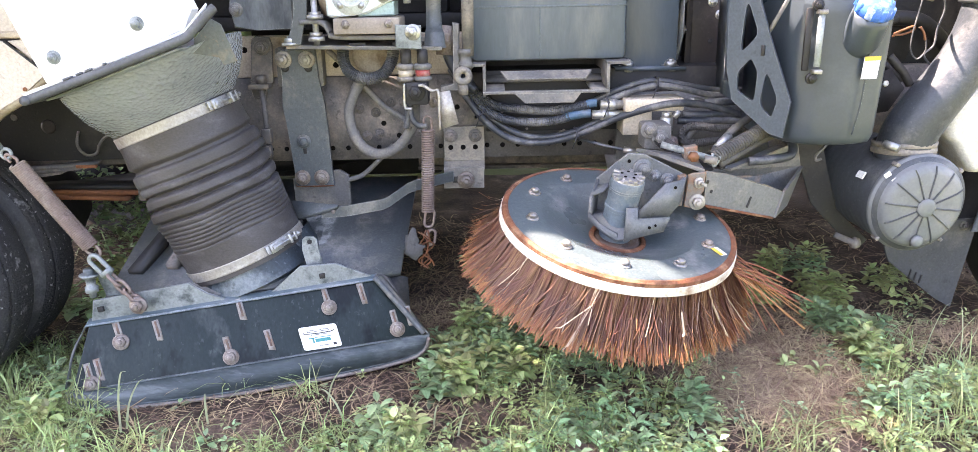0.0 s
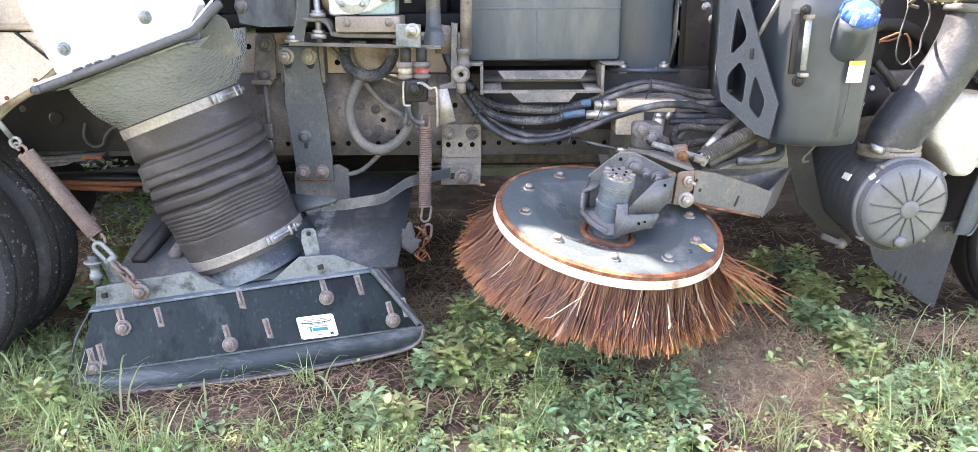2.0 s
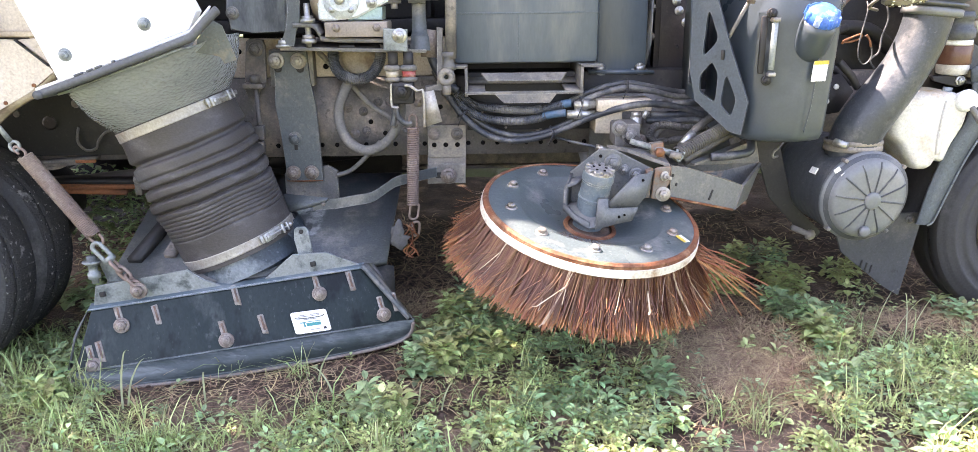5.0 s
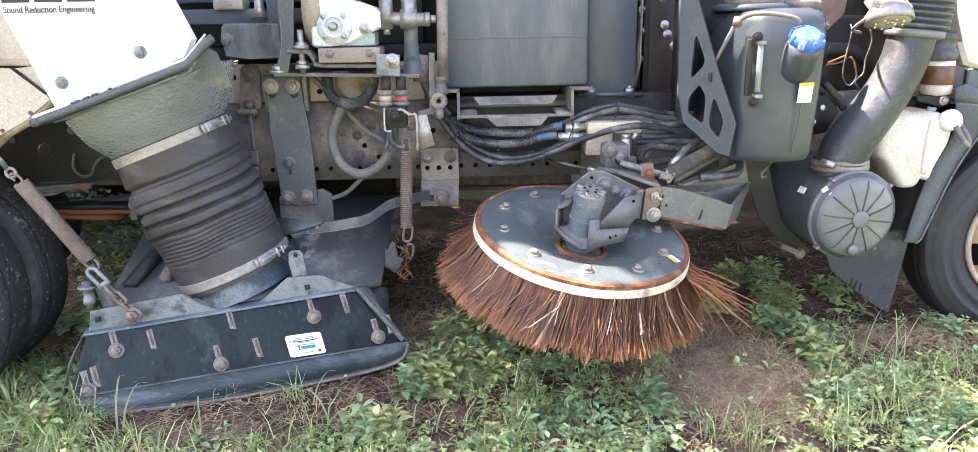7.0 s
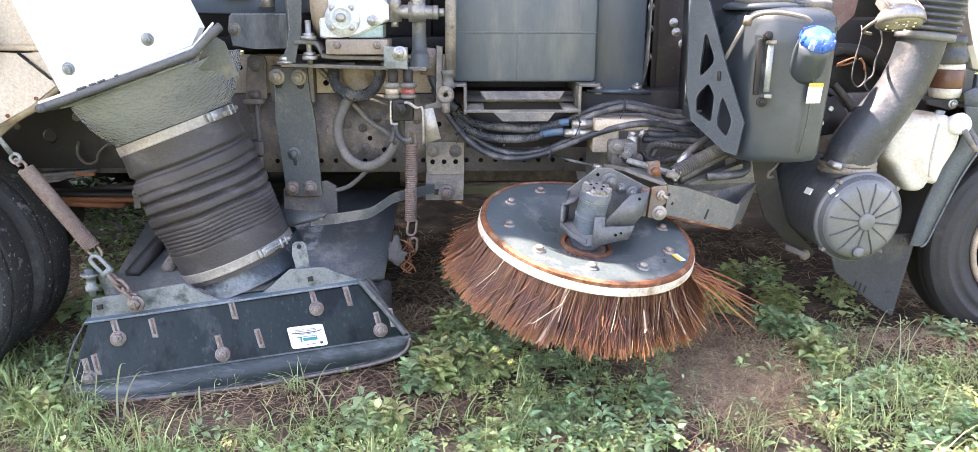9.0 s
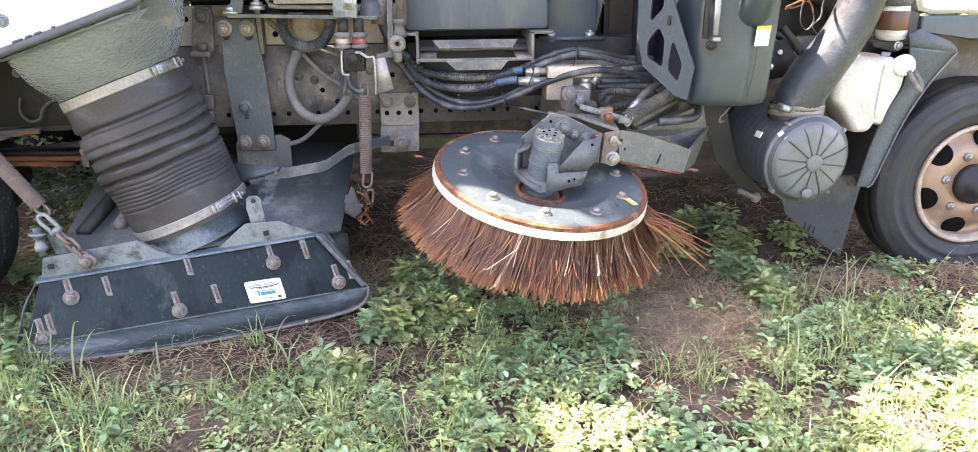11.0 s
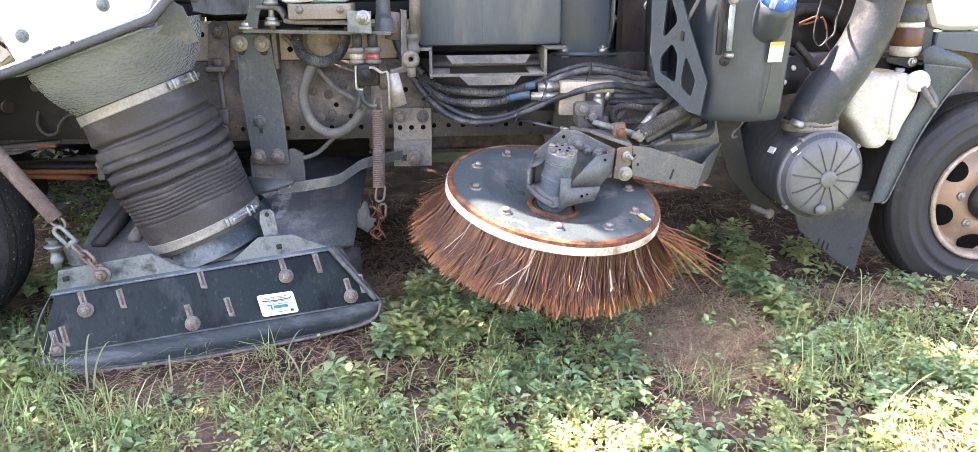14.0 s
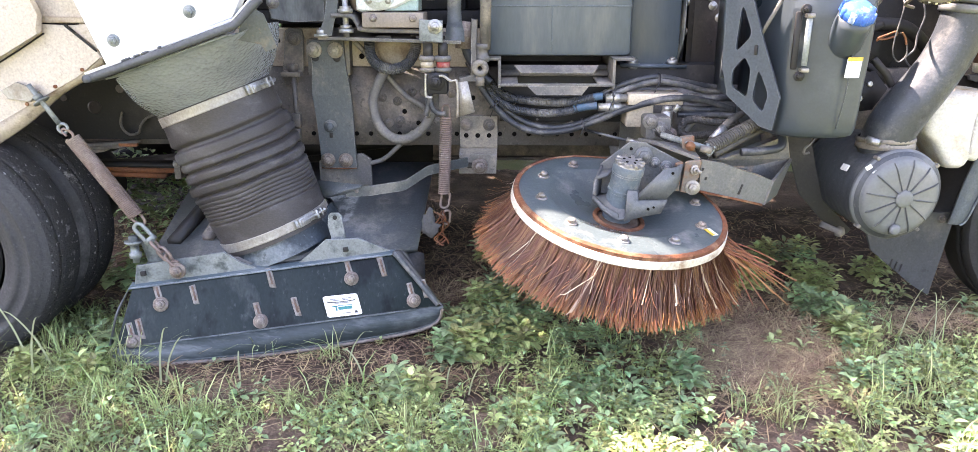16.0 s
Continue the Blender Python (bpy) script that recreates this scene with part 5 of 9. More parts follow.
part("bottom_flange", strip(B(), [Vector((x, 2.598, z)) for x, z in FOLD], [Vector((x, 2.63, z)) for x, z in LOWER], 0.01), M_CREAM_DIRTY, fen, "folded lower edge with rust stains", smooth=20)
part("corner_piece", plate(B(), xz([(-1.401, 1.226), (-1.33, 1.232), (-1.29, 1.15), (-1.302, 1.139)], 2.612), 0.012, 0.003, way=(0, 1, 0)), M_CREAM, fen)
part("upper_panel", plate(B(), xz([(-2.6, 1.252), (-1.496, 1.25), (-1.34, 1.248), (-1.40, 1.6), (-2.6, 1.6)], 2.625), 0.3, 0.006, way=(0, 1, 0)), M_CREAM, fen)
part("upper_edge", plate(B(), xz([(-1.6, 1.236), (-1.34, 1.233), (-1.34, 1.256), (-1.6, 1.258)], 2.613), 0.02, 0.005, way=(0, 1, 0)), M_CREAM_DIRTY, fen, "brown-stained lower edge")
# near-black sheet put behind the fender gap as its shade
part("shadow_gap", span(B(), (-2.5, 2.64, 1.2), (-1.34, 2.9, 1.25), 0.002), M_DARK, fen, "near-black sheet standing in for shade in the gap")
part("corner_panel", plate(B(), xz(rounded([(-2.6, 0.95), (-1.74, 1.06), (-1.606, 1.133), (-1.475, 1.205), (-1.473, 1.269), (-1.523, 1.396), (-1.58, 1.6), (-2.6, 1.6)], 0.12), 2.59), 0.03, 0.012, way=(0, -1, 0)), M_CREAM, fen, "bulged cream corner panel")
part("seam", tube(B(), [(-1.9, 2.597, 0.98), (-1.74, 2.597, 1.055), (-1.606, 2.597, 1.126), (-1.48, 2.597, 1.2)], 0.003, 6), M_DARK, fen, "dark open seam")
part("seam", tube(B(), [(-1.405, 2.601, 1.227), (-1.303, 2.601, 1.137)], 0.0035, 6), M_DARK, fen)
part("rear_shell", plate(B(), [(-1.30, 2.63, 1.1), (-1.36, 2.63, 1.24), (-1.36, 3.1, 1.24), (-1.30, 3.1, 1.1)], 0.01), M_CREAM_DIRTY, fen)
part("hanger_tab", plate(B(), xz([(-1.66, 1.0), (-1.60, 1.03), (-1.52, 1.0), (-1.56, 0.96), (-1.64, 0.97)], 2.592), 0.012, 0.002, way=(0, -1, 0)), M_CLAMP, fen, "zinc hanger tab")
for x, z in ((-1.363, 1.073), (-1.47, 1.013), (-1.583, 0.95)):
    part("drain_hole", lathe(B(), [(0.007, 0), (0.007, 0.003), (0.005, 0.003)], (x, 2.598, z), (0, -1, 0), 10), M_RUST, fen)

# ---- tension spring beside the head ----
ts = thing("tension_spring", (-0.09, 2.93, 0.5), "upright rusty tension spring between valve and head", "coil spring")
T0, T1 = Vector((-0.082, 2.93, 0.853)), Vector((-0.096, 2.93, 0.532))
part("coil", coil(B(), T0, T1, 0.0215, 0.0041, 36, 12, 6), M_SPRING, ts)
part("hook", link(B(), T0 + Vector((0, 0, 0.022)), (0, 0, 1), (1, 0, 0), 0.06, 0.03, 0.005), M_SPRING, ts)
part("hook", link(B(), T1 - Vector((-0.005, 0, 0.025)), (0.15, 0, 1), (1, 0, 0), 0.07, 0.036, 0.0055), M_SPRING, ts)
rope = thing("wire_tie", (-0.1, 2.88, 0.3), "grey cloth scrap and rusty wire on the head's corner", "wire tie")
bm = B()
bmesh.ops.create_icosphere(bm, subdivisions=3, radius=0.05, matrix=Matrix.Translation((-0.15, 2.84, 0.425)) @ Matrix.Diagonal((0.7, 0.2, 1.0, 1)))
for v in bm.verts:
    v.co += Vector((1, 1, 1)) * 0.0 + (v.co - Vector((-0.15, 2.84, 0.425))) * (0.9 * noise.noise(v.co * 24) + 0.6 * noise.noise(v.co * 60))
part("cloth", bm, M_CLOTH, rope)
bm = B()
for k in range(5):
    pts = [Vector((-0.105, 2.88, 0.47)) + Vector((rng.uniform(-0.03, 0.03), rng.uniform(-0.03, 0.02), -0.028 * j)) for j in range(6)]
    tube(bm, pts, 0.0035, 5)
part("wire", bm, M_RUST, rope, "rusty twisted wire")
part("link", link(B(), (-0.085, 2.9, 0.44), (0.1, 0, 1), (1, 0.2, 0), 0.06, 0.03, 0.006), M_SPRING, rope)

# ---- drag link ----
dl = thing("drag_link", (-0.35, 2.93, 0.5), "bent flat steel drag link between head and bracket", "drag link")
path = [Vector(p) for p in ((-0.5, 2.90, 0.545), (-0.40, 2.90, 0.552), (-0.285, 2.935, 0.562), (-0.262, 2.942, 0.566), (-0.245, 2.95, 0.573), (-0.18, 2.98, 0.612), (-0.165, 2.985, 0.619), (-0.145, 2.99, 0.624), (-0.09, 3.02, 0.630), (0.0, 3.10, 0.632))]
bm = B()
f = [[bm.verts.new(p + Vector((0, dy, dz))) for p in path] for dy, dz in ((0, 0.021), (0, -0.021), (0.012, -0.021), (0.012, 0.021))]
for i in range(len(path) - 1):
    for k in range(4):
        bm.faces.new((f[k][i], f[k][i + 1], f[(k + 1) % 4][i + 1], f[(k + 1) % 4][i]))
for e in (0, -1):
    bm.faces.new([f[k][e] for k in range(4)])
part("bar", bm, M_STEEL_BLUE, dl, smooth=0)
hex_bolt("pin", (-0.455, 2.897, 0.552), (0, -1, 0), 0.009, dl, M_RAIL, washer=False)

# ---- pump and its shelf ----
shf = thing("pump_shelf", (-0.3, 3.05, 1.14), "grimy steel shelf that carries the water pump", "shelf")
part("plate", plate(B(), [(-0.59, 2.95, 1.158), (-0.02, 2.93, 1.143), (-0.02, 3.22, 1.163), (-0.59, 3.22, 1.178)], 0.014, 0.002), M_DUSTY, shf)
part("step_plate", strip(B(), [(-0.53, 2.93, 1.262), (-0.45, 2.93, 1.258), (-0.425, 2.93, 1.225), (-0.40, 2.93, 1.206), (-0.17, 2.93, 1.2)], [(-0.53, 2.93, 1.245), (-0.455, 2.93, 1.242), (-0.43, 2.93, 1.21), (-0.40, 2.93, 1.19), (-0.17, 2.93, 1.184)], 0.2), M_DUSTY, shf)
part("mount_block", span(B(), (-0.405, 2.91, 1.207), (-0.165, 3.1, 1.265), 0.006), material("tan_mount", (0.3, 0.25, 0.2), (0.24, 0.2, 0.165), rough=0.6, dirt=(0.2, 0.17, 0.14)), shf, "tan painted mounting block")
for x in (-0.36, -0.205):
    hex_bolt("mount_bolt", (x, 2.912, 1.243), (0, -1, 0), 0.016, shf, M_RUST_PALE, washer=False)
part("stud", cyl(B(), (-0.475, 2.95, 1.17), (-0.475, 2.95, 1.335), 0.012), M_ZINC, shf)
for z, r in ((1.262, 0.03), (1.272, 0.024), (1.20, 0.024), (1.185, 0.03)):
    part("stud_nut", lathe(B(), [(r, 0), (r, 0.016)], (-0.475, 2.95, z), (0, 0, 1), 6 if r < 0.03 else 18), M_ZINC, shf)
part("end_plate", plate(B(), xz([(-0.18, 1.24), (-0.088, 1.235), (-0.09, 1.152), (-0.182, 1.157)], 2.905), 0.014, 0.003, way=(0, -1, 0)), M_GALV, shf, "bare galvanised end plate")
hex_bolt("end_bolt", (-0.118, 2.89, 1.213), (0, -1, 0), 0.019, shf, M_ZINC, label="bright zinc bolt")
up_ = part("upright", plate(B(), xz([(-0.545, 1.58), (-0.486, 1.58), (-0.489, 1.449), (-0.502, 1.274), (-0.52, 1.227), (-0.531, 1.174), (-0.57, 1.175), (-0.579, 1.196), (-0.557, 1.239), (-0.545, 1.3)], 2.94), 0.012, 0.002, way=(0, 1, 0)), M_STEEL_BLUE, shf, smooth=15)
part("side_flange", plate(B(), [(-0.545, 2.946, 1.58), (-0.545, 2.946, 1.3), (-0.557, 2.946, 1.24), (-0.575, 3.03, 1.26), (-0.575, 3.04, 1.58)], 0.01), M_STEEL_BLUE, up_, smooth=15)
hex_bolt("foot_bolt", (-0.575, 2.955, 1.175), (0, 0, 1), 0.02, shf, M_ZINC)
part("upright", strip(B(), [(-0.075, 2.99, 1.55), (-0.075, 2.99, 1.27), (-0.08, 2.96, 1.2), (-0.085, 2.94, 1.155)], [(-0.02, 2.99, 1.55), (-0.02, 2.99, 1.26), (-0.01, 2.96, 1.2), (-0.005, 2.94, 1.152)], 0.014), M_STEEL_BLUE, shf, smooth=15)
part("rusty_cleat", plate(B(), xz([(-0.045, 1.235), (0.025, 1.225), (0.025, 1.12), (-0.045, 1.125)], 3.0), 0.014, way=(0, -1, 0)), M_RUST_PALE, shf, "rusty cleat plate")
part("channel", plate(B(), xz([(0.02, 1.24), (0.045, 1.235), (0.04, 0.995), (-0.03, 0.99), (-0.03, 1.01), (0.02, 1.015)], 3.01), 0.05, 0.003, way=(0, -1, 0)), M_DUSTY, shf)
for x in (-0.36, -0.2, -0.12):
    part("slot", span(B(), (x, 2.952, 1.163), (x + 0.06, 2.97, 1.175), 0.001), M_DARK, shf)

pm = thing("water_pump", (-0.3, 2.98, 1.25), "pale green cast high-pressure water pump", "pump")
bm = B()
plate(bm, xz([(-0.432, 1.426), (-0.401, 1.448), (-0.294, 1.455), (-0.185, 1.416), (-0.16, 1.396), (-0.16, 1.338), (-0.279, 1.28), (-0.328, 1.272), (-0.409, 1.266), (-0.429, 1.274)], 3.12), 0.185, 0.008, way=(0, -1, 0))
part("crankcase", bm, M_PUMP, pm, smooth=25)
part("lower_casting", plate(B(), xz([(-0.32, 1.318), (-0.186, 1.319), (-0.188, 1.27), (-0.32, 1.268)], 3.1), 0.15, 0.005, way=(0, -1, 0)), material("teal_casting", (0.28, 0.4, 0.38), (0.35, 0.45, 0.43), rough=0.5, dirt=(0.3, 0.31, 0.28), dirt_amount=0.35, dirt_scale=9), pm, "pale teal lower casting")
part("cover_ring", lathe(B(), [(0.066, 0.0), (0.068, 0.006), (0.062, 0.008)], (-0.338, 2.936, 1.342), (0, -1, 0), 36), M_PUMP, pm)
part("bearing_cap", lathe(B(), [(0.066, 0.0), (0.064, 0.01), (0.046, 0.012), (0.044, 0.02), (0.036, 0.022), (0.034, 0.014), (0.02, 0.013)], (-0.338, 2.93, 1.345), (0, -1, 0), 32), M_PUMP, pm, "round bearing cover")
part("shaft", lathe(B(), [(0.017, 0), (0.017, 0.046), (0.014, 0.05)], (-0.338, 2.918, 1.345), (0, -1, 0), 20), M_ZINC, pm, "bare steel shaft end")
for k in range(4):
    q = radians(45 + 90 * k)
    hex_bolt("cap_screw", (-0.338 + 0.052 * math.cos(q), 2.918, 1.345 + 0.052 * math.sin(q)), (0, -1, 0), 0.008, pm, M_ZINC)
hex_bolt("drain_plug", (-0.222, 2.93, 1.335), (0, -1, 0), 0.014, pm, M_ZINC)
part("red_cap", lathe(B(), [(0.03, 0), (0.03, 0.03), (0.02, 0.035)], (-0.27, 3.0, 1.44), (0, 0, 1), 16), M_RED, pm, "red plastic oil cap")
bm = B()
cyl(bm, (-0.17, 2.97, 1.37), (0.03, 2.97, 1.365), 0.026, n=16)
cyl(bm, (-0.14, 2.97, 1.33), (-0.14, 2.97, 1.46), 0.027, n=16)
cyl(bm, (-0.14, 2.97, 1.31), (-0.14, 2.97, 1.34), 0.014, n=8)
cyl(bm, (-0.05, 2.97, 1.345), (-0.05, 2.97, 1.46), 0.03, n=6)
cyl(bm, (-0.085, 2.97, 1.368), (-0.02, 2.97, 1.368), 0.038, n=16)
cyl(bm, (0.01, 2.97, 1.366), (0.03, 2.97, 1.366), 0.03, n=6)
cyl(bm, (0.03, 2.97, 1.366), (0.055, 2.97, 1.366), 0.018, n=6)
part("manifold", bm, M_FITTING, pm, "chromed brass fittings and manifold")
part("side_ring", lathe(B(), [(0.14, 0), (0.15, 0.02), (0.15, 0.05), (0.14, 0.07)], (-0.46, 3.07, 1.41), (1, 0, 0), 28), material("tan_pulley", (0.4, 0.32, 0.24), rough=0.6), pm, "tan drive pulley")

mb = thing("motor_box", (-0.67, 3.05, 1.21), "stained grey steel junction box behind the shroud", "box")
part("box", plate(B(), xz([(-0.793, 1.348), (-0.78, 1.363), (-0.557, 1.362), (-0.568, 1.223), (-0.702, 1.225), (-0.787, 1.235), (-0.785, 1.288), (-0.799, 1.293)], 3.2), 0.2, 0.006, way=(0, -1, 0)), material("stained_box_paint", (0.15, 0.162, 0.16), (0.11, 0.12, 0.122), rough=0.5, scale=5, stretch=(1, 1, 0.35), dirt=(0.05, 0.056, 0.06), dirt_amount=0.45, dirt_scale=7, bump=0.15, wear=(0.3, 0.29, 0.27)), mb)
hex_bolt("bolt", (-0.772, 2.998, 1.3), (0, -1, 0), 0.017, mb, M_DUSTY)
frm = thing("body_crossbeam", (-0.7, 3.2, 1.38), "blue-black body frame beam above the chassis", "beam")
part("beam", span(B(), (-1.2, 3.12, 1.36), (-0.4, 3.2, 1.42)), M_TANK_DARK, frm)
part("beam", span(B(), (-1.2, 3.3, 1.45), (-0.1, 3.36, 1.58)), M_TANK_DARK, frm)
part("beam", span(B(), (-0.62, 3.05, 1.36), (-0.54, 3.12, 1.62)), M_TANK_DARK, frm)
part("cap", span(B(), (-0.84, 3.08, 1.415), (-0.72, 3.2, 1.46), 0.01), M_CLAMP, frm, "pale grey cast cap")
part("foot", lathe(B(), [(0.04, 0), (0.02, 0.04), (0.02, 0.1)], (-0.66, 3.1, 1.385), (0, 0, 1), 14), M_ZINC, frm)

# ball valve cluster under the shelf
bv = thing("ball_valve", (-0.11, 2.94, 0.85), "grey ball valve with a bare metal lever", "valve")
bm = B()
for x in (-0.152, -0.092):
    cyl(bm, (x, 2.94, 1.09), (x, 2.94, 1.15), 0.02, n=12)
part("pipe", bm, M_DARK, bv)
for x in (-0.155, -0.092):
    bm = lathe(B(), [(0.028, 0), (0.034, 0.006), (0.034, 0.014), (0.026, 0.018), (0.026, 0.042), (0.034, 0.046), (0.034, 0.058), (0.028, 0.064)], (x, 2.935, 1.035), (0, 0, 1), 18)
    part("union", bm, M_DUSTY, bv)
part("sleeve", lathe(B(), [(0.0275, 0), (0.0275, 0.022)], (-0.155, 2.935, 1.054), (0, 0, 1), 18), M_BRASS, bv, "tan sleeve")
part("sleeve", lathe(B(), [(0.0275, 0), (0.0275, 0.022)], (-0.092, 2.935, 1.054), (0, 0, 1), 18), M_RED, bv, "red sleeve")
part("body", span(B(), (-0.158, 2.90, 0.95), (-0.072, 2.97, 1.035), 0.01), M_DARK, bv)
hex_bolt("stem", (-0.118, 2.902, 1.0), (0, -1, 0), 0.024, bv, M_DARK)
part("clip", strip(B(), [(-0.163, 2.895, 1.03), (-0.165, 2.895, 0.95), (-0.155, 2.895, 0.935), (-0.135, 2.895, 0.935)], [(-0.155, 2.895, 1.03), (-0.157, 2.895, 0.955), (-0.15, 2.895, 0.943), (-0.135, 2.895, 0.943)], 0.03), M_ZINC, bv)
lev = B()
strip(lev, [(-0.105, 2.87, 1.03), (-0.085, 2.865, 1.03), (-0.055, 2.86, 1.012), (-0.03, 2.86, 1.002), (-0.028, 2.86, 0.866)], [(-0.105, 2.87, 1.021), (-0.088, 2.865, 1.02), (-0.06, 2.86, 1.003), (-0.037, 2.86, 0.995), (-0.037, 2.86, 0.862)], 0.022)
plate(lev, xz([(-0.036, 1.0), (0.008, 1.006), (0.036, 0.885), (-0.03, 0.864)], 2.868), 0.006, way=(0, 1, 0))
part("lever", lev, M_CLAMP, bv, "bare bent metal lever")

hz = thing("vacuum_gauge_pipe", (0.06, 2.97, 0.98), "dusty upright pipe with an eye fitting", "pipe")
part("pipe", cyl(B(), (0.075, 2.96, 1.12), (0.082, 2.96, 1.6), 0.022, n=16), M_DUSTY, hz)
part("union", lathe(B(), [(0.027, 0), (0.027, 0.02), (0.022, 0.024), (0.022, 0.05), (0.028, 0.054), (0.028, 0.07)], (0.066, 2.96, 1.075), (0, 0, 1), 14), M_DUSTY, hz)
ring_pts = [Vector((0.055, 2.935, 1.05)) + Vector((math.cos(q) * 0.022, 0, math.sin(q) * 0.022)) for q in np.linspace(0, 2 * math.pi, 22, endpoint=False)]
part("eye", tube(B(), ring_pts, 0.0135, 10, smooth_line=False, closed=True), M_DUSTY, hz)
part("stem", cyl(B(), (0.055, 2.945, 0.98), (0.055, 2.945, 1.03), 0.018, n=12), M_DUSTY, hz)


# ---- hoses ----
def hose_run(label, pts, r, mat=None, ribs=False, category="hydraulic hose", sleeve=None):
    h = thing("hydraulic_hose", Vector(pts[0]), label, category)
    if ribs:
        # rings at even steps along the run, three to a rib
        raw = curve(pts, 40)
        line, gap, step = [raw[0]], 0.0, 0.0025
        for a_, b_ in zip(raw, raw[1:]):
            gap += (b_ - a_).length
            if gap >= step:
                line.append(b_)
                gap -= step
        bm = tube(B(), line, lambda f: r * (1.04, 1.04, 0.93)[int(round(f * (len(line) - 1))) % 3], 12, smooth_line=False)
    else:
        bm = tube(B(), pts, r, 10, step=8)
    part("jacket", bm, mat or M_HOSE, h, smooth=0 if ribs else 38)
    if sleeve:
        part("sleeve", tube(B(), sleeve[0], r * 0.98, 10), sleeve[1], h, "coloured sleeve")
    return h


hose_run("black corrugated hose loop under the pump shelf", [(-0.40, 3.06, 1.17), (-0.40, 3.05, 1.10), (-0.37, 3.04, 1.055), (-0.31, 3.04, 1.035), (-0.25, 3.04, 1.055), (-0.215, 3.05, 1.11), (-0.21, 3.06, 1.17)], 0.0225, M_HOSE, ribs=True)
hose_run("dusty grey water hose in a loose loop", [(-0.33, 3.06, 1.05), (-0.37, 3.07, 0.98), (-0.40, 3.08, 0.90), (-0.385, 3.08, 0.81), (-0.34, 3.07, 0.755), (-0.28, 3.06, 0.738), (-0.21, 3.05, 0.77), (-0.155, 3.03, 0.84), (-0.135, 3.0, 0.91), (-0.135, 2.96, 0.96)], 0.021, M_HOSE_GREY)
hose_run("thin dusty hose running down behind the loop", [(-0.475, 3.13, 1.14), (-0.36, 3.12, 1.02), (-0.27, 3.12, 0.92), (-0.19, 3.1, 0.87), (-0.16, 3.0, 0.85)], 0.011, M_HOSE_GREY)
hose_run("thin grey hose below the rail", [(-0.43, 3.13, 0.62), (-0.37, 3.13, 0.64), (-0.30, 3.13, 0.70), (-0.24, 3.14, 0.76)], 0.01, M_HOSE_GREY)
hose_run("short black hose tail under the ball valve", [(-0.145, 2.94, 0.95), (-0.14, 2.93, 0.90), (-0.115, 2.93, 0.87), (-0.085, 2.93, 0.87)], 0.011)
hose_run("short black hose tail at the valve", [(-0.15, 2.945, 0.95), (-0.155, 2.94, 0.9), (-0.165, 2.94, 0.86)], 0.012)
hose_run("black hose behind the shelf end", [(-0.03, 3.08, 1.2), (0.0, 3.06, 1.1), (0.04, 3.06, 1.03), (0.1, 3.05, 0.98)], 0.018)
hose_run("long black hydraulic hose sagging under the tank", [(0.0, 3.12, 1.06), (0.06, 3.1, 0.95), (0.14, 3.08, 0.85), (0.23, 3.06, 0.79), (0.325, 3.05, 0.772), (0.42, 3.03, 0.785), (0.5, 3.0, 0.815), (0.62, 2.97, 0.872), (0.72, 2.93, 0.912), (0.83, 2.92, 0.935), (0.95, 2.95, 0.925), (1.1, 2.98, 0.88), (1.25, 3.0, 0.83)], 0.0135, M_HOSE, False)
hose_run("black hydraulic hose tied beside the first", [(0.02, 3.13, 1.06), (0.08, 3.12, 0.95), (0.16, 3.1, 0.865), (0.25, 3.08, 0.81), (0.34, 3.07, 0.79), (0.43, 3.05, 0.8), (0.5, 3.03, 0.825), (0.62, 3.0, 0.885)], 0.0135, M_HOSE, False)
hose_run("ribbed black hose with a blue sleeve", [(0.05, 3.14, 1.06), (0.09, 3.12, 0.98), (0.16, 3.1, 0.92), (0.25, 3.07, 0.905), (0.36, 3.04, 0.9), (0.45, 3.02, 0.908), (0.53, 3.0, 0.929)], 0.017, M_HOSE, True, sleeve=([(0.52, 3.0, 0.9275), (0.54, 3.0, 0.931), (0.558, 3.0, 0.932)], M_BLUE_TAPE))
hose_run("ribbed black hose with a long blue sleeve", [(0.06, 3.12, 1.0), (0.12, 3.1, 0.91), (0.2, 3.07, 0.868), (0.3, 3.05, 0.855), (0.38, 3.03, 0.86), (0.43, 3.02, 0.87), (0.46, 3.01, 0.881)], 0.017, M_HOSE, True, sleeve=([(0.445, 3.014, 0.877), (0.49, 3.005, 0.888), (0.538, 3.0, 0.893)], M_BLUE_TAPE))
hose_run("black hose arching over the manifold", [(0.57, 3.02, 0.925), (0.64, 3.0, 0.955), (0.72, 2.98, 0.985), (0.79, 2.98, 0.995), (0.88, 2.98, 0.98), (0.98, 3.0, 0.955), (1.08, 3.04, 0.945), (1.3, 3.1, 0.93)], 0.0125, M_HOSE, False)
hose_run("second black hose arching over the manifold", [(0.56, 3.04, 0.935), (0.64, 3.02, 0.975), (0.73, 3.0, 1.005), (0.8, 3.0, 1.01), (0.9, 3.0, 0.99), (1.0, 3.02, 0.97), (1.1, 3.06, 0.962), (1.3, 3.12, 0.95)], 0.0125, M_HOSE, False)
hose_run("black hose from the manifold's outlet", [(0.95, 2.98, 0.925), (1.03, 2.98, 0.93), (1.1, 3.0, 0.925), (1.3, 3.06, 0.9)], 0.015, M_HOSE, False)
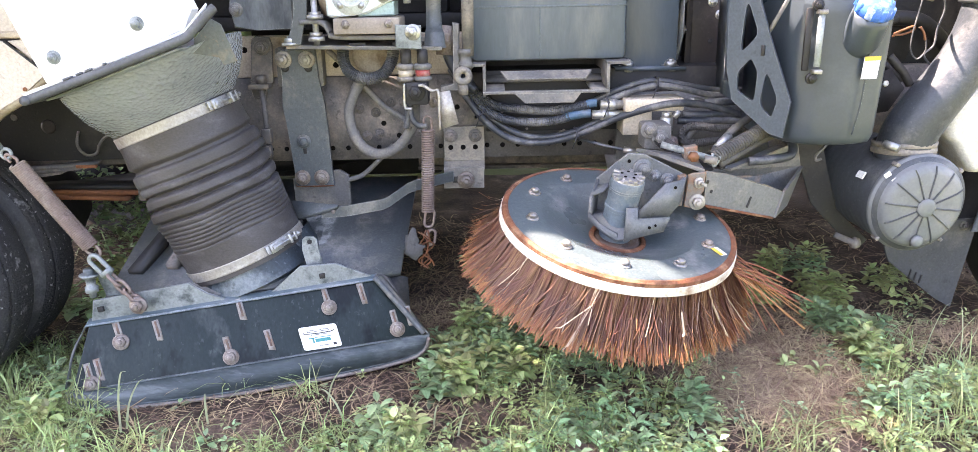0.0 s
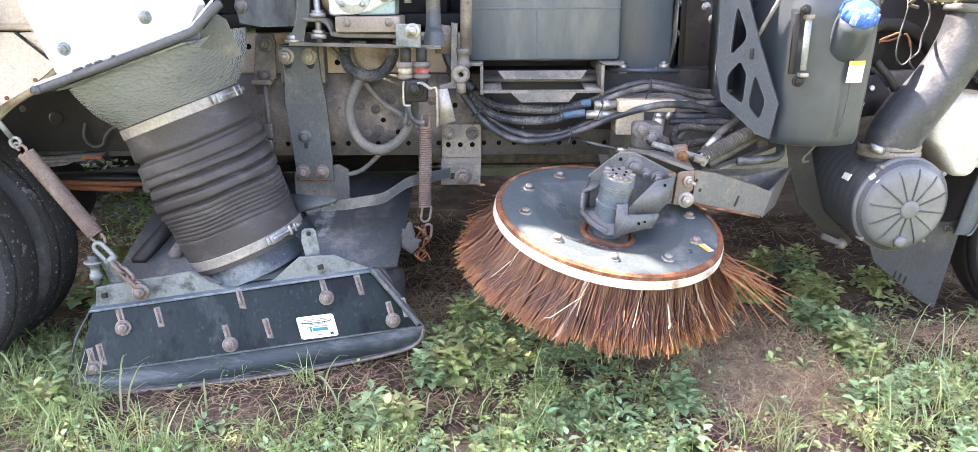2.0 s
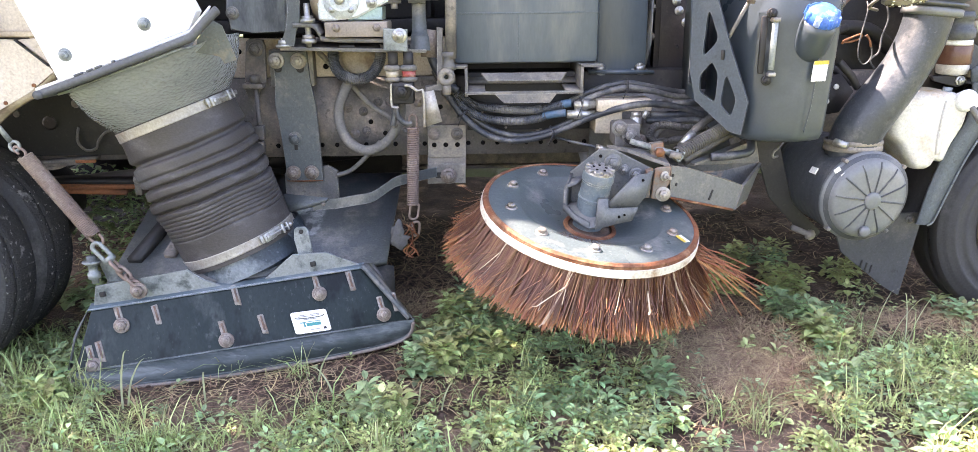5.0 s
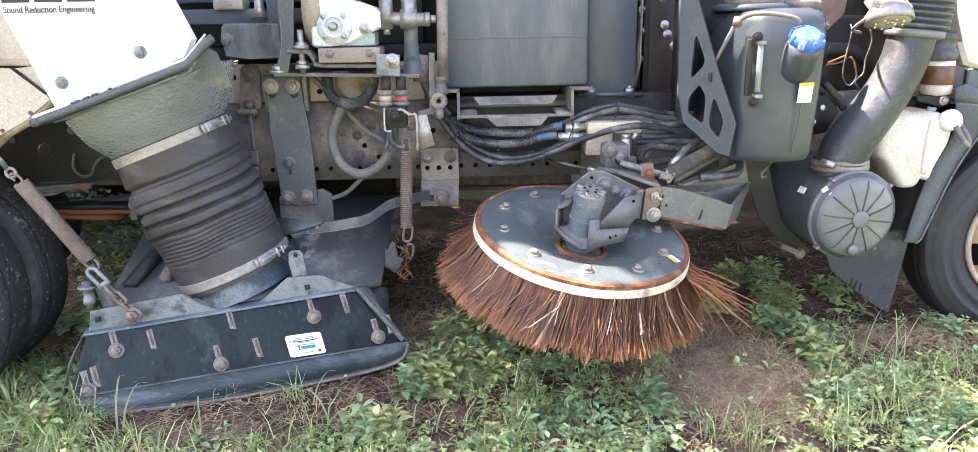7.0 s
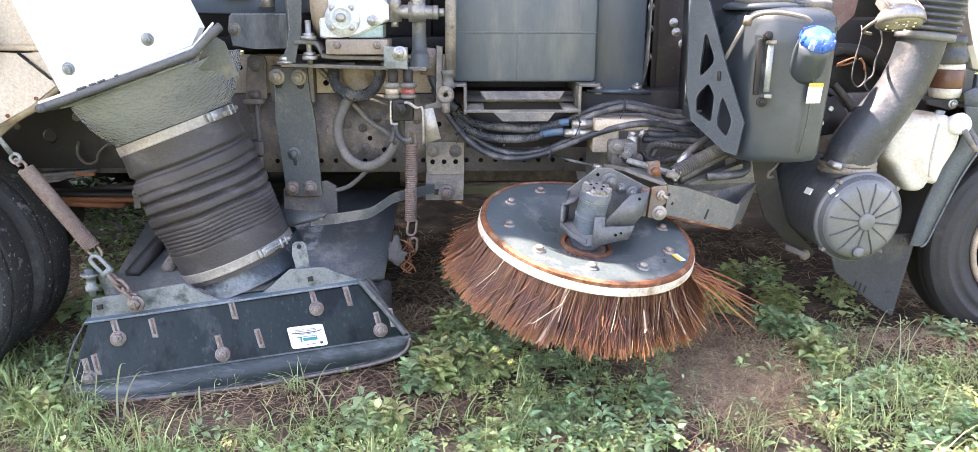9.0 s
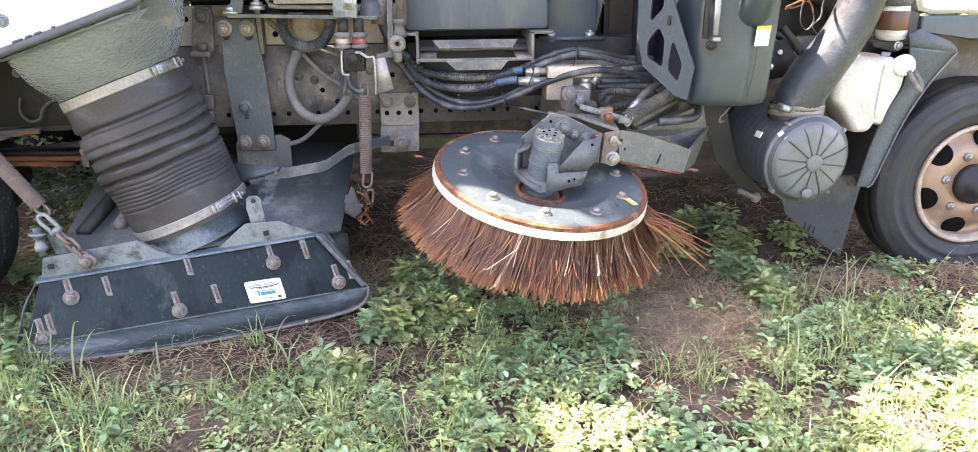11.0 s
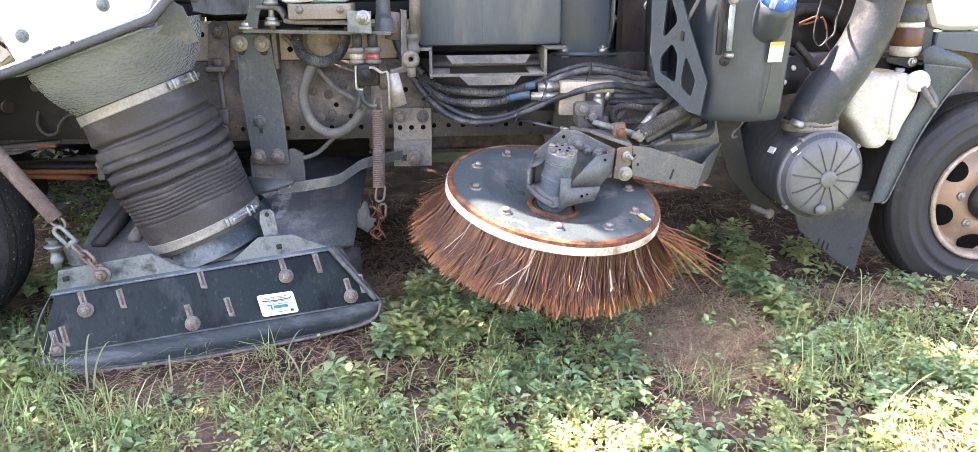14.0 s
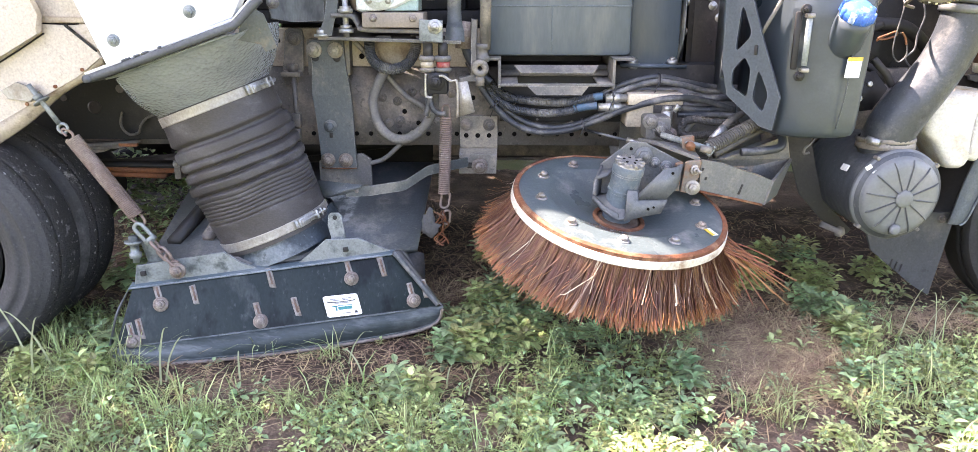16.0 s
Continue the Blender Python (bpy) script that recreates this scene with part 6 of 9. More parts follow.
hose_run("blue-black hose behind the bracket", [(0.88, 2.98, 0.885), (0.97, 2.97, 0.882), (1.05, 2.98, 0.888), (1.14, 3.0, 0.875), (1.3, 3.05, 0.86)], 0.016, M_HOSE, False)
hose_run("dusty black hose below the manifold", [(0.86, 2.96, 0.865), (0.95, 2.96, 0.862), (1.04, 2.97, 0.862), (1.12, 2.98, 0.853), (1.3, 3.02, 0.84)], 0.014, M_HOSE, False)
ties = thing("cable_ties", (0.4, 3.0, 0.75), "black cable ties round the hydraulic hoses", "cable tie")
for p, ax in (((0.485, 3.005, 0.812), (1, 0, 0.35)), ((0.115, 3.09, 0.885), (0.6, 0, -0.8)), ((0.60, 2.99, 0.93), (1, 0, 0.3)), ((0.78, 2.985, 1.0), (1, 0, 0))):
    part("tie", lathe(B(), [(0.028, -0.004), (0.03, -0.004), (0.03, 0.004), (0.028, 0.004)], p, ax, 14, caps=False), M_INK, ties)
    part("tail", cyl(B(), Vector(p) + Vector((0, -0.03, 0)), Vector(p) + Vector((-0.02, -0.035, -0.05)), 0.002, n=5), M_INK, ties)

man = thing("hydraulic_manifold", (0.76, 3.0, 0.8), "pale brass-coloured valve manifold with zinc fittings", "manifold")
part("block", span(B(), (0.655, 2.93, 0.905), (0.875, 3.06, 0.952), 0.006), M_BRASS, man)
part("block", span(B(), (0.655, 2.97, 0.81), (0.765, 3.1, 0.905), 0.006), M_BRASS, man)
for x0, x1, z, r in ((0.57, 0.655, 0.927, 0.017), (0.54, 0.655, 0.89, 0.017), (0.875, 0.96, 0.928, 0.015)):
    bm = cyl(B(), (x0, 2.98, z), (x1, 2.98, z), r, n=14)
    cyl(bm, (x0 + 0.03, 2.98, z), (x0 + 0.06, 2.98, z), r * 1.35, n=6)
    part("fitting", bm, M_ZINC, man)
bm = B()
cyl(bm, (0.806, 2.905, 0.835), (0.806, 2.905, 0.888), 0.023, n=16, bev=0.003)
cyl(bm, (0.806, 2.905, 0.888), (0.806, 2.905, 0.905), 0.019, n=6)
cyl(bm, (0.806, 2.905, 0.815), (0.806, 2.905, 0.838), 0.017, n=12)
cyl(bm, (0.832, 2.9, 0.885), (0.85, 2.9, 0.91), 0.011, n=10)
part("relief_valve", bm, M_ZINC, man, "bright zinc relief valve cartridge")
part("valve_body", span(B(), (0.75, 2.93, 0.762), (0.84, 2.99, 0.818), 0.01), M_HINGE, man, "rust-stained valve body")
for x in (0.77, 0.835):
    hex_bolt("plug", (x, 2.928, 0.79), (0, -1, 0.2), 0.0155, man, M_SPRING)
part("elbow", tube(B(), [(0.86, 2.95, 0.79), (0.89, 2.94, 0.80), (0.91, 2.94, 0.83), (0.94, 2.94, 0.85)], 0.016, 10), M_DUSTY, man)
hose_run("dusty braided hose coil beside the manifold", [(1.1, 2.96, 0.83), (1.0, 2.93, 0.838), (0.93, 2.92, 0.85), (0.885, 2.92, 0.842), (0.87, 2.92, 0.81), (0.89, 2.92, 0.785), (0.94, 2.92, 0.785), (1.0, 2.93, 0.79), (1.1, 2.95, 0.775)], 0.0155, M_ARM_HOSE, ribs=True)
hose_run("thin control cable with a zinc end", [(0.45, 3.1, 0.79), (0.58, 3.0, 0.77), (0.66, 2.97, 0.755)], 0.006)
part("cable_end", cyl(B(), (0.66, 2.965, 0.757), (0.715, 2.955, 0.745), 0.012, n=10), M_ZINC, None, "zinc cable end fitting", "cable end")

# ---- tanks ----
tk = thing("hydraulic_tank", (0.38, 3.4, 1.08), "large dusty grey steel tank with welded seams", "tank")
part("shell", span(B(), (0.083, 3.06, 1.088), (0.675, 3.55, 1.75), 0.02), M_TANK, tk)
part("seam", span(B(), (0.083, 3.057, 1.284), (0.675, 3.062, 1.291), 0.0015), M_SEAM, tk)
part("seam", span(B(), (0.345, 3.057, 1.1), (0.351, 3.062, 1.284), 0.0015), M_SEAM, tk)
tk2 = thing("dark_tank", (0.8, 3.4, 1.03), "tall blue-black steel tank on a bolted foot", "tank")
part("shell", span(B(), (0.69, 3.2, 1.04), (0.905, 3.6, 1.75), 0.012), M_TANK_DARK, tk2)
ft = part("foot", plate(B(), [(0.65, 3.15, 1.035), (0.93, 3.15, 1.03), (0.93, 3.5, 1.03), (0.65, 3.5, 1.035)], 0.014), M_TANK_DARK, tk2)
for x in (0.705, 0.875):
    hex_bolt("foot_bolt", (x, 3.19, 1.04), (0, -0.3, 1), 0.024, tk2, M_ZINC)
    part("foot_nut", lathe(B(), [(0.02, 0), (0.02, 0.02)], (x, 3.19, 1.005), (0, 0, 1), 6), M_DUSTY, tk2)
part("side_flange", plate(B(), [(0.905, 3.2, 1.06), (0.925, 3.2, 1.16), (0.93, 3.2, 1.75), (0.935, 3.3, 1.75), (0.93, 3.3, 1.1)], 0.006), M_STEEL_BLUE, tk2)
for z in (1.39, 1.3, 1.18):
    hex_bolt("flange_bolt", (0.93, 3.24, z), (0.5, -1, 0), 0.012, tk2, M_ZINC)
tray = thing("battery_tray", (0.36, 3.1, 0.95), "empty grey steel tray hung under the tank", "tray")
for x in (0.133, 0.60):
    part("side", span(B(), (x - 0.006, 2.99, 0.965), (x + 0.006, 3.35, 1.085), 0.002), M_DUSTY, tray)
for x0, x1 in ((0.065, 0.139), (0.594, 0.68)):
    part("top_flange", span(B(), (x0, 2.99, 1.076), (x1, 3.3, 1.087), 0.002), M_DUSTY, tray)
part("front_lip", plate(B(), [(0.127, 2.985, 0.983), (0.606, 2.985, 0.983), (0.606, 2.985, 0.972), (0.127, 2.985, 0.972)], 0.03, 0.002, way=(0, 1, 0)), M_DUSTY, tray, "pale worn front lip")
part("front_lip", plate(B(), [(0.245, 2.985, 0.975), (0.50, 2.985, 0.975), (0.47, 2.98, 0.937), (0.285, 2.98, 0.937)], 0.008, 0.002, way=(0, 1, 0)), M_DUSTY, tray, "pale folded tongue")
part("cross_bar", plate(B(), [(0.22, 3.03, 1.015), (0.52, 3.03, 1.015), (0.545, 3.06, 1.045), (0.195, 3.06, 1.045)], 0.012, 0.002), M_DUSTY, tray)
part("cross_bar", plate(B(), [(0.139, 3.12, 1.0), (0.594, 3.12, 1.0), (0.594, 3.2, 1.03), (0.139, 3.2, 1.03)], 0.01), M_DUSTY, tray)
for x0, x1 in ((0.139, 0.21), (0.535, 0.594)):
    part("floor_strip", plate(B(), [(x0, 2.99, 0.978), (x1, 2.99, 0.978), (x1, 3.3, 1.0), (x0, 3.3, 1.0)], 0.008), M_DUSTY, tray)
part("back", span(B(), (0.139, 3.34, 0.965), (0.594, 3.35, 1.085), 0), M_DARK, tray)

post = thing("upright_channel", (1.04, 3.33, 0.94), "brown-black steel upright with bright bolts", "post")
part("channel", span(B(), (0.972, 3.3, 0.945), (1.13, 3.42, 1.9), 0.006), M_BROWN, post)
part("flange", span(B(), (0.955, 3.29, 0.945), (0.98, 3.3, 1.9), 0.003), M_BROWN, post)
for x, z in ((1.047, 1.325), (1.06, 1.285), (1.092, 1.235), (1.068, 0.99), (1.035, 1.44)):
    hex_bolt("bolt", (x, 3.299, z), (0, -1, 0), 0.013, post, M_ZINC, label="bright zinc bolt")
part("hole", lathe(B(), [(0.009, 0), (0.009, 0.003), (0.006, 0.003)], (1.06, 3.3, 1.13), (0, -1, 0), 10), M_DARK, post)


# ---- lattice bracket, reservoir, air cleaner ----
def pierced(bm, outer, holes, thick, way):
    """A plate with openings: outlines in space."""
    edges = []
    for loop in [outer] + holes:
        vs = [bm.verts.new(p) for p in loop]
        edges += [bm.edges.new((vs[i], vs[(i + 1) % len(vs)])) for i in range(len(vs))]
    bmesh.ops.triangle_fill(bm, edges=edges, use_beauty=True)
    r = bmesh.ops.extrude_face_region(bm, geom=list(bm.faces))
    mv = [g for g in r["geom"] if isinstance(g, bmesh.types.BMVert)]
    bmesh.ops.translate(bm, verts=mv, vec=Vector(way).normalized() * thick)
    return bm


def loft_xz(bm, outline, layers):
    """A moulded body: its outline in x and z, shrunk about its middle at each depth."""
    cx = sum(p[0] for p in outline) / len(outline)
    cz = sum(p[1] for p in outline) / len(outline)
    rings = [[bm.verts.new((cx + (x - cx) * k, y, cz + (z - cz) * k)) for x, z in outline] for y, k in layers]
    for r0, r1 in zip(rings, rings[1:]):
        for i in range(len(outline)):
            j = (i + 1) % len(outline)
            bm.faces.new((r0[i], r0[j], r1[j], r1[i]))
    bm.faces.new(rings[0])
    bm.faces.new(rings[-1])
    return bm


def lat(pts):
    """Points of the bracket's sheet, which runs from the rear to the front as x grows."""
    return [Vector((x, 2.72 - (x - 0.955) * 0.88, z)) for x, z in pts]


lb = thing("lattice_bracket", (1.05, 2.65, 0.85), "blue-grey pressed steel bracket with rounded openings", "bracket")
bm = pierced(B(), lat([(0.955, 1.8), (0.953, 1.417), (0.958, 1.08), (0.978, 0.975), (1.08, 0.875), (1.115, 0.865), (1.128, 0.984), (1.068, 1.176), (1.002, 1.415), (0.985, 1.8)]),
             [lat(rounded([(1.0, 1.31), (1.036, 1.197), (0.99, 1.13)])), lat(rounded([(1.02, 1.12), (1.04, 1.075), (1.036, 0.972), (0.988, 1.01), (0.988, 1.07)])), lat(rounded([(1.062, 1.082), (1.096, 0.99), (1.083, 0.925), (1.05, 0.97)]))], 0.012, (0.66, 0.75, 0))
part("plate", bm, M_BRACKET, lb, smooth=25)
part("back_flange", plate(B(), [(0.955, 2.722, 1.8), (0.958, 2.72, 1.08), (0.978, 2.7, 0.975), (1.06, 3.2, 0.95), (1.06, 3.2, 1.8)], 0.012), M_BRACKET, lb)
part("slot", box(B(), (1.048, 2.634, 1.145), (0.012, 0.01, 0.035), (0, 0, -41), 0.003), M_DARK, lb)

res = thing("reservoir_tank", (1.28, 2.75, 0.84), "dark plastic reservoir tank with a blue screw cap", "tank")
outline = rounded([(1.075, 2.85), (1.14, 2.60), (1.20, 2.55), (1.31, 2.525), (1.43, 2.56), (1.45, 2.7), (1.44, 2.98), (1.09, 2.98)], 0.22)
cxy = Vector((1.27, 2.77, 0))
bm = B()
prof = ((0.80, 0.838), (0.90, 0.846), (0.945, 0.87), (0.955, 0.92), (0.985, 1.1), (1.0, 1.25), (0.995, 1.32), (0.96, 1.352), (0.88, 1.372), (0.7, 1.384))
rings = []
for k, z in prof:
    rings.append([bm.verts.new((cxy.x + (x - cxy.x) * k + (z - 1.1) * 0.02, cxy.y + (y - cxy.y) * k, z)) for x, y in outline])
for r0, r1 in zip(rings, rings[1:]):
    for i in range(len(outline)):
        j = (i + 1) % len(outline)
        bm.faces.new((r0[i], r0[j], r1[j], r1[i]))
bm.faces.new(rings[0])
bm.faces.new(rings[-1])
part("body", bm, M_PLASTIC, res, smooth=50)
part("mould_seam", tube(B(), [(1.345, 2.523, 1.17), (1.338, 2.524, 1.0), (1.325, 2.535, 0.88)], 0.003, 6), M_PLASTIC, res)
NK = Vector((0.08, -0.5, 0.8)).normalized()
NB = Vector((1.322, 2.56, 1.18))
part("neck", lathe(B(), [(0.045, -0.06), (0.064, 0.0), (0.06, 0.07), (0.056, 0.10)], NB, NK, 28), M_PLASTIC, res)
capc = NB + NK * 0.095
cp = part("cap", lathe(B(), [(0.05, 0.0), (0.056, 0.004), (0.056, 0.026), (0.051, 0.042), (0.036, 0.053), (0.015, 0.057)], capc, NK, 32), M_BLUE, res, "bright blue lobed screw cap")
av, sv, uv = frame_of(NK)
for k in range(8):
    q = 2 * math.pi * k / 8
    o = sv * math.cos(q) + uv * math.sin(q)
    part("lobe", cyl(B(), capc + o * 0.05 + NK * 0.005, capc + o * 0.047 + NK * 0.041, 0.0125, n=10, bev=0.003), M_BLUE, cp)
part("filler_flange", lathe(B(), [(0.145, 0.0), (0.15, 0.01), (0.14, 0.022), (0.12, 0.026)], (1.235, 2.76, 1.376), (0, 0, 1), 36), M_PLASTIC, res)
part("filler_ring", lathe(B(), [(0.105, 0.0), (0.105, 0.06), (0.10, 0.066), (0.10, 0.15)], (1.235, 2.76, 1.395), (0, 0, 1), 36), M_CLAMP, res, "cast aluminium filler ring")
part("strap", tube(B(), [(1.115, 2.6, 1.33), (1.14, 2.56, 1.358), (1.2, 2.53, 1.366), (1.28, 2.51, 1.352), (1.31, 2.51, 1.335)], 0.008, 8), M_DUSTY, res, "bent steel retaining strap")
part("strap_rod", cyl(B(), (1.115, 2.59, 1.335), (1.05, 2.70, 1.13), 0.007), M_DUSTY, res)
part("strap_bolt", lathe(B(), [(0.016, 0), (0.016, 0.03)], (1.118, 2.59, 1.325), (0, -0.4, 1), 6), M_RUST_PALE, res)
gl = part("sight_gauge", span(B(), (1.146, 2.545, 1.085), (1.168, 2.56, 1.28), 0.006), M_DARK, res, "dark gauge backing")
part("tube", cyl(B(), (1.185, 2.53, 1.1), (1.187, 2.53, 1.265), 0.0105, n=12), M_GLASS, gl, "clear sight tube")
for z in (1.085, 1.268):
    part("clip", span(B(), (1.172, 2.514, z - 0.007), (1.2, 2.545, z + 0.007), 0.003), M_FITTING, gl)
    hex_bolt("fitting", (1.176, 2.54, z + (0.02 if z > 1.2 else -0.022)), (0, -1, 0), 0.012, gl, M_DARK)
lab = part("label", plate(B(), [(1.328, 2.518, 1.128), (1.383, 2.528, 1.128), (1.378, 2.528, 1.06), (1.323, 2.518, 1.06)], 0.003, way=(0, -1, 0)), M_LABEL, res, "white label with a yellow strip", smooth=0)
part("strip", plate(B(), [(1.328, 2.5145, 1.13), (1.383, 2.5245, 1.13), (1.383, 2.5245, 1.117), (1.328, 2.5145, 1.117)], 0.002, way=(0, -1, 0)), M_YELLOW, lab, smooth=0)

ac = thing("air_cleaner", (1.64, 2.85, 0.42), "dusty dark plastic air cleaner canister with a ribbed lid", "air cleaner")
LIDC = Vector((1.655, 2.64, 0.60))
ACA = Vector((-0.12, 0.99, 0.06)).normalized()
prof = [(0.14, 0.02), (0.172, 0.025)]
for k in range(9):
    prof += [(0.172, 0.06 + k * 0.04), (0.1727, 0.066 + k * 0.04), (0.1727, 0.082 + k * 0.04), (0.1717, 0.088 + k * 0.04)]
prof += [(0.165, 0.44), (0.12, 0.46)]
part("canister", lathe(B(), prof, LIDC, ACA, 48), M_CANISTER, ac)
lid = part("lid", lathe(B(), [(0.03, -0.012), (0.12, -0.008), (0.145, 0.0), (0.155, 0.012), (0.158, 0.03), (0.178, 0.034), (0.180, 0.05), (0.176, 0.056)], LIDC, ACA, 48), M_LID, ac, "round ribbed plastic lid")
av, sv, uv = frame_of(ACA)
part("boss", lathe(B(), [(0.01, -0.0225), (0.03, -0.022), (0.034, -0.018), (0.034, 0.0)], LIDC, ACA, 28), M_LID, lid, smooth=30)
for k in range(12):
    q = 2 * math.pi * k / 12 + 0.15
    o = sv * math.cos(q) + uv * math.sin(q)
    part("rib", tube(B(), [LIDC + o * 0.03 - ACA * 0.014, LIDC + o * 0.08 - ACA * 0.012, LIDC + o * 0.122 - ACA * 0.009, LIDC + o * 0.147 + ACA * 0.001], 0.0032, 6), M_CANISTER, lid)
part("dust_valve", lathe(B(), [(0.022, 0.0), (0.022, 0.012), (0.012, 0.018)], Vector((1.64, 2.632, 0.478)), -ACA, 18), M_LID, lid)
for q in (0.9, 2.4, 4.1, 5.6):
    o = sv * math.cos(q) + uv * math.sin(q)
    bm = B()
    box(bm, LIDC + o * 0.18 + ACA * 0.04, (0.014, 0.035, 0.016), (0, -math.degrees(q), 0), bev=0.004)
    part("clip", bm, M_DUSTY, ac)
for dx, dz, w in ((-0.142, 0.118, 0.024), (-0.105, 0.098, 0.036)):
    part("tag", box(B(), LIDC + Vector((dx, -0.004 if w > 0.02 else 0.05, dz)), (w, 0.004, w * 0.7), (0, -35, 0), bev=0.001), M_LABEL, ac, "small white tag", smooth=0)
part("label", box(B(), LIDC + Vector((-0.183, 0.1, 0.095)), (0.006, 0.04, 0.026), (0, 28, 8), bev=0.001), M_LABEL, ac, "small white printed label", smooth=0)
part("support_strap", plate(B(), [(1.26, 2.92, 0.86), (1.38, 2.92, 0.86), (1.426, 2.91, 0.671), (1.47, 2.9, 0.521), (1.6, 2.89, 0.398), (1.585, 2.89, 0.376), (1.512, 2.9, 0.4), (1.374, 2.91, 0.545), (1.317, 2.92, 0.714)], 0.008, 0.002, way=(0, 1, 0)), M_DARK, ac, "black support strap")
part("drain", lathe(B(), [(0.012, 0), (0.012, 0.07), (0.022, 0.072), (0.022, 0.09), (0.012, 0.1)], (1.46, 2.86, 0.43), (1, -0.15, -0.4), 12), M_DUSTY, ac, "grey drain tube end")

inp = thing("intake_pipe", (1.64, 2.78, 0.76), "dusty black plastic intake elbow up to the bellows", "intake pipe")
part("elbow", tube(B(), [(1.632, 2.78, 0.74), (1.632, 2.77, 0.80), (1.645, 2.76, 0.86), (1.69, 2.75, 0.94), (1.745, 2.75, 1.02), (1.79, 2.75, 1.1), (1.825, 2.75, 1.19), (1.845, 2.75, 1.29)], lambda f: 0.098 - 0.014 * min(1.0, f * 1.5), 28), M_PIPE, inp)
part("clamp", lathe(B(), [(0.101, -0.02), (0.107, -0.018), (0.107, 0.0), (0.104, 0.002), (0.104, 0.006), (0.107, 0.008), (0.107, 0.022), (0.101, 0.024)], (1.632, 2.78, 0.785), (0, 0.05, 1), 36, caps=False), M_DUSTY, inp, "dusty steel band clamp")
part("clamp_screw", cyl(B(), (1.53, 2.72, 0.81), (1.56, 2.68, 0.80), 0.014, n=10), M_ZINC, inp)
bm = B()
prof = []
for k in range(11):
    prof += [(0.092, k * 0.023), (0.11, k * 0.023 + 0.006), (0.112, k * 0.023 + 0.011), (0.11, k * 0.023 + 0.016), (0.092, k * 0.023 + 0.021)]
lathe(bm, prof, (1.855, 2.75, 1.30), (0.1, 0, 1), 32)
part("bellows", bm, M_CANISTER, inp, "grey ribbed rubber bellows")
part("cuff", lathe(B(), [(0.09, 0), (0.104, 0.004), (0.104, 0.026), (0.095, 0.032)], (1.848, 2.75, 1.268), (0.1, 0, 1), 32), M_LID, inp)

wl = thing("work_lamp", (1.66, 2.6, 1.28), "round finned aluminium work lamp facing the ground", "work lamp")
LA = Vector((-0.02, -0.34, -0.94)).normalized()
LC = Vector((1.654, 2.58, 1.345))
part("housing", lathe(B(), [(0.04, -0.045), (0.066, -0.028), (0.079, -0.01), (0.081, 0.014), (0.072, 0.02)], LC, LA, 36), M_FITTING, wl)
ln = part("lens", lathe(B(), [(0.071, 0.015), (0.069, 0.022), (0.03, 0.025)], LC, LA, 36), M_LENS, wl, "yellowed lens")
av, sv, uv = frame_of(LA)
for k in range(12):
    q, rr = 2 * math.pi * k / 8, (0.047 if k < 8 else 0.02)
    part("diode", lathe(B(), [(0.0045, 0.02), (0.004, 0.027)], LC + (sv * math.cos(q) + uv * math.sin(q)) * rr, LA, 8), M_LABEL, ln)
for k in range(9):
    part("fin", box(B(), LC - LA * 0.045 + sv * (-0.06 + 0.015 * k), (0.005, 0.10, 0.04), (30, 0, 0), bev=0.002), M_FITTING, wl)
part("bracket", tube(B(), [LC + sv * -0.075, LC + sv * -0.09 + Vector((0, 0.05, -0.03)), (1.6, 2.72, 1.30), (1.66, 2.78, 1.29)], 0.006, 8), M_DUSTY, wl)

bt = thing("washer_bottle", (1.97, 2.88, 0.68), "yellowed white plastic fluid bottle with a capped filler", "bottle")
bm = B()
loft_xz(bm, rounded([(1.79, 0.985), (2.03, 0.985), (2.085, 0.93), (2.075, 0.86), (2.03, 0.77), (2.01, 0.70), (1.975, 0.715), (1.955, 0.675), (1.895, 0.675), (1.83, 0.78), (1.78, 0.82)], 0.3),
        ((2.785, 0.8), (2.79, 0.9), (2.805, 0.97), (2.83, 1.0), (2.96, 1.0), (2.99, 0.9)))
part("body", bm, M_BOTTLE, bt)
part("rib", tube(B(), [(1.985, 2.785, 0.95), (1.975, 2.782, 0.85), (1.975, 2.787, 0.74)], 0.01, 8), M_BOTTLE, bt)
part("cap", lathe(B(), [(0.04, -0.03), (0.042, 0.0), (0.04, 0.018), (0.018, 0.022), (0.016, 0.03)], (2.055, 2.78, 0.95), (0.05, -0.9, 0.35), 24), M_LABEL, bt, "white screw cap")
part("overflow_hose", tube(B(), [(2.06, 2.75, 0.93), (2.09, 2.74, 0.88), (2.12, 2.75, 0.855), (2.135, 2.78, 0.88), (2.12, 2.82, 0.93)], 0.011, 8), M_HOSE_GREY, bt)
part("clip", plate(B(), xz([(1.985, 1.0), (2.02, 0.995), (2.01, 0.965), (1.975, 0.965)], 2.83), 0.01, way=(0, -1, 0)), M_GALV, bt)

